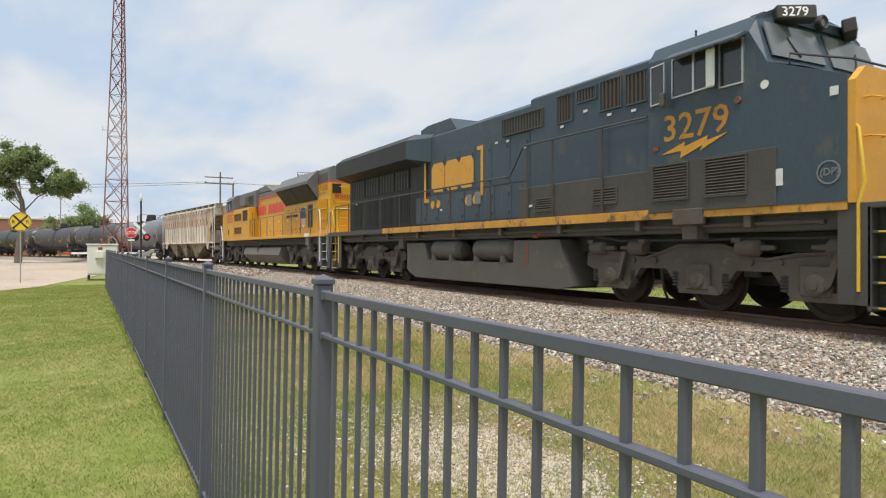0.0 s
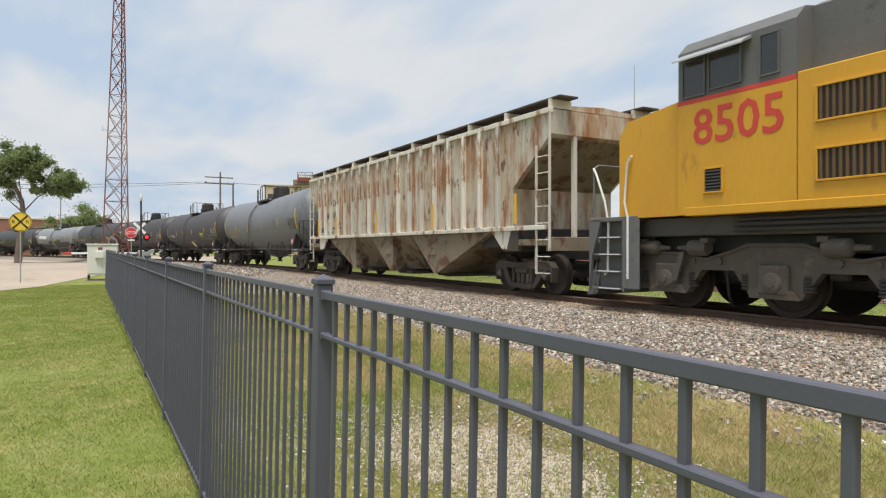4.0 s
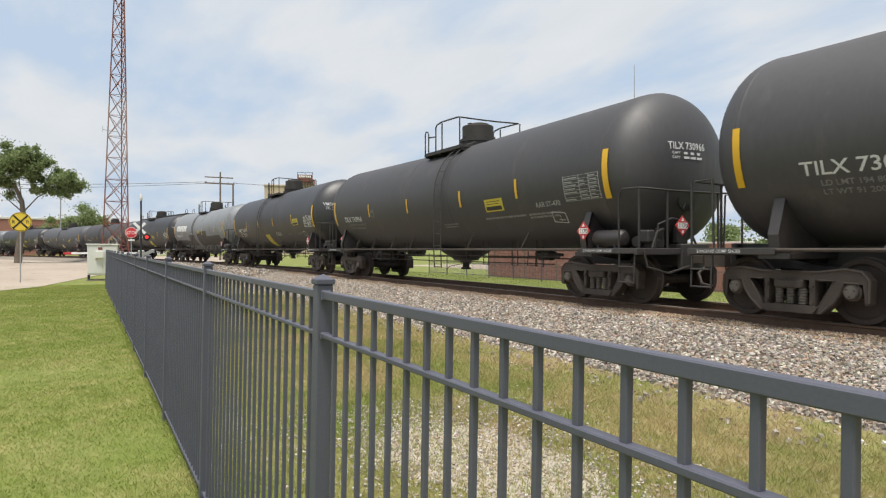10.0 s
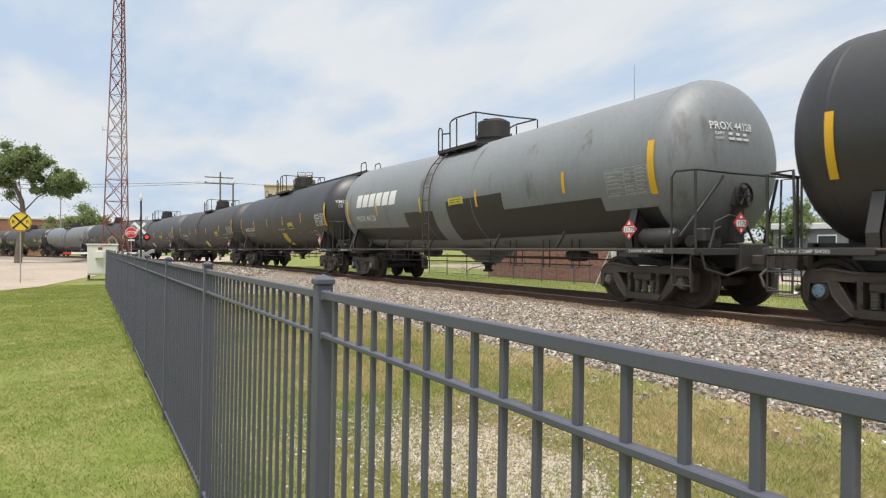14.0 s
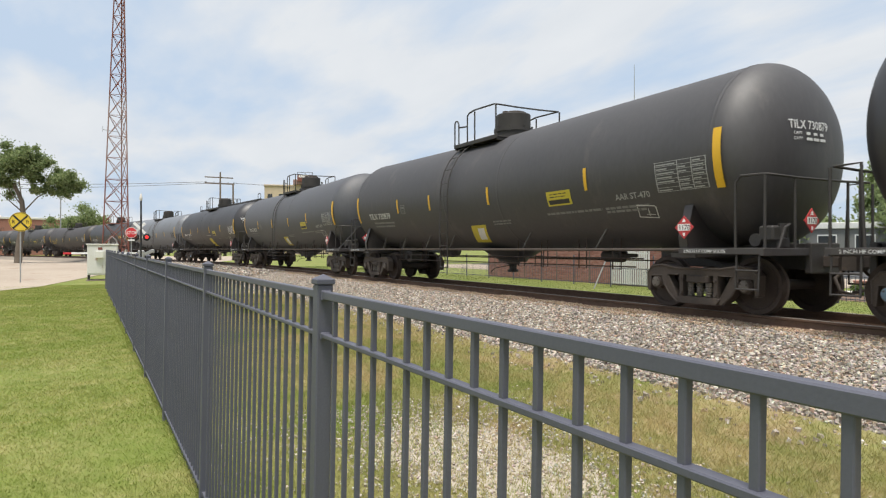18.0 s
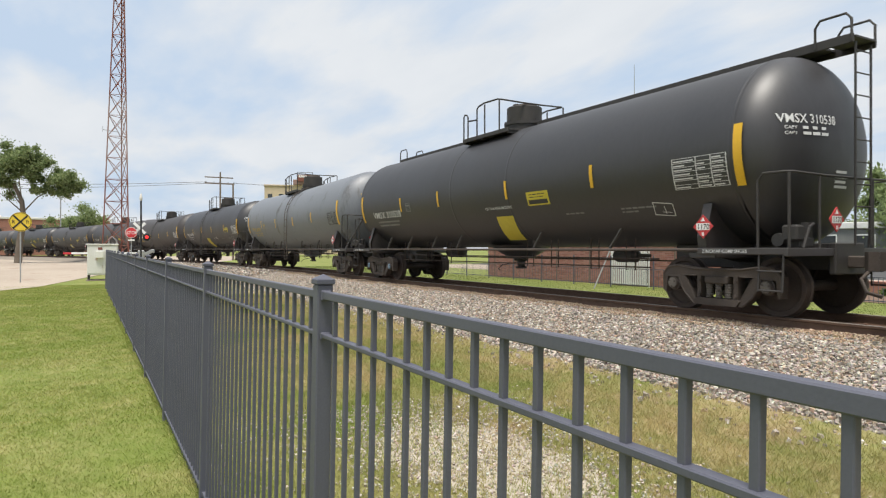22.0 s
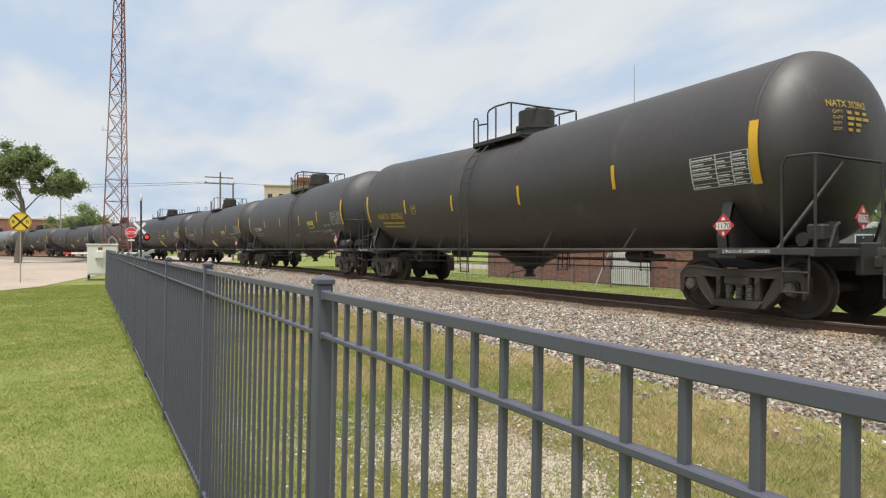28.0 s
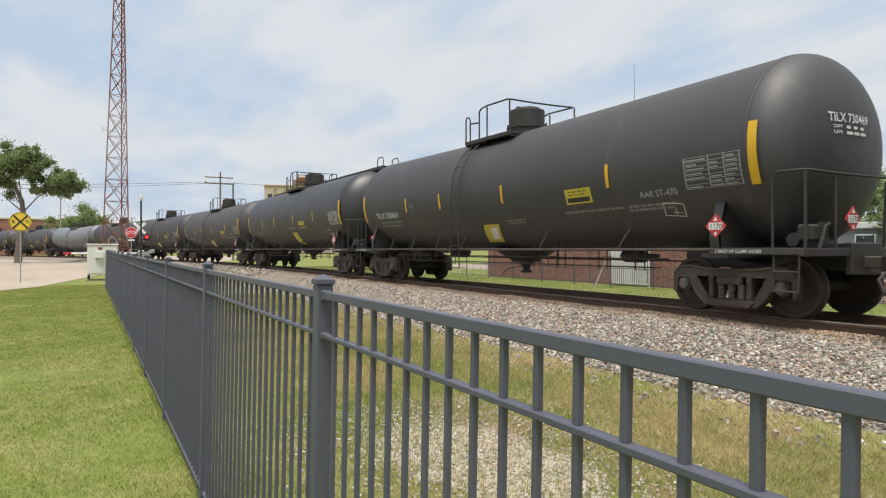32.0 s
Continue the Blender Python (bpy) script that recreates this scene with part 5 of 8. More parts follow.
def handbrake_mesh():
    """Hand brake housing with its wheel on an upright."""
    g = G().box(-0.06, 0.06, -0.14, 0.14, 0.0, 0.9, 0.02).box(-0.1, 0.1, -0.2, 0.2, 0.62, 1.0, 0.04)
    g.lathe([(0.12, 0.20), (0.14, 0.225), (0.17, 0.225), (0.18, 0.20)], "x", (0, 0, 0.82), 20, caps=False)
    for k in range(3):
        w = 1.047 * k
        g.tube([(0.15, 0.2 * math.cos(w), 0.82 + 0.2 * math.sin(w)), (0.15, -0.2 * math.cos(w), 0.82 - 0.2 * math.sin(w))], 0.014, 5)
    return g


def end_step_mesh():
    g = G()
    for s in (-1,):
        for x in (7.98, 8.36):
            g.tube([(x, s * 1.47, 1.0), (x, s * 1.50, 0.42)], 0.016, 6)
        for z in (0.44, 0.72):
            g.tube([(7.98, s * 1.50, z), (8.36, s * 1.50, z)], 0.016, 6)
    return g


def side_rail_mesh():
    """Safety rail along the lower side, on slanted brackets."""
    g = G()
    for s in (-1, 1):
        g.tube([(-6.95, s * 1.46, 1.03), (6.95, s * 1.46, 1.03)], 0.026, 8)
    return g


def bracket_mesh():
    return G().prism([(-0.11, 1.03), (0.22, 1.42), (0.25, 1.42), (-0.08, 1.03)], "y", -1.44, -1.38)


def sump_mesh():
    g = G()
    g.lathe([(1.15, 0.85), (1.04, 0.70), (0.93, 0.52), (0.86, 0.40), (0.80, 0.38), (0.78, 0.0)], "z", (0, 0, 0), 24)
    return g


def valve_mesh():
    g = G().lathe([(0.90, 0.17), (0.84, 0.19), (0.74, 0.19), (0.72, 0.11), (0.60, 0.10), (0.58, 0.15), (0.53, 0.15), (0.52, 0.0)], "z", (0, 0, 0), 16)
    g.tube([(-0.05, -0.1, 0.7), (-0.3, -0.4, 0.62), (-0.34, -0.5, 0.52), (-0.2, -0.55, 0.49)], 0.012, 6)
    return g


CROWN = TZ + TR


def nozzle_mesh():
    g = G().lathe([(CROWN - 0.10, 0.50), (CROWN + 0.12, 0.50), (CROWN + 0.12, 0.53), (CROWN + 0.20, 0.53), (CROWN + 0.20, 0.46), (CROWN + 0.58, 0.46), (CROWN + 0.60, 0.44), (CROWN + 0.60, 0.0)], "z", (0.62, 0, 0), 28)
    for k in range(8):
        w = 0.785 * k
        g.cyl((0.62 + 0.5 * math.cos(w), 0.5 * math.sin(w), CROWN + 0.1), (0.62 + 0.5 * math.cos(w), 0.5 * math.sin(w), CROWN + 0.26), 0.028, 6)
    return g


def lid_mesh():
    g = G().lathe([(CROWN + 0.60, 0.30), (CROWN + 0.66, 0.30), (CROWN + 0.69, 0.22), (CROWN + 0.69, 0.0)], "z", (0.62, 0.05, 0), 20)
    g.box(0.55, 0.69, -0.32, -0.22, CROWN + 0.59, CROWN + 0.68, 0.01)
    return g


def hatch_mesh():
    return G().lathe([(CROWN - 0.1, 0.34), (CROWN + 0.10, 0.34), (CROWN + 0.13, 0.30), (CROWN + 0.13, 0.0)], "z", (-0.22, 0, 0), 20).tube([(-0.55, 0, CROWN + 0.12), (-0.22, 0, CROWN + 0.18), (0.1, 0, CROWN + 0.12)], 0.02, 6)


def cage_pipes(style):
    """Bent pipes of the railing round the valve housing."""
    z0, z1, e, out = CROWN - 0.2, CROWN + 0.66, 1.0 if style == 2 else 1.34, []
    for s in (-1, 1):
        y = s * 1.02
        out.append([(-0.78, y, z0), (-0.78, y, z1 - 0.16), (-0.72, y, z1 - 0.1), (-0.62, y, z1 - 0.12), (-0.56, y, z1 - 0.2), (-0.56, y, z0)])
        out.append([(-0.10, y, z0), (-0.10, y, z1 - 0.06), (-0.02, y, z1), (0.25, y, z1 + 0.04), (e - 0.12, y, z1 + 0.02), (e - 0.02, s * 0.96, z1), (e, s * 0.3, z1 - 0.02), (e, 0, z1 - 0.02)])
        for x in (0.28, e - 0.04):
            out.append([(x, y, z0), (x, y, z1)])
        out.append([(-0.56, y, z1 - 0.3), (-0.10, y, z1 - 0.34)])
        if style == 1:
            out.append([(-0.78, y, z1 - 0.1), (-0.1, y, z1 + 0.02)])
    return out


def roofwalk_mesh():
    """Narrow walkway along the whole top with hoops at its ends."""
    g = G()
    for y in (0.02, 0.62):
        g.box(-7.6, 8.5, y - 0.02, y + 0.02, CROWN + 0.02, CROWN + 0.16, 0.006)
    for i in range(26):
        x = -7.5 + 0.62 * i
        g.box(x, x + 0.52, 0.04, 0.6, CROWN + 0.10, CROWN + 0.13)
        if i % 3 == 0:
            g.box(x - 0.03, x + 0.03, -0.02, 0.66, CROWN - 0.16, CROWN + 0.06, 0.005)
    return g


def hoop_mesh():
    g = G()
    for x in (-7.25, 8.2):
        for y in (0.0, 0.64):
            g.tube([(x - 0.28, y, CROWN + 0.05), (x - 0.28, y, CROWN + 0.38), (x - 0.2, y, CROWN + 0.48), (x + 0.2, y, CROWN + 0.48), (x + 0.28, y, CROWN + 0.38), (x + 0.28, y, CROWN + 0.05)], 0.02, 6)
    return g


def placard(parent, m):
    d = part("placard", lambda: G().prism([(-0.19, 0), (0, 0.19), (0.19, 0), (0, -0.19)], "y", -0.006, 0.006), RED, parent, "red diamond placard", at=m, key="placard")
    part("placard_panel", lambda: G().box(-0.125, 0.125, -0.011, -0.007, -0.055, 0.055), WHITE, d, key="panel")
    part("placard_number", lambda: word(G(), "1170", 0.085, flat(-0.11, -0.0125, -0.042)), DARK, d, key="n1170")
    part("placard_mark", lambda: G().prism([(-0.04, 0.085), (0.04, 0.085), (0, 0.15)], "y", -0.011, -0.007).box(-0.02, 0.02, -0.011, -0.007, -0.145, -0.09), WHITE, d, key="pmark")
    return d


def text_lines(g, x, ang, widths, height=0.05, gap=0.075, jitter=3):
    """Unreadable small print: short bars in rows."""
    rnd_ = random.Random(jitter)
    for i, w in enumerate(widths):
        a, x0 = ang - math.degrees(i * gap / TR), x
        while x0 < x + w:
            k = rnd_.uniform(0.05, 0.22)
            shell_patch(g, x0, min(x0 + k, x + w), a, a + math.degrees(height / TR), n=1)
            x0 += k + 0.03
    return g


def data_table(g, x0, x1, a0, a1):
    for i in range(8):
        a = a0 + (a1 - a0) * i / 7
        shell_patch(g, x0, x1, a, a + 0.3, n=1)
    for x in (x0, x0 + (x1 - x0) * 0.45, x0 + (x1 - x0) * 0.72, x1 - 0.015):
        shell_patch(g, x, x + 0.015, a0, a1 + 0.45, n=4)
    rnd_ = random.Random(9)
    for i in range(7):
        for c0, c1 in ((0.03, 0.43), (0.48, 0.70), (0.75, 0.97)):
            if rnd_.random() < 0.8:
                a = a0 + (a1 - a0) * (i + 0.3) / 7
                w = (c1 - c0) * rnd_.uniform(0.5, 1)
                shell_patch(g, x0 + (x1 - x0) * c0, x0 + (x1 - x0) * (c0 + w), a, a + 0.8, n=1)
    return g


def tank_car(centre, paint, mark, opts, label):
    car = thing("tank_car", label, "tank car", "tank cars of the train")
    TRAIN.append((car, centre, 6.95))
    global SAG
    SAG = opts.get("sag", 0.0)
    part("tank", lambda: tank_mesh(7.55 + opts.get("longer", 0.0), opts.get("rings", (-7.52, -1.15, 1.5, 7.52))), paint, car, key=("tank", opts.get("rings"), opts.get("longer")))
    for s in (0, 180):
        m = pose(0, 0, 0, 0, 0, s)
        part("stub_sill", stub_sill_mesh, DARK, car, at=m, key="stub")
        part("saddle", saddle_mesh, BROWN, car, at=m @ Matrix.Translation((6.95, 0, 0)), key="saddle")
        part("end_platform", end_platform_mesh, BROWN, car, at=m, key="endplat")
        part("shoe_stencil", lambda: word(G(), "2 INCH HF COMP SHOES", 0.052, flat(7.0, -1.502, 0.985), 1.0) if not s else word(G(), "2 INCH HF COMP SHOES", 0.052, lambda a, b: (8.25 - a, 1.502, 0.985 + b)), INK, car, at=m, key=("shoes", s))
        part("end_rail", lambda: end_rail_mesh(opts.get("rail", 0)), DARK, car, at=m, key=("endrail", opts.get("rail", 0)))
        for y in ((-1.42, 1.42) if opts.get("rail") else (-1.42, -0.7, 0.7, 1.42)):
            part("rail_post", lambda: G().tube([(8.41, 0, 1.05), (8.41, 0, (2.13, 2.33, 1.93)[opts.get("rail", 0)])], 0.022, 6), DARK, car, at=m @ Matrix.Translation((0, y, 0)), key=("rpost", opts.get("rail", 0)))
        if opts.get("rail"):
            top = 1.85 if opts["rail"] == 2 else 2.28
            for y in (-1, 1):
                part("rail_brace", lambda: G().tube([(7.75, y * 1.25, 1.05), (8.40, y * 0.72, top)], 0.028, 6), SCUFF, car, "scraped slanting brace of the handrail", at=m, key=("rbrace", y, top))
        part("hand_brake" if s else "brake_valve", handbrake_mesh if s else valve_cluster_mesh, DARK, car, at=m @ Matrix.Translation((8.12, -0.35 if s else -0.8, 1.06)), key=("bgear", s))
        part("end_step", end_step_mesh, DARK, car, at=m, key="endstep")
        part("end_step", lambda: end_step_mesh().turn(Matrix.Scale(-1, 4, (0, 1, 0))), DARK, car, at=m, key="endstep2")
        part("coupler", coupler_mesh, IRON, car, at=m @ Matrix.Translation((8.72, 0, 0)), key="coupler")
    if opts.get("resv"):
        part("front_reservoir", lambda: G().lathe([(7.05, 0.0), (7.07, 0.11), (7.14, 0.165), (7.80, 0.165), (7.87, 0.11), (7.89, 0.0)], "x", (0, -1.22, 1.25), 18).box(7.2, 7.26, -1.32, -1.12, 1.05, 1.14).box(7.66, 7.72, -1.32, -1.12, 1.05, 1.14), BROWN, car, key="fresv")
        part("brake_stand", handbrake_mesh, DARK, car, "hand brake with spoked wheel", at=(8.2, -0.12, 1.15), key="fbrake")
        part("brake_pipe", lambda: G().tube([(8.3, -0.9, 1.06), (8.34, -0.86, 1.5), (8.34, -0.5, 1.62), (8.34, -0.1, 1.55), (8.34, 0.2, 1.06)], 0.022, 6).tube([(8.46, -1.35, 1.0), (8.5, -1.3, 0.72), (8.52, -0.8, 0.6), (8.56, -0.3, 0.72)], 0.02, 6), DARK, car, key="fpipe")
    for x in (-6.95, 6.95):
        freight_truck(car, x, caps=x < 0 and paint in (GLOSS, PALEG))
    part("side_rail", side_rail_mesh, IRON, car, key="siderail")
    for x in (-5.4, -3.9, -2.3, 2.5, 4.9, -0.9):
        part("bracket", bracket_mesh, SCUFF, car, "scraped slanting rail bracket", at=(x, 0, 0), key="bracket")
    for y, z, a, b in ((-0.95, 0.86, -5.6, 5.6), (-0.95, 0.70, -5.2, 5.4), (0.35, 0.80, -5.5, 5.5)):
        part("brake_rod", lambda: G().tube([(a, y, z), (b, y, z)], 0.016, 6), RUSTIRON, car, key=("rod", y, z))
    for x in (-5.0, -3.4, -2.2, 1.7, 2.6, 3.9, 4.9):
        part("rod_hanger", lambda: G().tube([(-0.12, -0.95, 1.25), (-0.12, -0.95, 0.64), (0.12, -0.95, 0.64), (0.12, -0.95, 1.25)], 0.014, 5), RUSTIRON, car, at=(x, 0, 0), key="hanger")
    part("air_reservoir", lambda: G().lathe([(-4.4, 0.0), (-4.36, 0.14), (-4.3, 0.2), (-3.6, 0.2), (-3.54, 0.14), (-3.5, 0.0)], "x", (0, 0.3, 0.98), 16), DARK, car, key="resv")
    part("control_valve", lambda: G().box(-5.1, -4.75, -0.75, -0.35, 0.62, 0.98, 0.04).cyl((-4.92, -0.85, 0.8), (-4.92, -0.7, 0.8), 0.1, 10), DARK, car, key="cvalve")
    part("brake_cylinder", lambda: G().lathe([(3.3, 0.0), (3.3, 0.10), (3.4, 0.15), (3.9, 0.15), (4.0, 0.05), (4.3, 0.04), (4.3, 0.0)], "x", (0, 0.2, 0.9), 14), DARK, car, key="bcy")
    part("sump", sump_mesh, paint, car, at=(0, 0, droop(0)), key="sump")
    part("outlet_valve", valve_mesh, DARK, car, at=(0, 0, droop(0)), key="valve")
    for s in (() if opts.get("roofwalk") else (1, -1)):
        part("ladder", lambda: ladder_mesh(s), DARK if paint not in (GREY, PALEG) else IRON, car, at=(opts.get("dx", -0.5) + opts.get("lad", -0.72), 0, droop(1.0)), key=("ladder", s))
    dx = opts.get("dx", -0.5)
    part("valve_housing", nozzle_mesh, GREY if paint is GREY and not opts.get("cage") else DARK, car, at=(dx, 0, droop(dx)), key=("nozzle", paint is GREY))
    part("housing_lid", lid_mesh, IRON, car, at=(dx, 0, droop(dx)), key="lid")
    part("manway", hatch_mesh, DARK, car, at=(dx, 0, droop(dx)), key="hatch")
    for s in (-1, 1):
        wk = part("walkway", lambda: G().box(-0.82, 1.35, s * 0.62, s * 1.0, CROWN - 0.17, CROWN - 0.13, 0.006).box(-0.82, 1.35, s * 0.996, s * 1.03, CROWN - 0.20, CROWN - 0.10, 0.004), DARK, car, at=(dx, 0, droop(dx)), key=("walkway", s))
        for x in (-0.78, 0.1, 1.3):
            part("walk_bracket", lambda: G().box(-0.03, 0.03, s * 0.3, s * 1.0, CROWN - 0.24, CROWN - 0.172, 0.004), DARK, wk, at=(x, 0, 0), key=("wkbr", s))
    for i, pts in enumerate(cage_pipes(opts.get("cage", 0))):
        part("railing" if len(pts) > 2 else "railing_post", lambda: G().tube(pts, 0.022, 6), DARK, car, at=(dx, 0, droop(dx)), key=("cage", opts.get("cage", 0), i))
    if opts.get("roofwalk"):
        part("roof_walk", roofwalk_mesh, DARK, car, key="roofwalk")
        part("walk_hoop", hoop_mesh, DARK, car, key="hoops")
        el = part("end_ladder", lambda: G().tube([(8.48, 0.1, CROWN + 0.05), (8.48, 0.1, 1.1)], 0.018, 6).tube([(8.48, 0.52, CROWN + 0.05), (8.48, 0.52, 1.1)], 0.018, 6), DARK, car, key="endlad")
        for k in range(9):
            part("rung", lambda: G().tube([(8.48, 0.1, 0), (8.48, 0.52, 0)], 0.012, 5), DARK, el, at=(0, 0, 1.35 + 0.34 * k), key="endrung")
    for x, (a0, a1, w) in zip(opts.get("bars", (-7.5, -4.15, -2.0, 1.08, 4.62, 7.67)), ((-25, 9, 0.12), (-15.5, 0.5, 0.085), (-15, 1, 0.085), (-15.5, 1.5, 0.085), (-14.5, 2, 0.085), (-23.5, 12, 0.15))):
        part("reflector_stripe", lambda: shell_patch(G(), -w / 2, w / 2, a0, a1, 0.013, bend=False), YELLOW, car, "yellow reflective stripe", at=(x, 0, droop(x)), key=("stripe", w, a0))
    for x, a0, a1 in ((-1.15, 8, 46), (1.5, 20, 50)):
        part("weld_seam", lambda: shell_patch(G(), -0.007, 0.007, a0, a1, 0.009, 8, bend=False), SCUFF, car, "thin worn weld seam", at=(x, 0, droop(x)), key=("seam", a0))
    ink = opts.get("ink", INK)
    if mark:
        part("reporting_mark", lambda: word(G(), mark, opts.get("size", 0.2), on_tank(-6.55, -21.2), opts.get("wide", 1.16)), ink, car)
    if mark in LIMITS:
        a, b = LIMITS[mark]
        part("limits", lambda: word(word(G(), a, 0.085, on_tank(-6.3, -27.2), 1.12), b, 0.085, on_tank(-6.3, -32.2), 1.12), ink if ink is GOLD else FADED if mark[0] == "T" else INK, car, "stencilled load limits")
    else:
        part("stencil_lines", lambda: text_lines(G(), -6.3, -27.5, (1.6, 1.5), 0.06, 0.125), ink if ink is GOLD else FADED, car, key="stencil" + ink.name)
    part("plate_box", lambda: plate_box(), FADED if ink is not GOLD else GOLD, car, key="platebox" + ink.name)
    if mark:
        part("head_mark", lambda: head_text(mark, ink), ink, car, at=(opts.get("longer", 0.0), 0, 0))
    if opts.get("table", True):
        part("data_table", lambda: data_table(G(), 6.40, 7.46, -22.5, -3.5), DARK if paint is GREY else INK if paint in (GLOSS, BROWN) else WORN, car, "stencilled table of test dates", key="table")
    if opts.get("sticker"):
        nx, na = {1: (3.35, -23.5), 2: (2.25, -23.5), 3: (0.35, -17.0), 4: (4.75, -17.5)}[opts["sticker"]]
        st = part("notice", lambda: shell_patch(G(), 3.35, 4.12, -23.5, -11.8), STICKER, car, "yellow emergency notice",
                  at=Matrix.Translation((nx - 3.35, 0, TZ)) @ Matrix.Rotation(radians(-23.5 - na), 4, "X") @ Matrix.Translation((0, 0, -TZ)), key="notice")
        part("notice_print", lambda: text_lines(shell_patch(G(), 3.40, 4.06, -22.3, -18.6, 0.009, 2), 3.45, -14.5, (0.55, 0.5), 0.02, 0.06), DARK, st, key="notlines")
    if opts.get("plate"):
        part("warning_plate", lambda: shell_patch(G(), -0.10, 0.59, -58, -34.5, skew=-0.38) if opts["plate"] == 2 else shell_patch(G(), 0.80, 1.5, -62, -31, skew=-0.26) if opts["plate"] == 3 else shell_patch(G(), -0.74, 0.05, -67, -31, skew=-0.26), STICKER, car, "slanting yellow warning plate", key=("wplate", opts["plate"]))
        if opts["plate"] == 2:
            part("warning_label", lambda: shell_patch(G(), 0.14, 0.44, -53, -38, 0.009, skew=-0.26), WHITE, car, key="wlabel")
    if opts.get("patched"):
        for x0, x1, a0, a1 in ((-6.9, -2.5, -52, -32), (-2.5, -0.65, -52, -14), (0.2, 2.9, -52, -6), (2.9, 6.2, -52, -21.5), (6.2, 7.5, -52, -32.5)):
            part("paint_patch", lambda: shell_patch(G(), x0, x1, a0, a1, 0.003, 8), SOOTY, car, "dark repainted patch")
        for i in range(6):
            part("name_block", lambda: on_block(), WHITE, car, "white block of the painted name", at=(-6.45 + 0.57 * i, 0, droop(-6.2 + 0.57 * i)), key="nblock")
    if opts.get("small_print"):
        for x, ang, widths, h in opts["small_print"]:
            part("small_print", lambda: text_lines(G(), x, ang, widths, h), FADED, car, key=("sprint", x, ang))
    if opts.get("roofwalk"):
        part("vent_notice", lambda: word(G(), "VENT TANK WHEN UNLOADING", 0.07, on_tank(0.45, -24), 0.78), INK, car, key="vent2")
    elif opts.get("vent"):
        part("vent_notice", lambda: word(word(G(), '1/2" CERAMIC FIBER THERMAL PROTECTION', 0.055, on_tank(1.3, -30.5), 0.62), "VENT TANK WHEN UNLOADING", 0.07, on_tank(1.3, -35), 0.78), INK, car, key="vent")
    if opts.get("frame"):
        part("tilted_card", lambda: tilted_card(), INK, car, "tilted white outline card", key="tcard")
    if opts.get("aar"):
        part("stencil", lambda: word(G(), "AAR ST-470", 0.12, on_tank(5.35, -24.5)), WORN, car, key="aar")
    for i, (x, ang, n) in enumerate(opts.get("scrawl", ())):
        part("chalk_scrawl", lambda: scribble(x, ang, n, i + int(n)), FADED, car, "pale chalk scrawl")
    placard(car, Matrix.Translation((7.02, -1.50, 1.40)))
    placard(car, pose(8.46, -0.36, 1.48, 0, 0, 90))
    SAG = 0.0
    return car


def on_block():
    return shell_patch(G(), 0.14, 0.60, -3, 13.5, skew=-0.12, bend=False)


def tilted_card():
    """Outline of a small tilted card with two lines in it."""
    g = G()
    p = on_tank(5.75, -41)
    for a, b, c, d in (((0, 0.05), (0.42, 0.0), 0.018, 0), ((0.05, 0.30), (0.47, 0.25), 0.018, 0), ((0, 0.05), (0.05, 0.30), 0, 0.018), ((0.42, 0), (0.47, 0.25), 0, 0.018), ((0.2, 0.1), (0.4, 0.08), 0.012, 0), ((0.26, 0.06), (0.28, 0.22), 0, 0.012)):
        g.add([p(a[0], a[1]), p(b[0], b[1]), p(b[0] + d, b[1] + c), p(a[0] + d, a[1] + c)], [(0, 1, 2, 3)])
    return g


def plate_box():
    """Small square frame with a letter, beside the first stripe."""
    g = G()
    for x0, x1, a0, a1 in ((-3.95, -3.67, -16.5, -16.0), (-3.95, -3.67, -7.0, -6.5), (-3.95, -3.93, -16, -7), (-3.69, -3.67, -16, -7)):
        shell_patch(g, x0, x1, a0, a1, n=2)
    shell_patch(g, -3.9, -3.72, -10.4, -8.6, n=1)
    return word(g, "C", 0.085, on_tank(-3.85, -14.9))


def scribble(x, ang, n, seed, h=0.16):
    """Looping chalk scrawl along the side."""
    rr = random.Random(seed)
    pts = []
    for i in range(n * 6):
        a = i * 0.11 + 0.05 * math.sin(i * 1.05)
        w = h * (0.55 + 0.45 * math.sin(i * 0.37 + seed)) * math.sin(i * 1.05)
        u = radians(ang) + (w + rr.uniform(-0.02, 0.02)) / TR
        pts.append((x + a * 0.45 + 0.07 * math.cos(i * 1.05), -(TR + 0.004) * math.cos(u), TZ + (TR + 0.004) * math.sin(u)))
    return G().tube(pts, 0.0085, 4)


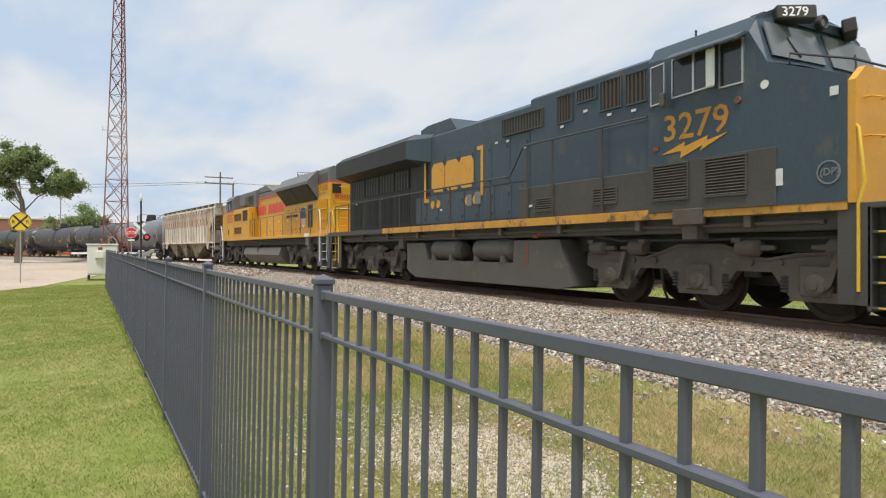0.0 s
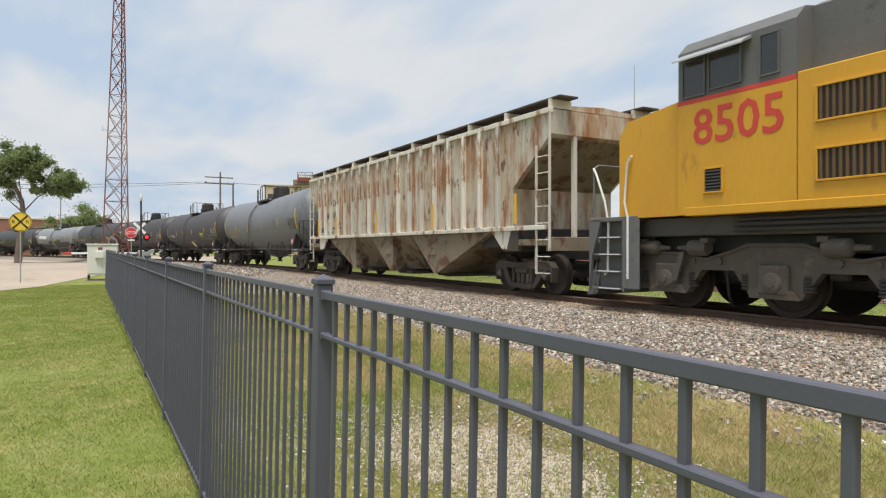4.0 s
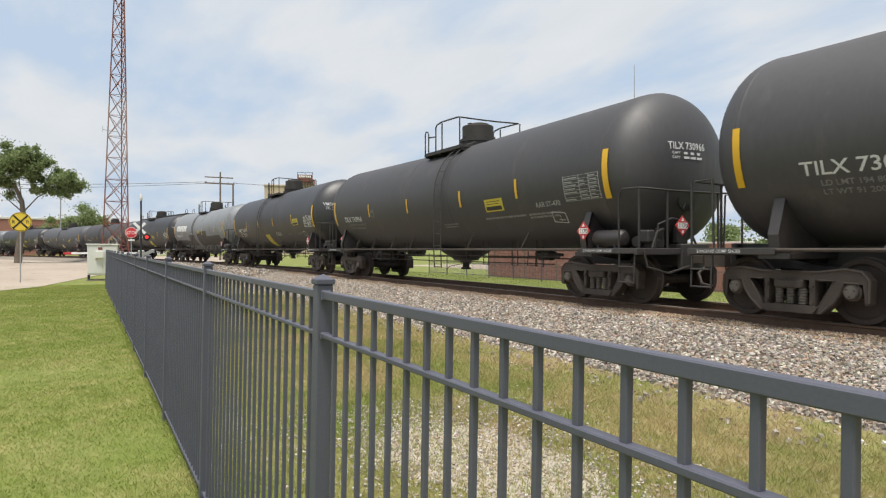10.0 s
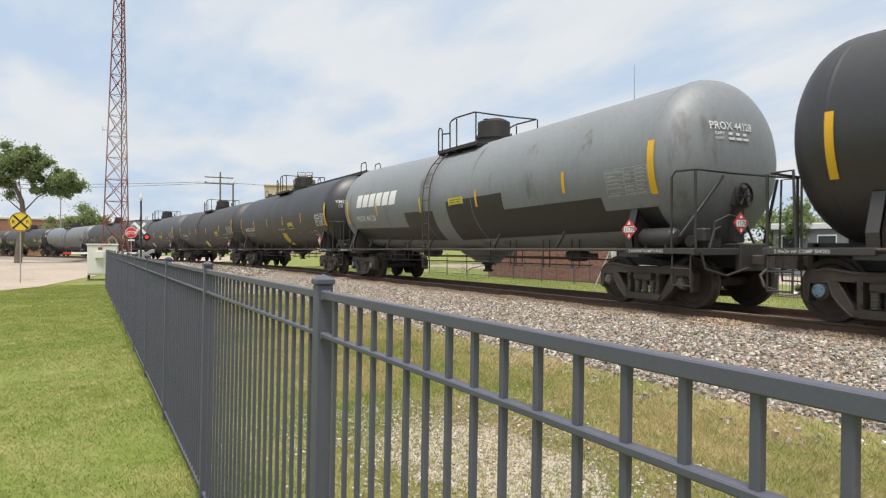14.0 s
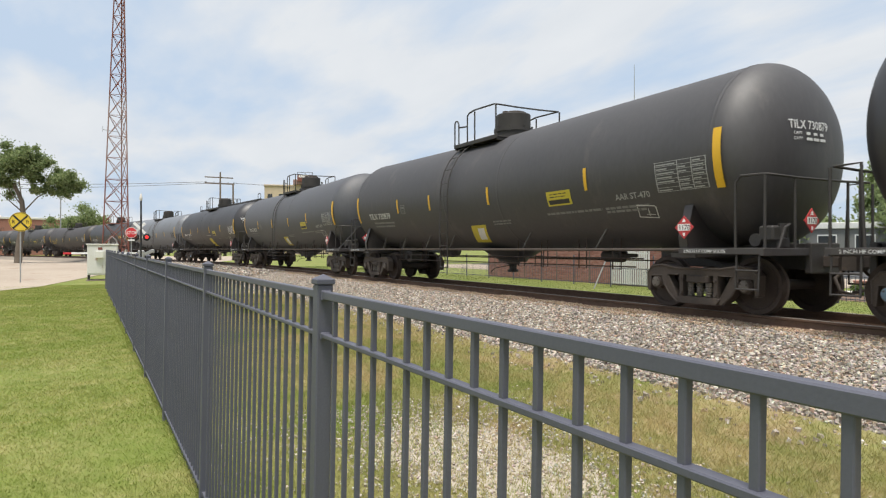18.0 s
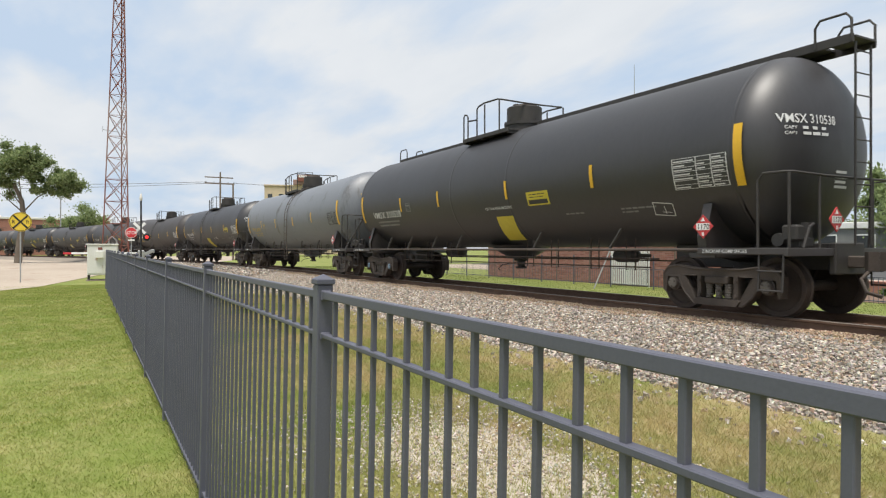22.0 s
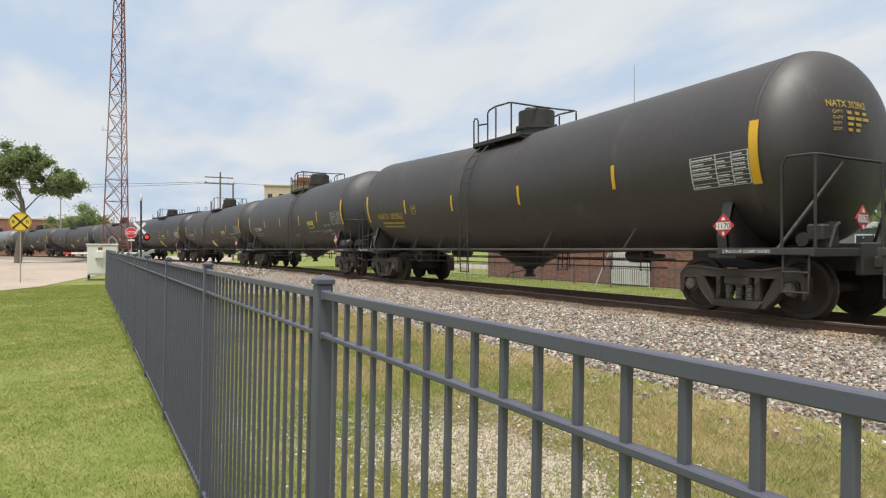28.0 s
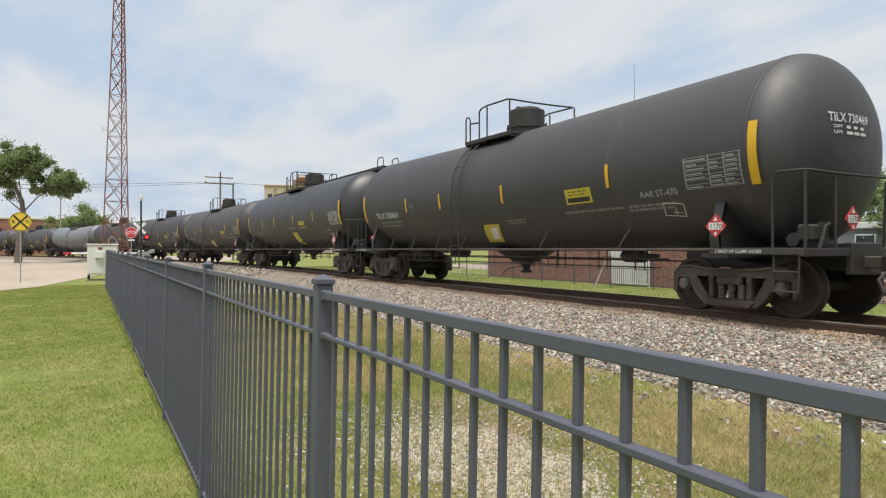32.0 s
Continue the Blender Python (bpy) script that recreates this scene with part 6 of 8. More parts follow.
def head_text(mark, ink):
    """Number and small print on the front head."""
    g = G()
    y0, z0 = (-1.18, 0.30) if mark[0] == "V" else (-0.64, 0.30) if mark[0] == "T" else (-0.82, 0.48)

    def put(a, b):
        y, z = y0 + a, z0 + b
        k = min(0.999, math.hypot(y, z) / TR)
        w = math.asin(min(1, k ** (1 / 0.86)))
        return (7.55 + 0.78 * math.cos(w) + 0.014, y, TZ + z)
    word(g, mark, 0.105 if ink is GOLD else 0.14, put, 0.90)
    for i in range(4 if ink is GOLD else 2):
        word(g, "CAPY" if i < 2 else "DOT", 0.05, lambda a, b: put(a + 0.08, b - 0.095 - 0.085 * i), 1.1)
        for j in range(2 if i > 1 else 3):
            x0 = 0.36 + j * 0.17
            w = 0.09 + 0.05 * ((i * 2 + j * 3) % 3) / 2
            v = [put(x0, -0.095 - 0.085 * i), put(x0 + w, -0.095 - 0.085 * i), put(x0 + w, -0.05 - 0.085 * i), put(x0, -0.05 - 0.085 * i)]
            g.add(v, [(0, 1, 2, 3)])
    if mark[0] == "V":
        for i in range(4):
            b = -0.72 - 0.075 * i
            v = [put(1.05, b), put(1.33 + 0.05 * (i % 2), b), put(1.33 + 0.05 * (i % 2), b + 0.04), put(1.05, b + 0.04)]
            g.add(v, [(0, 1, 2, 3)])
    return g


LIMITS = {"TILX 730356": ("LD LMT 194 800 LB 88300 KG", "LT WT 91 200 LB 41400 KG"), "TILX 730966": ("LD LMT 194 300 LB 88100 KG", "LT WT 91 700 LB 41600 KG"),
          "VMSX 300292": ("LD LMT 195300 LB 88600 KG", "LT WT 90700 LB 41150 KG"), "UTLX 206745": ("LD LMT 206000 LB 93 400 KG", "LT WT 80000 LB 36 300 KG"),
          "TILX 319232": ("LD LMT 206100 LB 93500 KG", "LT WT 79900 LB 36200 KG"), "VMSX 300708": ("LD LMT 195500 LB 88700 KG", "LT WT 90500 LB 41050 KG")}
CENTRES = [-74.95, -92.92, -110.90, -129.12, -147.21, -164.99, -182.76, -200.83, -219.0, -236.73, -254.82, -272.5, -290.26, -308.14]


def tank_at(i):
    return CENTRES[i] if i < len(CENTRES) else CENTRES[-1] - 17.85 * (i - len(CENTRES) + 1)


TILX = dict(sag=0.10, frame=1, sticker=1, plate=2, small_print=((1.0, -33, (0.75, 0.7), 0.04), (3.2, -31, (1.7,), 0.05), (5.0, -31, (1.1, 1.0), 0.05)), aar=1, dx=-0.6, lad=-0.35)
VM = dict(small_print=((3.4, -34, (0.55,), 0.035), (5.0, -33, (0.85, 0.4), 0.035)), frame=1, sticker=4, plate=1, vent=1, ink=INK, size=0.215, wide=1.24, dx=-0.48, bars=(-7.45, -4.3, -1.63, 1.35, 4.6, 7.66))
VMR = dict(VM, roofwalk=1, sticker=2, plate=3, cage=2, bars=(-7.45, -4.3, -1.86, 1.48, 4.42, 7.66))
TILX_TURNED = dict(TILX, plate=0, dx=0.05, lad=1.1, bars=(-7.5, -4.05, -1.0, 2.2, 4.74, 7.65))
NATX = dict(sag=0.20, cage=2, ink=GOLD, rail=1, dx=-0.33, lad=-0.3, bars=(-7.35, -4.36, -1.45, 1.62, 4.65, 7.55))
CARS = [(GREY, "NATX 302748", NATX, "pale grey"), (BLACK, "TILX 730356", dict(TILX, scrawl=((-3.75, -25, 8),)), "matt black"), (BLACK, "TILX 730966", dict(TILX_TURNED, longer=0.1, resv=1), "matt black"),
        (GLOSS, "VMSX 300292", dict(VM, longer=0.08), "clean glossy black"), (PALEG, "PROX 44128", dict(NATX, sag=0.13, cage=0, resv=1, ink=INK, sticker=3, patched=1, lad=-0.45, bars=(-7.35, -4.6, -1.35, 1.76, 5.18, 7.55)), "pale grey"), (GLOSS, "VMSX 310318", dict(VMR, bars=(-7.45, -4.25, -1.45, 1.48, 4.42, 7.66)), "glossy black"),
        (BLACK, "TILX 730879", dict(TILX, scrawl=((-3.3, -17, 3), (-1.2, -24, 2))), "matt black"), (CHARCOAL, "TILX 319232", dict(TILX, longer=0.1, rail=2, dx=-0.2, lad=-0.45, bars=(-7.5, -4.35, -1.45, 1.5, 4.3, 7.72)), "charcoal grey"),
        (GLOSS, "VMSX 310538", VMR, "glossy black"), (GREY, "UTLX 206745", dict(NATX, sag=0.10, longer=0.1, cage=1, dx=-0.62, lad=1.35, bars=(-7.35, -4.36, -1.5, 1.55, 4.3, 7.55)), "pale grey"), (GLOSS, "VMSX 300708", dict(VM, scrawl=((-6.0, -38, 5), (5.2, -27, 4))), "glossy black"),
        (BROWN, "NATX 302862", NATX, "sooty brown-black"), (BLACK, "TILX 730957", dict(TILX_TURNED, resv=1), "matt black"), (BLACK, "TILX 730469", TILX, "matt black"),
        (GLOSS, "", VMR, "glossy black"), (BLACK, "", TILX, "matt black"), (BLACK, "", TILX, "matt black"),
        (BLACK, "", TILX, "matt black"), (GREY, "", dict(NATX), "pale grey"), (BLACK, "", TILX, "matt black"),
        (BLACK, "", TILX, "matt black"), (BLACK, "", TILX, "matt black")]
for i, (paint, mark, opts, tone) in enumerate(CARS):
    tank_car(tank_at(i), paint, mark, opts, f"{tone} tank car with {'a walkway along its top' if opts.get('roofwalk') else 'a railed valve housing'}")
# ---- locomotives ----
NAVY = mat("dark_blue_paint", (0.030, 0.050, 0.068), (0.046, 0.070, 0.090), rough=0.48, scale=1.2, fine=20, bump=0.03, c3=(0.078, 0.078, 0.072), c3_at=0.57, stretch=(1, 1, 0.5))
SOOT = mat("sooty_blue_grey", (0.046, 0.042, 0.038), (0.078, 0.072, 0.064), rough=0.65, scale=1.5, fine=25, bump=0.08, c3=(0.065, 0.06, 0.052), c3_at=0.6)
SOOTK = mat("exhaust_black", (0.012, 0.012, 0.012), (0.024, 0.023, 0.022), rough=0.6, scale=1.5, fine=25, bump=0.08, c3=(0.034, 0.031, 0.028), c3_at=0.6)
NUMBER = mat("faded_orange_number", (0.42, 0.19, 0.025), (0.52, 0.25, 0.035), rough=0.6, scale=3, fine=40, bump=0.03, c3=(0.28, 0.14, 0.035), c3_at=0.6)
ORANGE = mat("orange_yellow_paint", (0.56, 0.26, 0.02), (0.66, 0.33, 0.035), rough=0.5, scale=2, fine=30, bump=0.03, c3=(0.36, 0.17, 0.03), c3_at=0.62)
STRIPE = mat("rust_stained_stripe", (0.42, 0.20, 0.03), (0.62, 0.31, 0.04), rough=0.6, scale=2.2, fine=24, bump=0.05, c3=(0.15, 0.075, 0.035), c3_at=0.55, stretch=(1, 1, 0.6))
ARMOUR = mat("armour_yellow_paint", (0.58, 0.288, 0.013), (0.67, 0.348, 0.022), rough=0.45, scale=1.2, fine=24, bump=0.03, c3=(0.38, 0.20, 0.03), c3_at=0.60, stretch=(1, 1, 0.3))
HGREY = mat("hood_grey_paint", (0.105, 0.104, 0.105), (0.148, 0.147, 0.147), rough=0.55, scale=1.2, fine=24, bump=0.03, c3=(0.08, 0.076, 0.072), c3_at=0.6)
SCARLET = mat("red_lettering", (0.55, 0.045, 0.03), (0.62, 0.06, 0.04), rough=0.5, scale=5, fine=40, bump=0)
UNDER = mat("underframe_dust", (0.064, 0.052, 0.042), (0.120, 0.100, 0.080), rough=0.85, scale=3, fine=40, bump=0.2, c3=(0.13, 0.115, 0.095), c3_at=0.6)
TANKG = mat("fuel_tank_grey", (0.075, 0.066, 0.056), (0.116, 0.104, 0.090), rough=0.7, scale=1.5, fine=30, bump=0.08, c3=(0.125, 0.112, 0.095), c3_at=0.6)
PALETANK = mat("dusty_fuel_tank", (0.115, 0.104, 0.090), (0.165, 0.15, 0.13), rough=0.6, scale=1.5, fine=30, bump=0.05, c3=(0.09, 0.08, 0.07), c3_at=0.6)
MESHB = mat("grimy_mesh", (0.10, 0.055, 0.022), (0.17, 0.095, 0.035), rough=0.8, scale=4, fine=60, bump=0.2)
# near-black colour standing in for the shade inside grilles, screens and niches
GRILLE_SHADE = mat("grille_shadow", (0.010, 0.010, 0.010), (0.02, 0.019, 0.018), rough=0.7, scale=6, fine=60, bump=0.2)
GLASS = mat("cab_glass", (0.020, 0.022, 0.024), (0.03, 0.033, 0.036), rough=0.12, scale=3, fine=20, bump=0, spec=0.7)
# base colour lifted above GLASS to imitate a pale grey-green reflection
SCREEN = mat("windscreen_glass", (0.07, 0.08, 0.08), (0.10, 0.11, 0.11), rough=0.15, scale=3, fine=20, bump=0, spec=1.0)
CHROME = mat("window_alloy", (0.50, 0.50, 0.50), (0.62, 0.62, 0.62), rough=0.4, metal=0.7, scale=5, fine=50, bump=0)
PIPEW = mat("white_handrail", (0.62, 0.62, 0.61), (0.74, 0.74, 0.73), rough=0.45, scale=5, fine=50, bump=0)
PIPEY = mat("yellow_handrail", (0.62, 0.40, 0.02), (0.72, 0.48, 0.04), rough=0.45, scale=5, fine=50, bump=0)
BLUE = mat("shield_blue", (0.02, 0.032, 0.10), (0.028, 0.045, 0.13), rough=0.5, scale=5, fine=40, bump=0)
LAMP = mat("headlight_glass", (0.7, 0.7, 0.68), (0.8, 0.8, 0.78), rough=0.15, scale=5, fine=40, bump=0)


def diesel_frame_mesh():
    """Three-axle truck frame: long beam dropping to a pedestal over each axle."""
    g = G()
    out = [(-2.75, 0.72), (-2.72, 0.96), (-2.30, 1.02), (-1.70, 0.98), (-1.20, 0.90), (-0.75, 1.02), (-0.45, 1.13), (0.45, 1.13), (0.75, 1.02), (1.20, 0.90), (1.70, 0.98), (2.30, 1.02), (2.72, 0.96), (2.75, 0.72),
           (2.46, 0.62), (2.40, 0.32), (1.60, 0.32), (1.44, 0.52), (1.30, 0.70), (0.70, 0.70), (0.56, 0.52), (0.42, 0.32), (-0.42, 0.32), (-0.56, 0.52), (-0.70, 0.70), (-1.30, 0.70), (-1.44, 0.52), (-1.60, 0.32), (-2.40, 0.32), (-2.46, 0.62)]
    g.prism(out, "y", 1.04, 1.20)
    for s in (-1, 1):
        g.tube([(s * 2.70, 1.20, 0.94), (s * 2.30, 1.20, 0.99), (s * 1.70, 1.20, 0.955), (s * 1.20, 1.20, 0.875), (s * 0.75, 1.20, 0.99), (s * 0.45, 1.20, 1.10), (0, 1.20, 1.10)], 0.03, 6)
        g.cyl((s * 0.95, 1.19, 0.84), (s * 0.95, 1.24, 0.84), 0.06, 12)
        g.cyl((s * 1.45, 1.19, 0.84), (s * 1.45, 1.24, 0.84), 0.045, 12)
    for x in (-2.0, 0, 2.0):
        g.box(x - 0.24, x + 0.24, 1.18, 1.28, 0.36, 0.80, 0.03)
        g.prism([(x - 0.40, 0.30), (x + 0.40, 0.30), (x + 0.30, 0.44), (x - 0.30, 0.44)], "y", 1.02, 1.26)
    return g


def journal_mesh():
    g = G().lathe([(1.0, 0.0), (1.0, 0.17), (1.27, 0.17), (1.30, 0.15), (1.315, 0.12), (1.315, 0.0)], "y", (0, 0, 0), 20)
    g.lathe([(1.315, 0.0), (1.315, 0.07), (1.335, 0.06), (1.335, 0.0)], "y", (0, 0, 0), 12)
    return g


def big_spring_mesh():
    prof = [(0.40, 0.0)]
    for i in range(5):
        z = 0.41 + 0.05 * i
        prof += [(z, 0.07), (z + 0.012, 0.092), (z + 0.032, 0.092), (z + 0.044, 0.07)]
    return G().lathe(prof + [(0.66, 0.0)], "z", (0, 1.14, 0), 12)


def brake_cylinder_mesh():
    g = G().lathe([(0.0, 0.0), (0.0, 0.11), (0.04, 0.13), (0.34, 0.13), (0.38, 0.10), (0.40, 0.05), (0.62, 0.035), (0.62, 0.0)], "x", (0, 0, 0), 16)
    g.box(-0.06, 0.10, -0.1, 0.1, 0.08, 0.16, 0.01)
    return g


def lever_mesh():
    return G().prism([(-0.05, 0.0), (0.05, 0.0), (0.20, -0.42), (0.28, -0.50), (0.20, -0.56), (0.10, -0.46)], "y", -0.03, 0.03).cyl((0.22, -0.06, -0.5), (0.22, 0.06, -0.5), 0.05, 8)


def sand_pipe_mesh():
    return G().tube([(0, 1.1, 0.95), (0.12, 1.12, 0.62), (0.22, 0.95, 0.30), (0.26, 0.80, 0.10)], 0.025, 6)


def chain_mesh():
    pts = [(0.7 * i / 10, 0, -0.22 * math.sin(math.pi * i / 10)) for i in range(11)]
    return G().tube(pts, 0.018, 6)


def diesel_truck(parent, x, paint):
    tr = part("truck", lambda: G().box(-2.5, 2.5, -0.55, 0.55, 0.45, 0.95, 0.05).box(-1.0, -0.7, -1.05, 1.05, 0.6, 0.95, 0.03).box(0.7, 1.0, -1.05, 1.05, 0.6, 0.95, 0.03),
              DARK, parent, "six-wheel power truck", at=(x, 0, 0), key="ptruck")
    for s in (0, 180):
        m = pose(0, 0, 0, 0, 0, s)
        part("side_frame", diesel_frame_mesh, paint, tr, at=m, key="pframe")
        for ax in (-2.0, 0.0, 2.0):
            part("journal", journal_mesh, paint, tr, at=m @ Matrix.Translation((ax, 0, 0.533)), key="journal")
            for k in (-0.5, 0.5):
                part("spring", big_spring_mesh, DARK, tr, at=m @ Matrix.Translation((ax + k, 0, 0)), key="bspring")
        for bx, f in ((-2.55, 0), (2.55, 180), (-0.75, 180), (1.15, 0)):
            part("brake_cylinder", brake_cylinder_mesh, paint, tr, at=m @ pose(bx, 1.22, 1.06, 0, 0, f), key="bcyl")
        part("brake_lever", lever_mesh, paint, tr, at=m @ Matrix.Translation((-2.35, 1.30, 1.0)), key="lever")
        part("brake_lever", lever_mesh, paint, tr, at=m @ Matrix.Translation((1.6, 1.30, 1.0)), key="lever")
        for px in (-2.55, 0.75):
            part("sand_pipe", sand_pipe_mesh, DARK, tr, at=m @ Matrix.Translation((px, 0, 0)), key="spipe")
    for ax in (-2.0, 0.0, 2.0):
        w = part("wheelset", lambda: wheelset_mesh(0.533), WHEEL, tr, "steel axle with two wheels", at=(ax, 0, 0.533), key="pwheel")
        WHEELS.append((w, ax, 0.533))
    return tr


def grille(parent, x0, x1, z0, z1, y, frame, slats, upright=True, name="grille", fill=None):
    """Near-black panel painted as the shade of an opening, with a frame and a row of slats."""
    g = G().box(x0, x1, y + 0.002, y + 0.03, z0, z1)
    gr = part(name, g, GRILLE_SHADE, parent)
    f = G()
    for a, b, c, d in ((x0 - 0.03, x1 + 0.03, z1, z1 + 0.03), (x0 - 0.03, x1 + 0.03, z0 - 0.03, z0), (x0 - 0.03, x0, z0, z1), (x1, x1 + 0.03, z0, z1)):
        f.box(a, b, y - 0.02, y + 0.03, c, d, 0.004)
    part("grille_frame", f, frame, gr)
    n = slats
    for i in range(n):
        if upright:
            w = (x1 - x0) / n
            part("slat", lambda: G().box(-w * 0.22, w * 0.22, -0.012, 0.02, z0, z1, 0.003), fill or SOOT, gr, at=(x0 + w * (i + 0.5), y, 0), key=("slat", round(w, 4), z0, z1))
        else:
            h = (z1 - z0) / n
            part("slat", lambda: G().prism([(-0.02, -h * 0.4), (0.012, h * 0.1), (0.012, h * 0.3), (-0.02, -h * 0.2)], "x", x0, x1), fill or SOOT, gr, at=(0, y, z0 + h * (i + 0.5)), key=("lslat", round(h, 4), x0, x1))
    return gr


def window(parent, quad, y, frame, name="cab_window"):
    """A pane in an alloy frame on the cab's side: quad of (x, z)."""
    cx, cz = sum(p[0] for p in quad) / 4, sum(p[1] for p in quad) / 4
    inner = [(cx + (x - cx) * 0.91, cz + (z - cz) * 0.935) for x, z in quad]
    f = G()
    for i in range(4):
        j = (i + 1) % 4
        f.prism([quad[i], quad[j], inner[j], inner[i]], "y", y - 0.025, y + 0.01)
    fr = part(name, f, frame, parent)
    part("pane", G().prism(inner, "y", y - 0.008, y + 0.004), GLASS, fr)
    return fr


def hand_rail(parent, pts, posts, foot, paint, post_paint=None):
    part("handrail", G().tube(pts, 0.02, 7), paint, parent)
    for x, z1 in posts:
        part("stanchion", lambda: G().box(-0.022, 0.022, -0.012, 0.018, 0, z1 - foot, 0.004).box(-0.035, 0.035, -0.02, 0.02, -0.06, 0.02, 0.004), post_paint or paint, parent, at=(x, pts[0][1], foot), key=("stanch", round(z1 - foot, 3)))


def hood_doors(parent, x0, x1, n, z0, z1, y, paint, latch):
    """Access doors standing a little proud of the hood, each with two latches."""
    w = (x1 - x0) / n
    for i in range(n):
        d = part("hood_door", lambda: G().box(0.02, w - 0.02, -0.012, 0.01, z0, z1, 0.005), paint, parent, at=(x0 + i * w, y, 0), key=("hdoor", round(w, 3), z0, z1))
        for z in (z0 + 0.15, z1 - 0.22):
            part("latch", lambda: G().box(-0.025, 0.025, -0.03, -0.012, -0.04, 0.04, 0.006), latch, d, at=(w - 0.12, 0, z), key="latch")


def loco_ends(parent, xe, paint, tread, rail):
    """Platform, plough, steps, hoses and coupler at both ends."""
    for f in (1, -1):
        m = pose(0, 0, 0, 0, 0, 0 if f > 0 else 180)
        part("end_platform", lambda: G().box(xe - 1.25, xe, -1.5, 1.5, 1.56, 1.64, 0.01).box(xe - 0.08, xe + 0.02, -1.2, 1.2, 0.85, 1.58, 0.02), paint, parent, at=m, key=("eplat", xe, paint.name))
        part("snow_plough", lambda: G().prism([(-1.35, 0.20), (1.35, 0.20), (1.25, 0.78), (-1.25, 0.78)], "x", xe - 0.10, xe - 0.02).prism([(xe - 0.02, 0.16), (xe + 0.26, 0.13), (xe + 0.14, 0.5), (xe - 0.02, 0.8)], "y", -1.3, 1.3), UNDER if paint != HGREY else HGREY, parent, at=m, key=("plough", xe, paint.name))
        part("coupler", coupler_mesh, IRON, parent, at=m @ Matrix.Translation((xe + 0.05, 0, 0.0)), key="coupler")
        for y in (-0.95, -0.75, -0.6, 0.6, 0.8):
            part("hose", lambda: G().tube([(0, 0, 1.15), (0.15, 0.02, 0.95), (0.24, 0.04, 0.62), (0.30, 0.06, 0.36)], 0.028, 7), DARK, parent, at=m @ Matrix.Translation((xe, y, 0)), key="hose")
        for y in (-1.42, 1.42):
            part("corner_handrail", lambda: G().tube([(0, 0, 0.62), (-0.02, 0, 0.55), (-0.10, 0, 0.62), (-0.12, 0, 1.5), (-0.02, 0, 1.95), (0.22, 0, 2.5), (0.30, 0, 2.62)], 0.022, 7), rail, parent, at=m @ pose(xe - 0.35, y, 0), key=("crail", rail.name))
            part("corner_handrail", lambda: G().tube([(0, 0, 0.50), (0, 0, 1.62), (0.08, 0, 1.9), (0.0, 0, 2.6), (-0.1, 0, 2.72)], 0.022, 7), rail, parent, at=m @ pose(xe - 1.05, y * 1.06, 0), key=("crail2", rail.name))
        part("end_handrail", lambda: G().tube([(xe - 0.05, -1.40, 1.62), (xe - 0.05, -1.40, 2.6), (xe - 0.05, -1.3, 2.68), (xe - 0.05, 1.3, 2.68), (xe - 0.05, 1.40, 2.6), (xe - 0.05, 1.40, 1.62)], 0.022, 7), rail if paint != HGREY else HGREY, parent, at=m, key=("erail", xe, rail.name))
        for y in (-1.5, 1.08):
            g = G()
            s = part("steps", lambda: G().box(xe - 0.95, xe - 0.90, 0, 0.42, 0.25, 1.6, 0.01).box(xe - 1.32, xe - 0.90, 0.0, 0.03, 0.32, 1.58, 0.006).box(xe - 1.32, xe - 0.90, 0.39, 0.42, 0.32, 1.58, 0.006).box(xe - 0.90, xe - 0.12, 0.20, 0.22, 0.27, 1.56, 0.004).prism([(xe - 0.02, 0.25), (xe - 0.02, 1.6), (xe - 0.35, 1.6), (xe - 0.10, 0.9)], "y", 0.36, 0.42).prism([(xe - 0.02, 0.25), (xe - 0.02, 1.6), (xe - 0.35, 1.6), (xe - 0.10, 0.9)], "y", 0.0, 0.04),
                     paint, parent, at=m @ Matrix.Translation((0, y, 0)), key=("steps", xe, paint.name))
            for z in (0.30, 0.62, 0.94, 1.26):
                td = part("step_tread", lambda: G().box(xe - 0.9, xe - 0.1, 0.02, 0.40, -0.02, 0.015, 0.004), paint, s, at=(0, 0, z), key=("tread", xe, paint.name))
                part("step_edge", lambda: G().box(xe - 0.82, xe - 0.28, 0.008, 0.019, -0.006, 0.013).box(xe - 0.82, xe - 0.28, 0.401, 0.412, -0.006, 0.013), tread, td, key=("tedge", xe, tread.name))


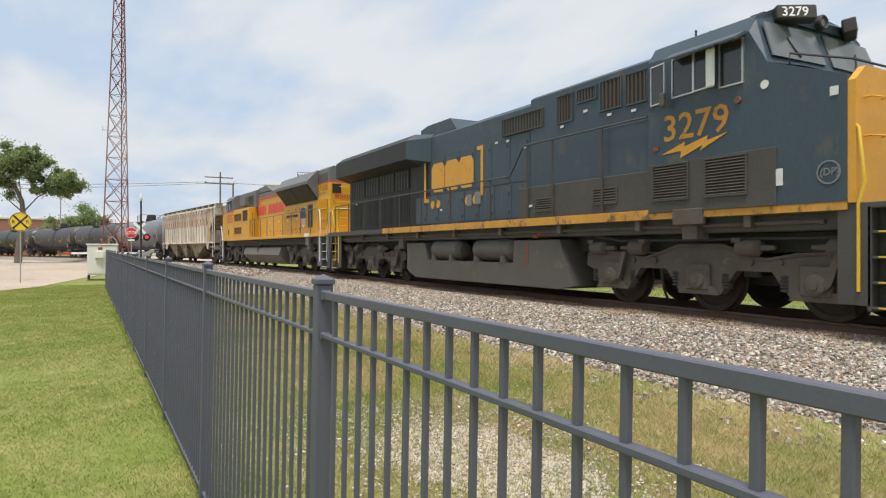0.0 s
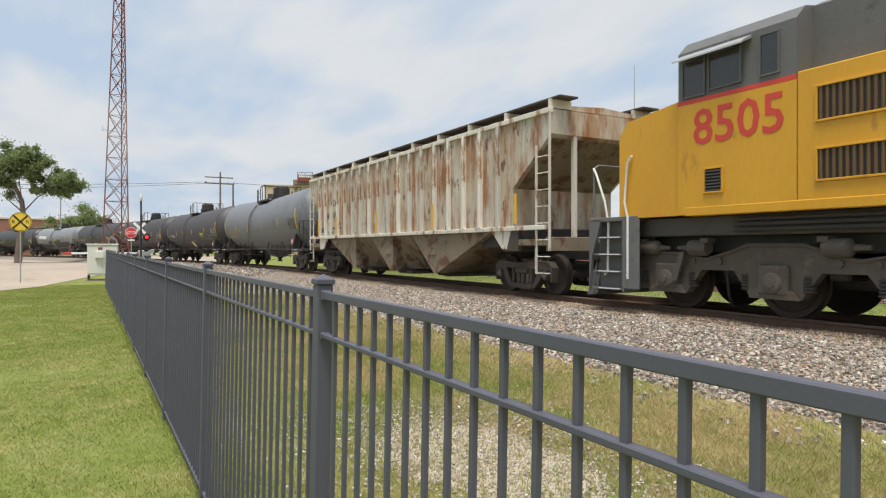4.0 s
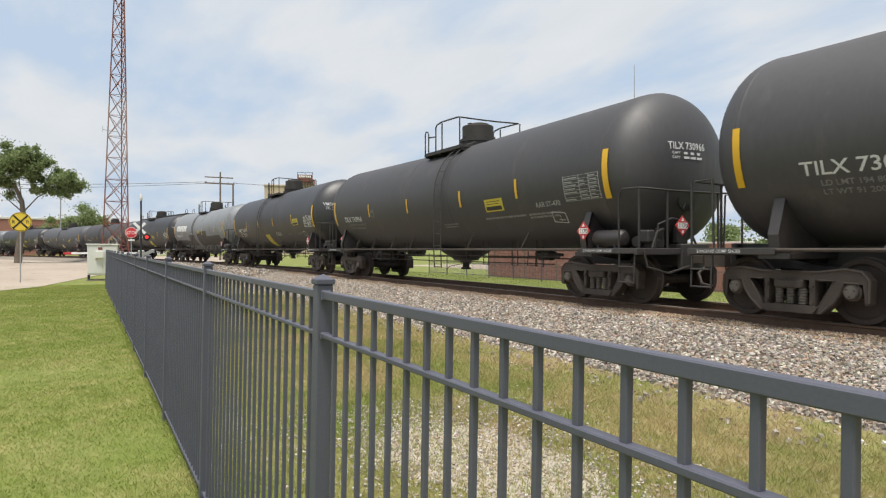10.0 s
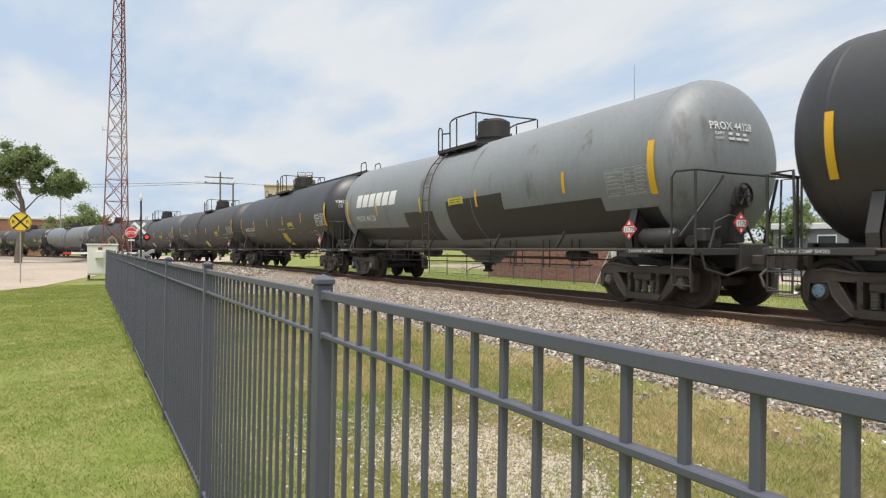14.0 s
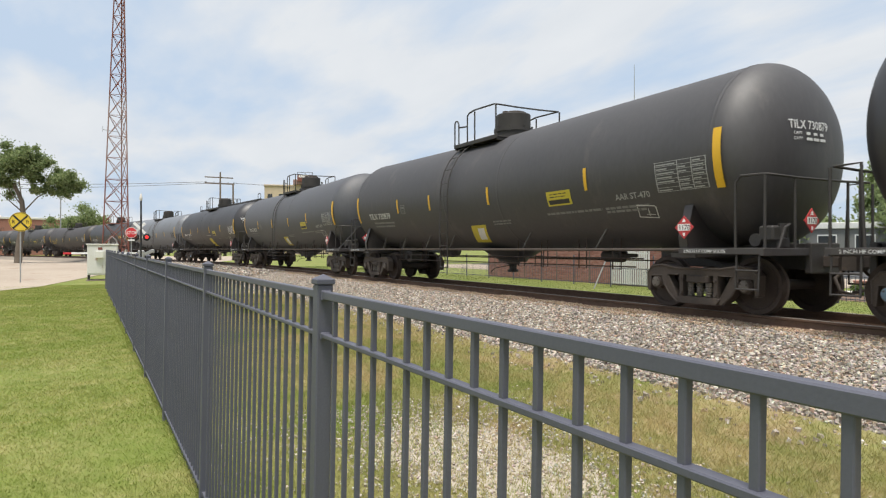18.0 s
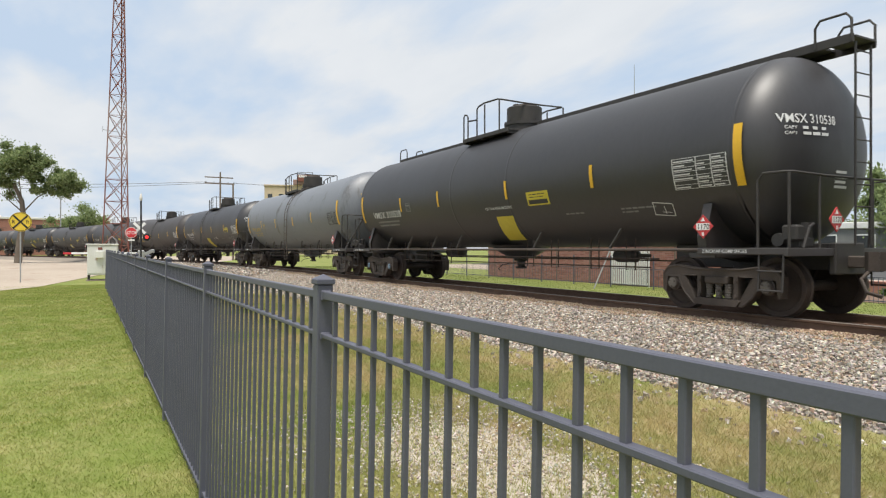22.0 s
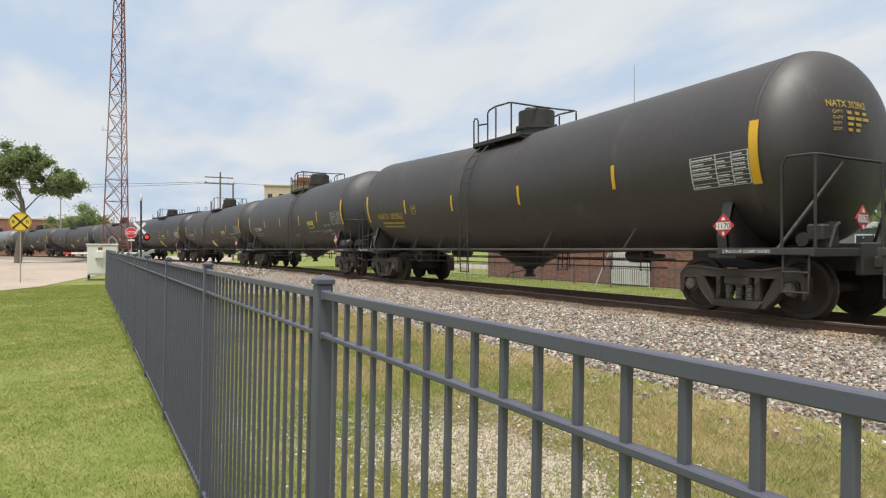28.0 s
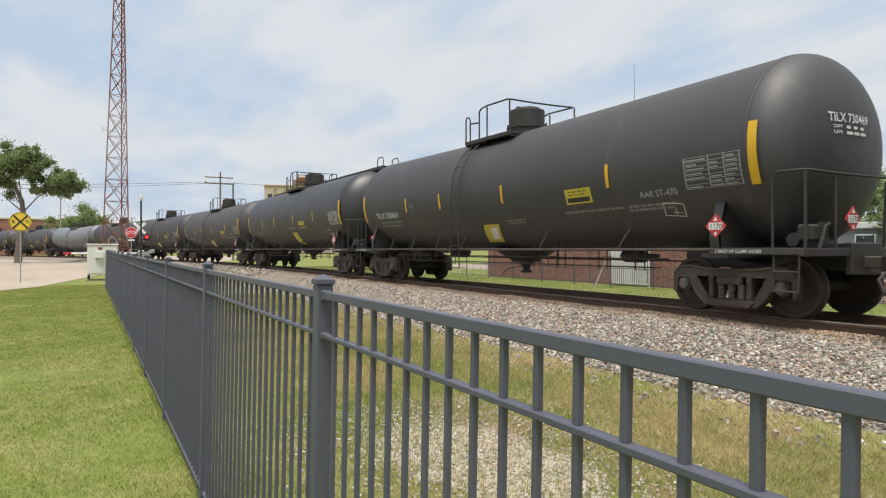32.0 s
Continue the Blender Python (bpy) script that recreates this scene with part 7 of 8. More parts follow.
def blue_locomotive():
    lo = thing("diesel_locomotive", "weathered dark blue diesel locomotive with a yellow nose", "locomotive")
    TRAIN.append((lo, -14.38, 7.0))
    for x in (-7.0, 7.0):
        diesel_truck(lo, x, UNDER)
    part("centre_sill", G().box(-9.8, 9.4, -0.85, 0.85, 0.98, 1.31, 0.02), SOOT, lo)
    part("underframe", G().box(-10.9, 9.6, -1.35, 1.35, 1.30, 1.56, 0.02), SOOT, lo)
    part("walkway_deck", G().box(-10.9, 9.6, -1.5, 1.5, 1.54, 1.66, 0.01), SOOT, lo)
    part("sill_stripe", G().box(-5.4, 9.57, -1.525, -1.49, 1.55, 1.72, 0.005), STRIPE, lo, "weathered orange-yellow sill stripe")
    part("sill_rear", G().box(-10.85, -5.42, -1.525, -1.49, 1.55, 1.70, 0.005), SOOT, lo)
    for i in range(9):
        part("sill_bracket", lambda: G().box(-0.06, 0.06, -1.50, -1.35, 1.36, 1.56, 0.01), UNDER, lo, at=(-9.5 + 2.2 * i, 0, 0), key="sbr")
    part("sill_pipe", G().tube([(-10, -1.38, 1.42), (9.2, -1.38, 1.42)], 0.035, 8), UNDER, lo)
    part("sill_pipe", G().tube([(-4, -1.30, 1.32), (4.5, -1.30, 1.32), (5.2, -1.2, 1.2), (9.4, -1.2, 1.2)], 0.025, 8), DARK, lo)
    # long hood in sections
    part("engine_hood", G().prism([(-1.02, 1.66), (-1.02, 4.38), (-0.9, 4.48), (0.9, 4.48), (1.02, 4.38), (1.02, 1.66)], "x", -2.9, 2.15), NAVY, lo)
    part("radiator_hood", G().prism([(-1.0, 1.66), (-1.0, 4.2), (1.0, 4.2), (1.0, 1.66)], "x", -9.75, -2.9), SOOTK, lo, "soot-blackened radiator section")
    part("radiator_wing", G().prism([(-1.0, 3.62), (-1.52, 3.80), (-1.52, 4.36), (-1.2, 4.58), (1.2, 4.58), (1.52, 4.36), (1.52, 3.80), (1.0, 3.62)], "x", -9.92, -3.6), SOOTK, lo, "sooty overhanging radiator roof")
    part("wing_front", G().add([(-3.6, -1.0, 3.62), (-3.6, -1.52, 3.80), (-3.6, -1.52, 4.36), (-3.6, -1.2, 4.58), (-2.85, -1.03, 3.66), (-2.85, -1.03, 4.39), (-2.85, -0.9, 4.50), (-3.6, 1.2, 4.58), (-3.6, 1.52, 4.36), (-3.6, 1.52, 3.8), (-2.85, 1.03, 4.39), (-2.85, 0.9, 4.50), (-2.85, 1.03, 3.66)],
                                   [(0, 1, 4), (1, 2, 5, 4), (2, 3, 6, 5), (3, 7, 11, 6), (7, 8, 10, 11), (8, 9, 12, 10)]), NAVY, lo)
    part("exhaust_housing", G().prism([(-3.75, 4.46), (-3.75, 4.74), (-3.3, 4.82), (-1.9, 4.82), (-1.55, 4.48)], "y", -0.92, 0.92), NAVY, lo)
    part("blower_hood", G().prism([(-1.05, 1.66), (-1.05, 4.50), (-0.95, 4.57), (0.95, 4.57), (1.05, 4.50), (1.05, 1.66)], "x", 2.15, 6.2), NAVY, lo)
    part("equipment_box", G().box(2.2, 6.22, -1.46, -1.04, 1.66, 2.42, 0.012).box(6.22, 8.6, -1.55, -1.50, 1.66, 2.5, 0.006), SOOT, lo, "grimy lower equipment box")
    part("upper_box", G().box(4.7, 6.2, -1.40, -1.04, 2.42, 3.36, 0.01), NAVY, lo)
    for x0, x1 in ((-9.4, -8.2), (-8.1, -6.9), (-6.8, -5.6), (-5.5, -4.4)):
        grille(lo, x0, x1, 3.0, 3.58, -1.012, SOOTK, 5, True, "radiator_screen")
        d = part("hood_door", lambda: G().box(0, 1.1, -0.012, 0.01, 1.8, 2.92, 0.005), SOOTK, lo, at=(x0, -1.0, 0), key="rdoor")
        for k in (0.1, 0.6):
            # raised near-black panels, the shade behind the door mesh put into their colour
            part("door_screen", lambda: G().box(0, 0.4, -0.022, -0.013, 1.9, 2.82, 0.003), GRILLE_SHADE, d, at=(k, 0, 0), key="dscr")
    hood_doors(lo, -3.9, 2.1, 8, 1.80, 2.62, -1.02, NAVY, DARK)
    hood_doors(lo, -2.8, 2.1, 6, 2.66, 3.80, -1.02, NAVY, DARK)
    grille(lo, 1.0, 2.6, 3.85, 4.22, -1.06, SOOT, 14, True)
    for x0, x1, z0, z1 in ((3.15, 3.62, 3.80, 4.36), (4.5, 5.05, 3.82, 4.38), (5.2, 5.72, 3.80, 4.36)):
        grille(lo, x0, x1, z0, z1, -1.06, NAVY, 5, True, fill=IRON)
    grille(lo, 3.8, 4.35, 4.12, 4.36, -1.06, NAVY, 6, True)
    # louvre slats take the paler UNDER tone so that they look lit
    for x0, x1, z0, z1 in ((2.9, 3.5, 1.88, 2.12), (4.75, 5.35, 1.92, 2.18)):
        grille(lo, x0, x1, z0, z1, -1.468, SOOT, 5, False, fill=UNDER)
    for x0, x1 in ((6.35, 7.06), (7.42, 8.12)):
        grille(lo, x0, x1, 1.88, 2.44, -1.558, SOOT, 12, False, fill=UNDER)
    # cab and nose
    part("cab", G().prism([(-1.53, 1.66), (-1.53, 4.27), (-1.36, 4.53), (-0.95, 4.70), (-0.3, 4.77), (0.3, 4.77), (0.95, 4.70), (1.36, 4.53), (1.53, 4.27), (1.53, 1.66)], "x", 6.2, 8.16), NAVY, lo)
    part("cab_front", G().add([(8.16, -1.53, 1.66), (8.16, -1.53, 4.27), (8.14, -1.36, 4.53), (8.14, -0.6, 4.74), (8.14, 0.6, 4.74), (8.14, 1.36, 4.53), (8.16, 1.53, 4.27), (8.16, 1.53, 1.66),
                                (8.46, -1.53, 1.66), (8.46, -1.53, 3.74), (8.46, -0.7, 3.80), (8.46, 0.7, 3.80), (8.46, 1.53, 3.74), (8.46, 1.53, 1.66)],
                               [(0, 8, 9, 1), (1, 9, 2), (2, 9, 10, 3), (3, 10, 11, 4), (4, 11, 12, 5), (5, 12, 6), (6, 12, 13, 7)]), NAVY, lo)
    part("nose", G().prism([(8.46, 1.66), (9.58, 1.66), (9.58, 3.30), (8.46, 3.74)], "y", -1.53, 1.53), NAVY, lo)
    part("nose_front", G().prism([(-1.53, 1.64), (1.53, 1.64), (1.53, 3.22), (1.3, 3.42), (-1.3, 3.42), (-1.53, 3.22)], "x", 9.582, 9.68), ORANGE, lo, "orange-yellow nose front")
    part("nose_door", G().box(9.682, 9.70, -0.35, 0.35, 1.75, 3.2, 0.01), ORANGE, lo)
    part("awning", G().prism([(-1.54, 4.30), (-1.80, 4.16), (-1.80, 4.13), (-1.54, 4.24)], "x", 6.75, 8.12), NAVY, lo, "sun shade over the cab window")
    window(lo, [(6.28, 4.18), (6.58, 4.20), (6.58, 3.52), (6.28, 3.50)], -1.54, CHROME)
    window(lo, [(6.74, 4.20), (7.18, 4.22), (7.18, 3.56), (6.74, 3.55)], -1.54, CHROME)
    window(lo, [(7.18, 4.22), (7.55, 4.22), (7.55, 3.58), (7.18, 3.57)], -1.54, CHROME)
    window(lo, [(7.66, 4.22), (8.08, 4.22), (8.08, 3.52), (7.66, 3.52)], -1.54, CHROME)
    part("mirror", G().box(7.5, 7.66, -1.68, -1.63, 3.55, 4.15, 0.02), PIPEW, lo, "white wind deflector")
    part("mirror", G().box(6.58, 6.68, -1.70, -1.62, 3.42, 3.66, 0.02), TANKG, lo)
    for s in (-1, 1):
        ws = part("windshield", G().add([(8.44, s * 1.40, 3.86), (8.44, s * 0.10, 3.88), (8.235, s * 0.10, 4.44), (8.235, s * 1.34, 4.42), (8.465, s * 1.40, 3.86), (8.465, s * 0.10, 3.88), (8.262, s * 0.10, 4.44), (8.262, s * 1.34, 4.42)],
                                        [(4, 5, 6, 7), (0, 1, 5, 4), (1, 2, 6, 5), (2, 3, 7, 6), (3, 0, 4, 7)]), SCREEN, lo)
        part("wiper", G().tube([(8.34, s * 0.9, 4.22), (8.42, s * 0.8, 4.02), (8.46, s * 0.72, 3.92)], 0.014, 5), DARK, ws)
        nb = part("number_board", G().box(-0.12, 0.08, -0.30, 0.30, -0.115, 0.115, 0.02), DARK, lo, at=pose(8.36, s * 0.74, 4.60, 0, -8, 30 * s))
        part("board_number", word(G(), "3279", 0.15, lambda a, b: (0.084, -0.235 + a * 0.97, -0.072 + b)), WHITE, nb)
    hl = part("headlight", G().lathe([(8.20, 0.0), (8.20, 0.12), (8.36, 0.12), (8.38, 0.10), (8.36, 0.085), (8.34, 0.0)], "x", (0, 0, 4.60), 18), DARK, lo)
    part("lens", G().lathe([(8.345, 0.0), (8.345, 0.075), (8.352, 0.07), (8.358, 0.0)], "x", (0, 0, 4.60), 16), SCREEN, hl)
    part("board_seat", G().prism([(8.05, 4.52), (8.27, 4.50), (8.30, 4.62), (8.12, 4.75)], "y", -0.75, 0.75), NAVY, lo)
    part("roof_antenna", G().box(7.3, 7.9, -0.4, 0.4, 4.74, 4.80, 0.01).tube([(6.6, -0.8, 4.66), (6.6, -0.8, 4.86)], 0.02, 6).tube([(6.9, -0.8, 4.56), (6.9, -0.8, 4.76)], 0.02, 6).box(7.9, 8.15, -1.15, -1.0, 4.52, 4.64, 0.01), SOOT, lo)
    part("nose_rail", G().tube([(8.58, -1.2, 3.72), (8.58, -1.2, 3.88), (9.3, -0.9, 3.66), (9.3, 0.9, 3.66), (8.58, 1.2, 3.88), (8.58, 1.2, 3.72)], 0.018, 6), DARK, lo)
    part("nose_grab", G().tube([(9.69, -1.35, 3.0), (9.78, -1.35, 3.0), (9.78, -0.95, 3.02), (9.69, -0.95, 3.02)], 0.014, 5), ORANGE, lo)
    part("nose_grab", G().tube([(9.69, -1.35, 2.5), (9.78, -1.35, 2.5), (9.78, -0.95, 2.52), (9.69, -0.95, 2.52)], 0.014, 5), ORANGE, lo)
    # lettering and marks
    part("road_number", word(G(), "3279", 0.44, flat(6.52, -1.536, 2.86), 1.08), NUMBER, lo, "orange road number")
    part("lightning_mark", G().prism([(6.5, 2.64), (7.0, 2.80), (6.98, 2.72), (7.45, 2.84), (7.42, 2.76), (7.82, 2.84), (7.3, 2.62), (7.34, 2.70), (6.9, 2.54), (6.92, 2.66)], "y", -1.540, -1.533), ORANGE, lo)
    # large yellow emblem as plain blocks between two brackets
    for x, s in ((-3.30, 1), (0.06, -1)):
        part("emblem_bracket", G().prism([(x, 2.45), (x + s * 0.30, 2.45), (x + s * 0.30, 2.55), (x + s * 0.12, 2.55), (x + s * 0.12, 3.66), (x + s * 0.30, 3.66), (x + s * 0.30, 3.76), (x, 3.76)], "y", -1.045, -1.036), ORANGE, lo, "yellow bracket of the emblem")
    for x0, k in ((-2.80, 0), (-1.98, 1), (-1.20, 2)):
        q = [(x0, 2.86), (x0 + 0.18, 2.72), (x0 + 0.70, 2.72), (x0 + 0.78, 2.86), (x0 + 0.78, 3.42), (x0 + 0.66, 3.57), (x0 + 0.14, 3.57), (x0, 3.42)]
        part("emblem_block", G().prism(q, "y", -1.045, -1.036), ORANGE, lo, "yellow block of the emblem")
    for x in (-2.75, -2.4, -0.75, -0.35):
        part("emblem_dot", G().cyl((x, -1.045, 2.36), (x, -1.036, 2.36), 0.12, 16), ORANGE, lo)
    for x, z, w, h, y in ((-0.75, 2.36, 0.25, 0.3, -1.05), (-0.35, 2.4, 0.3, 0.32, -1.05)):
        part("worn_patch", G().box(x, x + w, y, y + 0.004, z - h / 2, z + h / 2), FADED, lo)
    for x, z, y in ((-2.2, 2.18, -1.05), (0.7, 3.72, -1.05), (1.2, 3.70, -1.05), (4.05, 3.90, -1.07), (3.3, 3.7, -1.07), (4.75, 3.7, -1.07), (5.4, 3.66, -1.07), (2.7, 2.0, -1.47), (1.9, 3.45, -1.05), (-9.0, 2.75, -1.03), (-6.6, 2.8, -1.03)):
        part("sticker", lambda: G().box(-0.06, 0.06, -0.003, 0.003, -0.025, 0.025), INK, lo, at=(x, y, z), key="wsticker")
    part("white_card", G().box(8.44, 8.70, -1.545, -1.538, 1.94, 2.18), INK, lo, "blank white card")
    part("builder_card", G().box(9.36, 9.47, -1.545, -1.538, 3.06, 3.18), INK, lo)
    part("round_badge", G().lathe([(-1.545, 0.0), (-1.545, 0.065), (-1.538, 0.065), (-1.538, 0.0)], "y", (8.42, 0, 3.42), 20), INK, lo)
    part("round_badge", G().lathe([(-1.542, 0.14), (-1.542, 0.16), (-1.536, 0.16), (-1.536, 0.14)], "y", (9.34, 0, 2.06), 24, caps=False), FADED, lo)
    part("badge_letters", word(G(), "(DP)", 0.1, flat(9.22, -1.542, 2.02)), FADED, lo)
    part("flag_decal", G().box(6.32, 6.44, -1.545, -1.538, 2.72, 2.80), TOWER_RED, lo)
    part("marker_lamp", G().lathe([(-1.56, 0.0), (-1.56, 0.05), (-1.53, 0.06), (-1.53, 0.0)], "y", (7.98, 0, 3.28), 12), TOWER_RED, lo)
    part("jack_pad", G().box(6.75, 7.35, -1.56, -1.46, 1.44, 1.70, 0.01).box(6.9, 7.2, -1.5, -1.2, 1.2, 1.46, 0.01), UNDER, lo)
    # fuel tank and air reservoirs
    part("fuel_tank", G().prism([(-3.76, 1.22), (-2.55, 1.22), (-2.4, 0.72), (1.92, 0.72), (1.98, 1.24), (3.62, 1.24), (4.02, 0.28), (3.6, 0.20), (-3.2, 0.20), (-3.76, 0.42)], "y", -1.40, 1.40), TANKG, lo, "dusty grey fuel tank")
    for x0, x1 in ((-2.32, -0.66), (-0.02, 1.84)):
        ar = part("air_reservoir", G().lathe([(x0, 0.0), (x0 + 0.02, 0.18), (x0 + 0.14, 0.28), (x1 - 0.14, 0.28), (x1 - 0.02, 0.18), (x1, 0.0)], "x", (0, -1.12, 1.02), 24), TANKG, lo)
        for x in (x0 + 0.3, x1 - 0.35):
            part("reservoir_foot", lambda: G().prism([(-0.06, 0.0), (0.06, 0.0), (0.03, 0.16), (-0.03, 0.16)], "y", -1.44, -1.1), TANKG, ar, at=(x, 0, 0.72), key="rfoot")
    part("fuel_gauge", G().box(2.42, 2.52, -1.41, -1.40, 0.72, 1.18), TOWER_RED, lo)
    part("fuel_filler", G().cyl((2.9, -1.42, 1.36), (3.05, -1.30, 1.36), 0.06, 10).box(2.65, 2.85, -1.38, -1.3, 1.28, 1.36, 0.01), TOWER_RED, lo)
    part("valve_box", G().box(-4.4, -4.05, -1.40, -1.15, 1.05, 1.38, 0.02), UNDER, lo)
    for x in (-9.2, -8.2, -7.2):
        part("chain", chain_mesh, DARK, lo, at=(x, -1.30, 1.36), key="chain")
    hand_rail(lo, [(-10.1, -1.5, 1.66), (-10.1, -1.5, 2.62), (-10.0, -1.5, 2.70), (1.95, -1.5, 2.73), (2.45, -1.5, 3.33), (2.6, -1.5, 3.36), (6.15, -1.5, 3.36)],
              [(-8.6, 2.7), (-7.1, 2.7), (-5.6, 2.7), (-4.1, 2.7), (-2.6, 2.71), (-0.9, 2.72), (1.1, 2.73), (2.62, 3.36), (3.5, 3.36), (5.0, 3.36)], 1.66, SOOT, IRON)
    loco_ends(lo, 10.75, SOOT, PIPEY, PIPEY)
    return lo


def yellow_locomotive():
    lo = thing("diesel_locomotive", "yellow and grey diesel locomotive with a red stripe", "locomotive")
    TRAIN.append((lo, -36.32, 7.03))
    for x in (-7.03, 7.03):
        diesel_truck(lo, x, UNDER)
    part("underframe", G().box(-10.3, 10.4, -1.3, 1.3, 1.26, 1.58, 0.02), SOOT, lo)
    part("centre_sill", G().box(-9.6, 9.6, -0.9, 0.9, 0.98, 1.27, 0.02), SOOT, lo)
    part("sill", G().box(-8.4, 10.3, -1.52, 1.52, 1.58, 1.72, 0.01), ARMOUR, lo, "yellow sill edge")
    for z in (1.50, 1.42, 1.34):
        part("sill_pipe", lambda: G().tube([(-7.6, -1.36, 0), (9.2, -1.36, 0)], 0.03, 7), DARK, lo, at=(0, 0, z), key="upipe")
    part("jack_pad", G().box(7.77, 8.22, -1.5, -1.3, 1.2, 1.72, 0.01).box(7.82, 8.17, -1.45, -1.2, 1.05, 1.22, 0.01), HGREY, lo)
    part("jack_sign", G().box(7.72, 8.32, -1.535, -1.527, 1.60, 1.74), WHITE, lo)
    # hood
    part("hood", G().box(-2.3, 8.2, -1.0, 1.0, 1.72, 3.92, 0.01), ARMOUR, lo)
    part("hood_top", G().prism([(-1.0, 3.97), (-1.0, 4.22), (-0.85, 4.32), (0.85, 4.32), (1.0, 4.22), (1.0, 3.97)], "x", -2.3, 3.3), HGREY, lo)
    part("red_stripe", G().box(-1.95, 9.7, -1.056, 1.056, 3.90, 3.975, 0.002), SCARLET, lo)
    part("stripe_zigzag", G().prism([(-2.45, 3.60), (-1.75, 3.60), (-2.05, 3.92), (-1.95, 3.97), (-2.35, 3.97), (-1.95, 3.67), (-2.45, 3.67)], "y", -1.02, -1.008), SCARLET, lo)
    part("grey_corner", G().prism([(-2.3, 3.67), (-1.98, 3.67), (-2.3, 3.93)], "y", -1.012, -1.006), HGREY, lo)
    part("exhaust_housing", G().prism([(-2.3, 4.30), (-2.2, 4.60), (-0.6, 4.62), (0.3, 4.30)], "y", -0.98, 0.98), HGREY, lo)
    hood_doors(lo, -2.2, 3.0, 8, 1.85, 3.75, -1.0, ARMOUR, DARK)
    hood_doors(lo, 3.1, 5.6, 4, 1.85, 3.2, -1.0, ARMOUR, DARK)
    # radiator section with slanted wings
    part("radiator_wing", G().prism([(-1.0, 3.25), (-1.02, 3.25), (-1.55, 3.95), (-1.55, 4.08), (-1.1, 4.55), (1.1, 4.55), (1.55, 4.08), (1.55, 3.95), (1.02, 3.25)], "x", 3.2, 8.25), HGREY, lo, "grey overhanging radiator housing")
    for x0, x1 in ((3.35, 5.7), (5.76, 8.1)):
        part("radiator_screen", G().add([(x0, -1.04, 3.26), (x1, -1.04, 3.26), (x1, -1.56, 3.94), (x0, -1.56, 3.94), (x0, -1.07, 3.25), (x1, -1.07, 3.25), (x1, -1.585, 3.93), (x0, -1.585, 3.93)],
                                        [(4, 5, 6, 7), (0, 1, 5, 4), (2, 3, 7, 6), (0, 4, 7, 3), (1, 2, 6, 5)]), GRILLE_SHADE, lo, "dark slanted radiator screen")
    part("rear_hood", G().box(8.2, 9.7, -1.05, 1.05, 1.72, 3.92, 0.02), ARMOUR, lo)
    part("rear_hood_top", G().prism([(-1.05, 3.97), (-1.05, 4.52), (-0.9, 4.62), (0.9, 4.62), (1.05, 4.52), (1.05, 3.97)], "x", 8.2, 9.7), HGREY, lo)
    for i in range(6):
        grille(lo, 8.28 + 0.2 * i, 8.42 + 0.2 * i, 3.99, 4.32, -1.055, HGREY, 5, False, "louvre", HGREY)
        grille(lo, 8.28 + 0.2 * i, 8.42 + 0.2 * i, 3.55, 3.87, -1.055, ARMOUR, 5, False, "louvre", ARMOUR)
    # backing painted near-black as the shade behind the fan slats
    fan = part("fan_grille", G().box(8.28, 9.38, -1.065, -1.045, 1.95, 3.22, 0.004), GRILLE_SHADE, lo)
    for i in range(9):
        part("slat", lambda: G().box(-0.012, 0.012, -0.06, 0.0, 1.95, 3.22, 0.003), ARMOUR, fan, at=(8.3 + 0.132 * i, -1.06, 0), key="fslat")
    for z in (2.35, 2.8):
        part("crossbar", lambda: G().box(8.28, 9.38, -1.115, -1.065, -0.02, 0.02, 0.003), ARMOUR, fan, at=(0, 0, z), key="fbar")
    dr = part("black_doorway", G().box(6.71, 7.29, -1.03, -1.0, 2.05, 3.10, 0.004), IRON, lo)
    # end of the hood
    for z in (2.05, 2.38, 2.72, 3.06, 3.40, 3.72, 4.18):
        part("grab_iron", lambda: G().tube([(9.7, -0.62, 0), (9.78, -0.62, 0), (9.78, -0.16, 0), (9.7, -0.16, 0)], 0.014, 5), ARMOUR if z < 3.9 else HGREY, lo, at=(0, 0, z), key="grab")
    part("end_number", word(G(), "8505", 0.23, lambda a, b: (9.712, -0.84 + a * 1.3, 3.22 + b)), SCARLET, lo, "red road number")
    # flat plate whose near-black colour imitates the shade in a niche
    part("end_niche", G().box(9.705, 9.715, -0.95, -0.55, 3.45, 3.85), GRILLE_SHADE, lo)
    for z0, z1 in ((1.95, 2.55), (2.65, 3.35)):
        part("end_screen", lambda: G().box(9.705, 9.72, 0.12, 0.5, z0, z1), IRON, lo)
    for y in (0.22, 0.45):
        hl = part("headlight", lambda: G().lathe([(9.7, 0.0), (9.7, 0.115), (9.80, 0.115), (9.82, 0.105), (9.80, 0.085), (9.76, 0.0)], "x", (0, 0, 3.88), 18), CHROME, lo, at=(0, y, 0), key="hl2")
        part("lens", lambda: G().lathe([(9.775, 0.0), (9.79, 0.05), (9.785, 0.082), (9.77, 0.084)], "x", (0, 0, 3.88), 16), GLASS, hl, key="hl2lens")
    part("roof_grab", G().tube([(8.7, -0.3, 4.62), (8.7, -0.3, 4.72), (9.5, -0.3, 4.72), (9.5, -0.3, 4.62)], 0.014, 5), HGREY, lo)
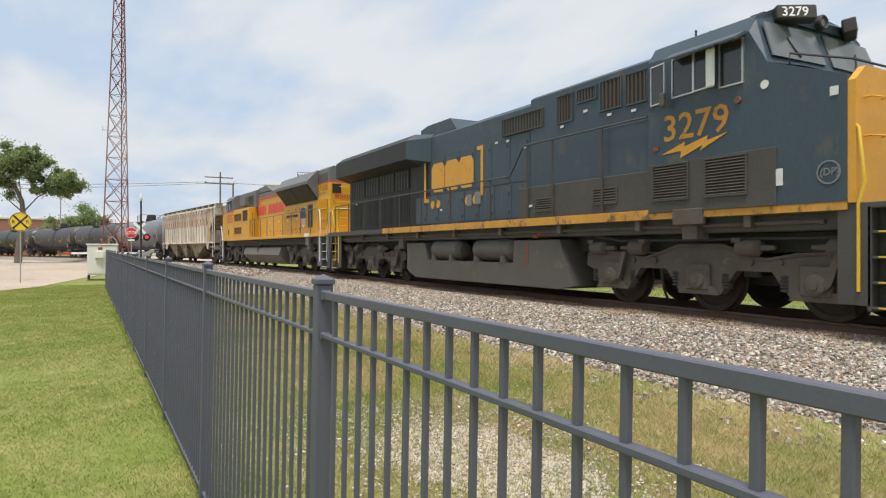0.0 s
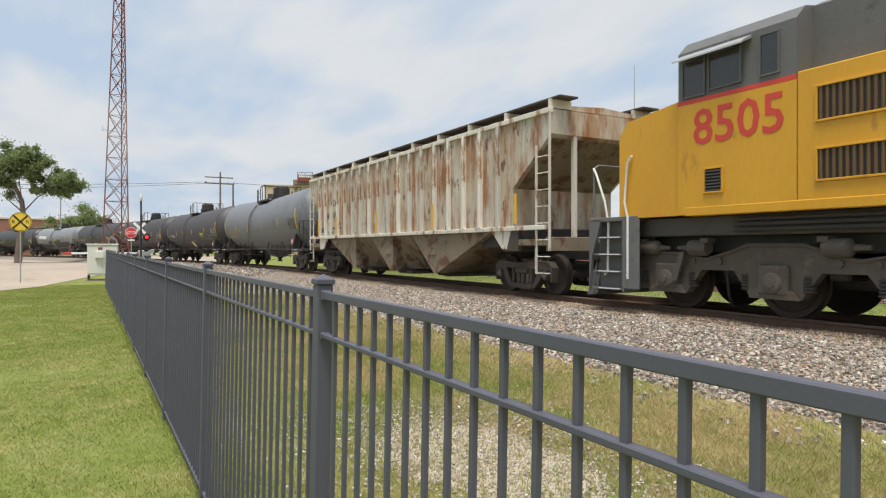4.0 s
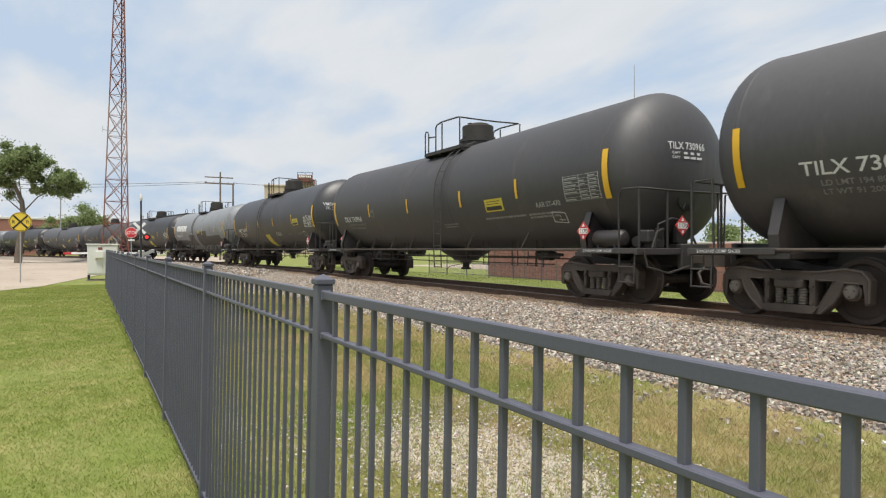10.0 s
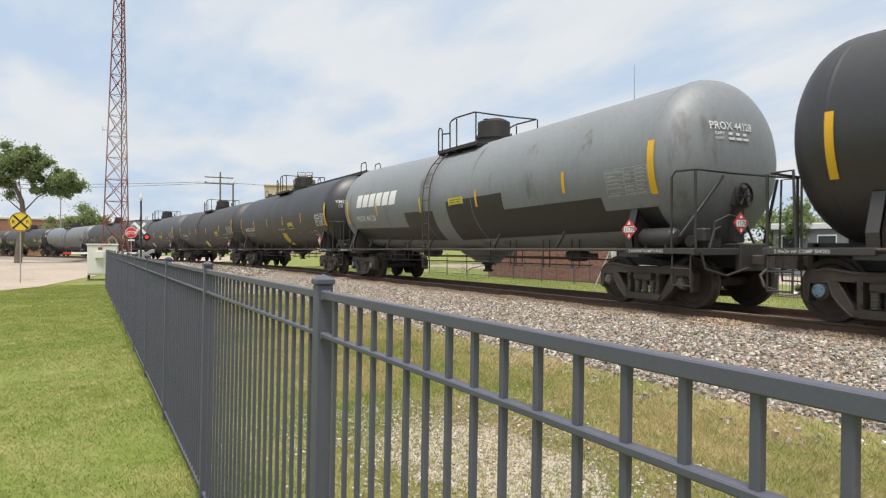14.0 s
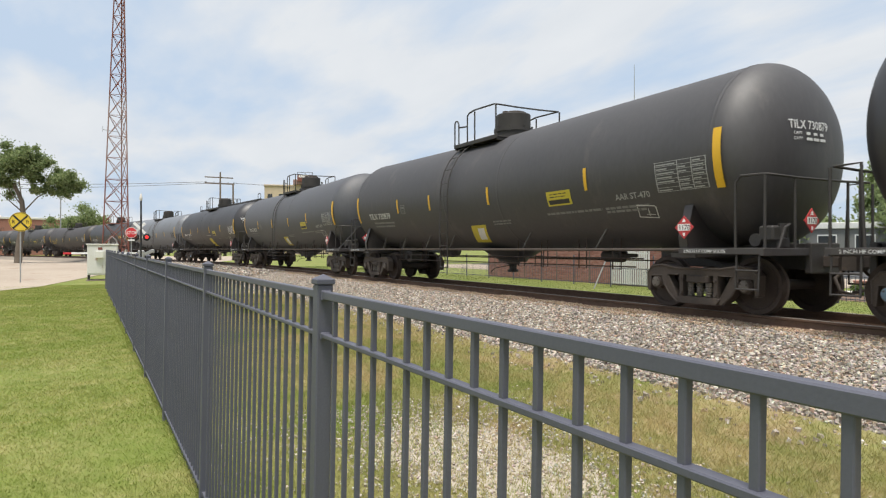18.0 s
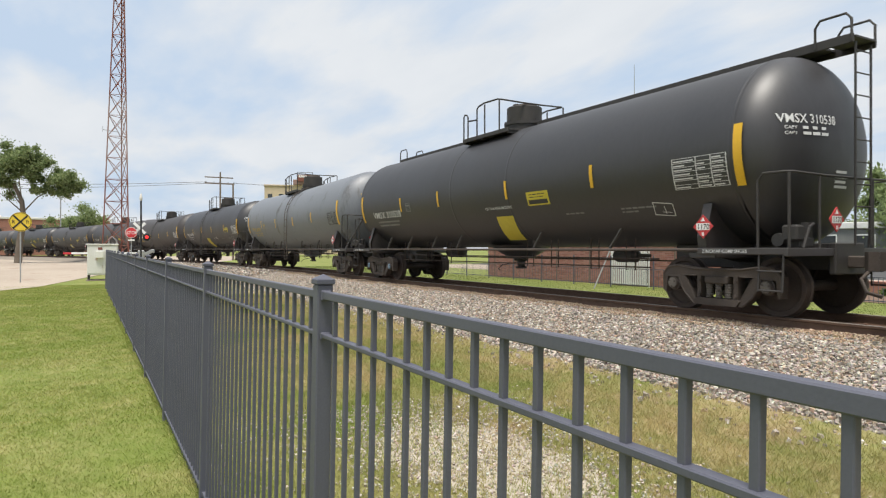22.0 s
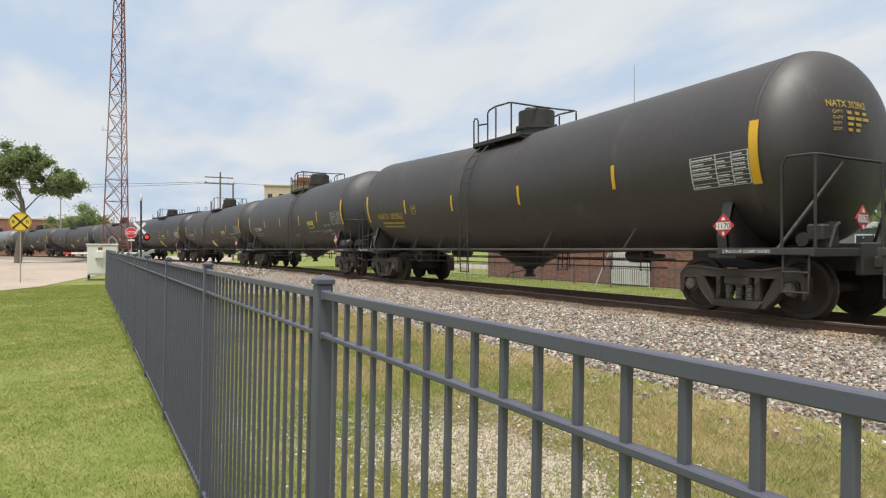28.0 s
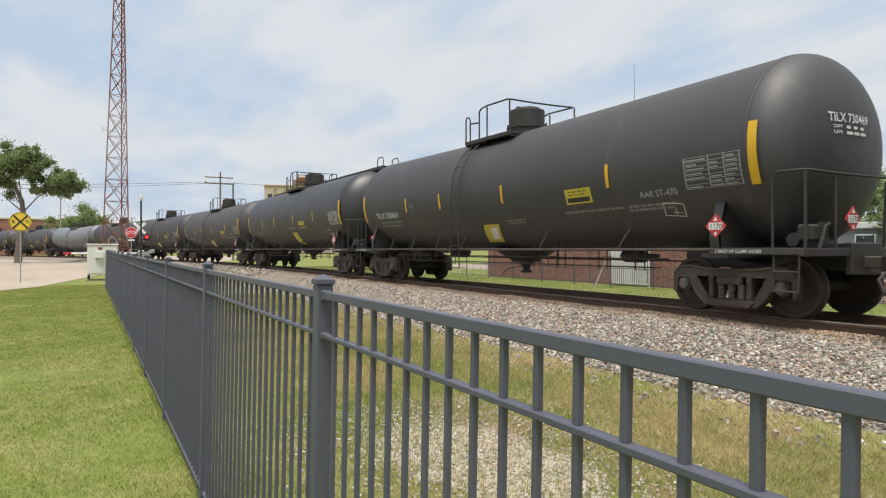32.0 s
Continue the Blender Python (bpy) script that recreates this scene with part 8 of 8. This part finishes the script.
    part("horn", G().lathe([(0.75, 0.03), (1.05, 0.04), (1.17, 0.11), (1.18, 0.0)], "x", (0, -0.55, 4.60), 12).lathe([(0.6, 0.11), (0.7, 0.04), (1.0, 0.03), (1.01, 0.0)], "x", (0, -0.35, 4.62), 12).box(0.85, 1.05, -0.6, -0.3, 4.28, 4.58, 0.01), DARK, lo, "black air horn")
    # cab, nose and the air filter box
    part("filter_box", G().box(-6.5, -2.5, -1.5, 1.5, 1.60, 3.50, 0.015), ARMOUR, lo)
    part("cab_rear_hood", G().prism([(-1.15, 3.50), (-1.15, 4.46), (-0.95, 4.56), (0.95, 4.56), (1.15, 4.46), (1.15, 3.50)], "x", -6.5, -2.3), HGREY, lo)
    part("cab_rear_box", G().box(-5.4, -4.1, -1.35, -1.1, 3.70, 4.26, 0.02), HGREY, lo)
    grille(lo, -3.95, -2.7, 3.62, 4.22, -1.17, HGREY, 9, True)
    grille(lo, -6.2, -4.3, 2.78, 3.22, -1.51, ARMOUR, 22, True, fill=MESHB)
    grille(lo, -6.2, -4.3, 1.98, 2.38, -1.51, ARMOUR, 22, True, fill=MESHB)
    grille(lo, -4.0, -2.75, 2.72, 3.36, -1.51, ARMOUR, 11, True, fill=IRON)
    grille(lo, -2.46, -2.32, 1.78, 3.2, -1.30, ARMOUR, 14, False)
    part("cab", G().prism([(-1.5, 1.60), (-1.5, 4.26), (-1.3, 4.46), (-0.6, 4.58), (0.6, 4.58), (1.3, 4.46), (1.5, 4.26), (1.5, 1.60)], "x", -8.55, -6.5), HGREY, lo)
    part("cab_lower_side", G().box(-8.56, -6.5, -1.512, -1.495, 1.60, 3.40, 0.003), ARMOUR, lo)
    part("cab_stripe", G().box(-8.56, -6.5, -1.514, -1.495, 3.40, 3.47, 0.002), SCARLET, lo)
    part("nose", G().prism([(-9.95, 1.60), (-8.56, 1.60), (-8.56, 3.50), (-9.75, 3.35), (-9.95, 3.1)], "y", -1.46, 1.46), ARMOUR, lo)
    part("cab_visor", G().prism([(-1.5, 4.22), (-1.72, 4.10), (-1.72, 4.07), (-1.5, 4.17)], "x", -8.5, -7.2), CHROME, lo)
    window(lo, [(-8.45, 4.08), (-8.0, 4.12), (-8.0, 3.50), (-8.45, 3.50)], -1.51, HGREY)
    window(lo, [(-7.95, 4.12), (-7.35, 4.14), (-7.35, 3.55), (-7.95, 3.54)], -1.51, HGREY)
    window(lo, [(-7.05, 4.16), (-6.75, 4.16), (-6.75, 3.55), (-7.05, 3.55)], -1.51, HGREY)
    grille(lo, -8.0, -7.7, 1.95, 2.3, -1.52, ARMOUR, 7, False)
    part("road_number", word(G(), "8505", 0.58, flat(-8.25, -1.52, 2.72), 1.0), SCARLET, lo, "red road number")
    # red name band as plain blocks, one for each sign
    xx = -2.35
    for i, w in enumerate((0.34, 0.36, 0.14, 0.40, 0.36, 0.36, 0.36, 0.38, 0.40, 0.14, 0.34, 0.14, 0.40)):
        if i == 5:
            xx += 0.36
        part("name_block", G().prism([(xx, 2.98), (xx + w - 0.05, 2.98), (xx + w, 3.04), (xx + w, 3.44), (xx + w - 0.05, 3.5), (xx, 3.5)], "y", -1.022, -1.013), SCARLET, lo, "red block of the painted name")
        xx += w + 0.06
    for i in range(15):
        if i != 8:
            part("slogan_block", lambda: G().box(0, 0.085, -1.022, -1.013, 2.62, 2.74), DARK, lo, at=(3.35 + 0.125 * i, 0, 0), key="slog")
    sh = part("shield", G().prism([(5.71, 2.2), (6.03, 2.05), (6.35, 2.2), (6.41, 2.8), (6.37, 3.0), (6.03, 3.06), (5.69, 3.0), (5.65, 2.8)], "y", -1.025, -1.013), WHITE, lo, "red, white and blue shield")
    part("shield_top", G().prism([(5.67, 2.5), (6.39, 2.5), (6.40, 2.82), (6.35, 2.98), (6.03, 3.04), (5.71, 2.98), (5.66, 2.82)], "y", -1.031, -1.026), BLUE, sh)
    for i in range(4):
        part("shield_stripe", lambda: G().box(-0.035, 0.035, -1.031, -1.026, 2.18, 2.49), SCARLET, sh, at=(5.77 + 0.173 * i, 0, 0), key="sstripe")
    for x in (-1.6, 0.2, 1.9, 3.5, 5.0):
        part("sticker", lambda: G().box(-0.08, 0.08, -0.003, 0.003, -0.04, 0.04), WHITE, lo, at=(x, -1.018, 2.5), key="wsticker")
    part("fuel_tank", G().prism([(-1.05, 1.15), (-1.36, 1.12), (-1.46, 0.74), (-1.0, 0.27), (1.0, 0.27), (1.46, 0.74), (1.36, 1.12), (1.05, 1.15)], "x", -4.0, 3.5), PALETANK, lo, "grey fuel tank with bevelled sides")
    part("fuel_filler", G().box(-0.9, -0.75, -1.44, -1.41, 0.85, 1.25, 0.01).cyl((-0.55, -1.40, 1.28), (-0.35, -1.30, 1.28), 0.06, 10), UNDER, lo)
    part("sand_pipe_run", G().tube([(-3.2, -1.2, 1.25), (-1.4, -1.3, 1.25), (-0.9, -1.35, 1.45), (-0.6, -1.35, 1.5)], 0.03, 7), DARK, lo)
    hand_rail(lo, [(-2.3, -1.48, 2.0), (-2.3, -1.48, 2.66), (-2.2, -1.48, 2.74), (9.0, -1.48, 2.78), (9.3, -1.48, 2.76)],
              [(-1.3, 2.74), (0.0, 2.75), (1.3, 2.75), (2.6, 2.76), (4.2, 2.76), (5.6, 2.77), (7.0, 2.77), (8.4, 2.78)], 1.72, HGREY)
    loco_ends(lo, 10.75, HGREY, PIPEW, PIPEW)
    return lo


blue_locomotive()
yellow_locomotive()

# ---- covered hopper ----
def rusty_paint():
    """Cream paint under soft tan stains and darker rust that runs down the panels."""
    m = mat("rust_streaked_cream", (0.48, 0.45, 0.385), (0.60, 0.57, 0.50), rough=0.7, scale=1.2, fine=25, bump=0.1, stretch=(1.2, 1, 0.5))
    nt = m.node_tree
    N, L = nt.nodes.new, nt.links.new
    p = nt.nodes["Principled BSDF"]
    last = p.inputs["Base Color"].links[0].from_socket
    co = N("ShaderNodeTexCoord")
    for scale, stretch, lo, hi, tone in ((1.0, (1.0, 1, 0.28), 0.44, 0.72, (0.40, 0.25, 0.12)), (2.6, (1.0, 1, 0.22), 0.45, 0.62, (0.29, 0.115, 0.038)), (4.2, (1.0, 1, 0.4), 0.58, 0.66, (0.13, 0.05, 0.025))):
        mp, no, mr, mx = N("ShaderNodeMapping"), N("ShaderNodeTexNoise"), N("ShaderNodeMapRange"), N("ShaderNodeMix")
        mp.inputs["Scale"].default_value = stretch
        no.inputs["Scale"].default_value, no.inputs["Detail"].default_value, no.inputs["Roughness"].default_value = scale, 8, 0.68
        mr.inputs["From Min"].default_value, mr.inputs["From Max"].default_value = lo, hi
        mx.data_type = "RGBA"; mx.inputs["B"].default_value = (*tone, 1)
        L(co.outputs["Object"], mp.inputs["Vector"]); L(mp.outputs[0], no.inputs["Vector"]); L(no.outputs["Fac"], mr.inputs["Value"])
        L(mr.outputs["Result"], mx.inputs["Factor"]); L(last, mx.inputs["A"])
        last = mx.outputs["Result"]
    L(last, p.inputs["Base Color"])
    return m


CREAM = rusty_paint()
RIBM = mat("cream_rib", (0.55, 0.52, 0.45), (0.66, 0.63, 0.57), rough=0.7, scale=2, fine=30, bump=0.1, c3=(0.30, 0.16, 0.075), c3_at=0.54, stretch=(1, 1, 0.3), rand=0.2)
BIN = mat("dusty_bin", (0.17, 0.135, 0.095), (0.27, 0.215, 0.15), rough=0.85, scale=1.5, fine=25, bump=0.1, c3=(0.13, 0.07, 0.038), c3_at=0.52)


def hopper_car():
    ho = thing("hopper_car", "cream covered hopper car with heavy rust streaks", "hopper car")
    TRAIN.append((ho, -56.61, 6.75))
    body = [(-8.36, 4.02), (-8.36, 3.50), (-6.98, 2.45), (-6.98, 1.52), (6.98, 1.52), (6.98, 2.45), (8.36, 3.50), (8.36, 4.02)]
    part("body", G().prism(body, "y", -1.50, 1.50), CREAM, ho)
    for s in (-1, 1):
        part("top_chord", lambda: G().box(-8.38, 8.38, s * 1.44, s * 1.56, 3.94, 4.05, 0.01), RIBM, ho)
        part("side_sill", lambda: G().box(-8.2, 8.2, s * 1.46, s * 1.57, 1.46, 1.56, 0.01), RIBM, ho)
    for i in range(18):
        x = (-6.95, -6.24, -5.55)[i] if i < 3 else -4.78 + 0.8 * (i - 3)
        part("rib", lambda: G().prism([(-0.055, -1.50), (-0.055, -1.58), (-0.035, -1.60), (0.035, -1.60), (0.055, -1.58), (0.055, -1.50)], "z", 1.56, 3.95), RIBM, ho, at=(x, 0, 0), key="rib")
    part("roof", G().prism([(-1.5, 4.05), (-1.3, 4.12), (0, 4.2), (1.3, 4.12), (1.5, 4.05)], "x", -8.3, 8.3), CREAM, ho)
    for s in (-1, 1):
        w = part("roof_walk", G().box(-8.6, 8.6, s * 0.95, s * 1.45, 4.24, 4.28, 0.004), IRON, ho)
        for i in range(11):
            part("walk_bracket", lambda: G().box(-0.03, 0.03, s * 0.9, s * 1.50, 4.05, 4.24, 0.004), RIBM, w, at=(-8.3 + 1.66 * i, 0, 0), key=("wbr", s))
    for i in range(5):
        part("hatch", lambda: G().box(-1.3, 1.3, -0.3, 0.3, 4.2, 4.30, 0.02), RIBM, ho, at=(-6.4 + 3.2 * i, 0, 0), key="hhatch")
    # sloping bins
    for a, b, c, d, e in ((-6.0, -3.2, -3.02, -2.4, -1.65), (-1.6, 0.0, 0.2, 0.8, 1.55), (1.6, 3.02, 3.2, 3.4, 6.0)):
        edge = [(a, 1.46), (b, 0.36), (c, 0.36), (c, 1.46)] if e < 5 else [(a, 1.46), (b, 0.36), (c, 0.36), (e, 1.46)]
        part("discharge_bin", G().prism(edge, "y", -1.46, 1.46), BIN, ho, "dusty sloping discharge bin")
        if e < 5:
            part("cross_slope", G().add([(c, -1.40, 1.46), (e, -1.40, 1.46), (d, -0.5, 0.40), (c, -0.9, 0.40), (c, 1.40, 1.46), (e, 1.40, 1.46), (d, 0.5, 0.40), (c, 0.9, 0.40)], [(0, 1, 2, 3), (4, 5, 6, 7), (1, 5, 6, 2), (3, 2, 6, 7)]), BIN, ho)
        part("vibrator_bracket", G().box((b + a) / 2 + 0.5, (b + a) / 2 + 0.85, -1.50, -1.44, 0.86, 1.02, 0.02), BIN, ho)
        c = d if e < 5 else c
        part("gate", G().box(b - 0.06, c + 0.06, -1.1, 1.1, 0.26, 0.36, 0.01).cyl(((b + c) / 2, -1.35, 0.36), ((b + c) / 2, -1.1, 0.36), 0.06, 8), IRON, ho)
    for f in (-1, 1):
        part("end_plate", G().prism([(f * 7.0, 1.02), (f * 7.05, 1.46), (f * 6.1, 1.46), (f * 6.55, 1.05)], "y", -1.52, -1.47), RIBM, ho, "cream corner plate")
        part("end_box", G().box(f * 5.3, f * 7.1, -1.3, 1.3, 1.08, 1.50, 0.02), DARK, ho)
    part("centre_sill", G().box(-8.4, 8.4, -0.3, 0.3, 0.8, 1.2, 0.02), DARK, ho)
    for f in (0, 180):
        m = pose(0, 0, 0, 0, 0, f)
        part("end_sheet", G().add([(6.97, -1.4, 2.42), (6.97, 1.4, 2.42), (5.0, 1.4, 1.2), (5.0, -1.4, 1.2), (8.3, -1.4, 3.42), (8.3, 1.4, 3.42)], [(0, 1, 2, 3), (0, 4, 5, 1)]), BIN, ho, at=m)
        part("bolster", lambda: G().box(6.5, 7.0, -1.48, 1.48, 0.98, 1.3, 0.02).prism([(6.75, 1.0), (7.22, 1.0), (7.22, 1.5), (6.95, 1.5)], "y", -1.53, -1.48), IRON, ho, at=m, key="hbol")
        part("end_sill", lambda: G().box(8.2, 8.38, -1.5, 1.5, 1.0, 1.3, 0.01).box(7.1, 8.3, -1.52, -1.44, 1.12, 1.26, 0.01).box(7.1, 8.3, 1.44, 1.52, 1.12, 1.26, 0.01), BIN, ho, at=m, key="hsill")
        for y in (-0.8, 0.8):
            part("end_post", lambda: G().box(8.24, 8.34, -0.05, 0.05, 1.3, 3.95, 0.01), RIBM, ho, at=m @ Matrix.Translation((0, y, 0)), key="hpost")
        for yy in (-1.52, 1.52):
            ld = part("ladder", lambda: G().box(7.86, 7.92, -0.02, 0.02, 0.5, 3.3, 0.005).box(8.32, 8.38, -0.02, 0.02, 1.0, 4.0, 0.005), RIBM, ho, at=m @ Matrix.Translation((0, yy, 0)), key="hlad")
            for k in range(8):
                part("rung", lambda: G().tube([(7.88, 0, 0), (8.36, 0, 0)], 0.014, 6), RIBM, ld, at=(0, 0, 0.52 + 0.36 * k), key="hrung")
        part("coupler", coupler_mesh, IRON, ho, at=m @ Matrix.Translation((8.62, 0, 0)), key="coupler")
    for x in (-6.75, 6.75):
        freight_truck(ho, x)
    part("brake_wheel", G().lathe([(8.5, 0.26), (8.52, 0.28), (8.54, 0.26)], "x", (0, 0.6, 2.6), 20).box(8.4, 8.52, 0.35, 0.85, 2.57, 2.63).box(8.4, 8.52, 0.57, 0.63, 2.35, 2.85), IRON, ho)
    for t, x, z, h in (("T", -5.98, 2.78, 0.27), ("LX", -5.43, 2.74, 0.25), ("40", -6.12, 2.25, 0.27), ("01", -5.36, 2.26, 0.26)):
        part("reporting_mark", word(G(), t, h, flat(x, -1.512, z)), SOOT, ho, "worn black reporting mark")
    g = G()
    rr = random.Random(2)
    for i in range(3):
        for j in range(9):
            if rr.random() < 0.7:
                x = -5.95 + j * 0.17
                g.box(x, x + rr.uniform(0.06, 0.13), -1.512, -1.506, 1.98 - 0.16 * i, 2.06 - 0.16 * i)
    part("stencil_lines", g, SOOT, ho)
    part("black_card", G().box(-6.78, -6.54, -1.512, -1.505, 1.72, 1.9), DARK, ho)
    for x in (-6.95, -4.78, -0.78, 3.22, 7.22):
        part("reflector_stripe", lambda: G().box(-0.05, 0.05, -1.615, -1.604, 1.62, 2.3), YELLOW, ho, at=(x, 0, 0), key="hstripe")
    placard(ho, Matrix.Translation((-7.7, -1.53, 1.42)))
    return ho


hopper_car()


# ---- what moves ----
def motions():
    times = [0.5 * i for i in range(65)]
    run = {t: gone(t) for t in times}
    for ob, centre, spread in TRAIN:
        rows = []
        for t in times:
            s = centre + run[t]
            (a, _), (b, _) = track(s + spread), track(s - spread)
            d = a - b
            rows.append((t, pose(*((a + b) / 2 + Vector((0, 0, ZR))), 0, 0, math.degrees(math.atan2(d.y, d.x)))))
        walk(ob, rows)
    beats = [i / 15 for i in range(481)]
    turned = {}
    for wheel, x, z in WHEELS:
        key = (round(x, 3), round(z, 3))
        if key not in turned:
            walk(wheel, [(t, pose(x, 0, z, 0, math.degrees(gone(t) / z) % 360, 0)) for t in beats])
            turned[key] = wheel.animation_data
        else:
            wheel.rotation_mode = "QUATERNION"
            keys = wheel.animation_data_create()
            keys.action = turned[key].action
            keys.action_slot = turned[key].action_slot


motions()
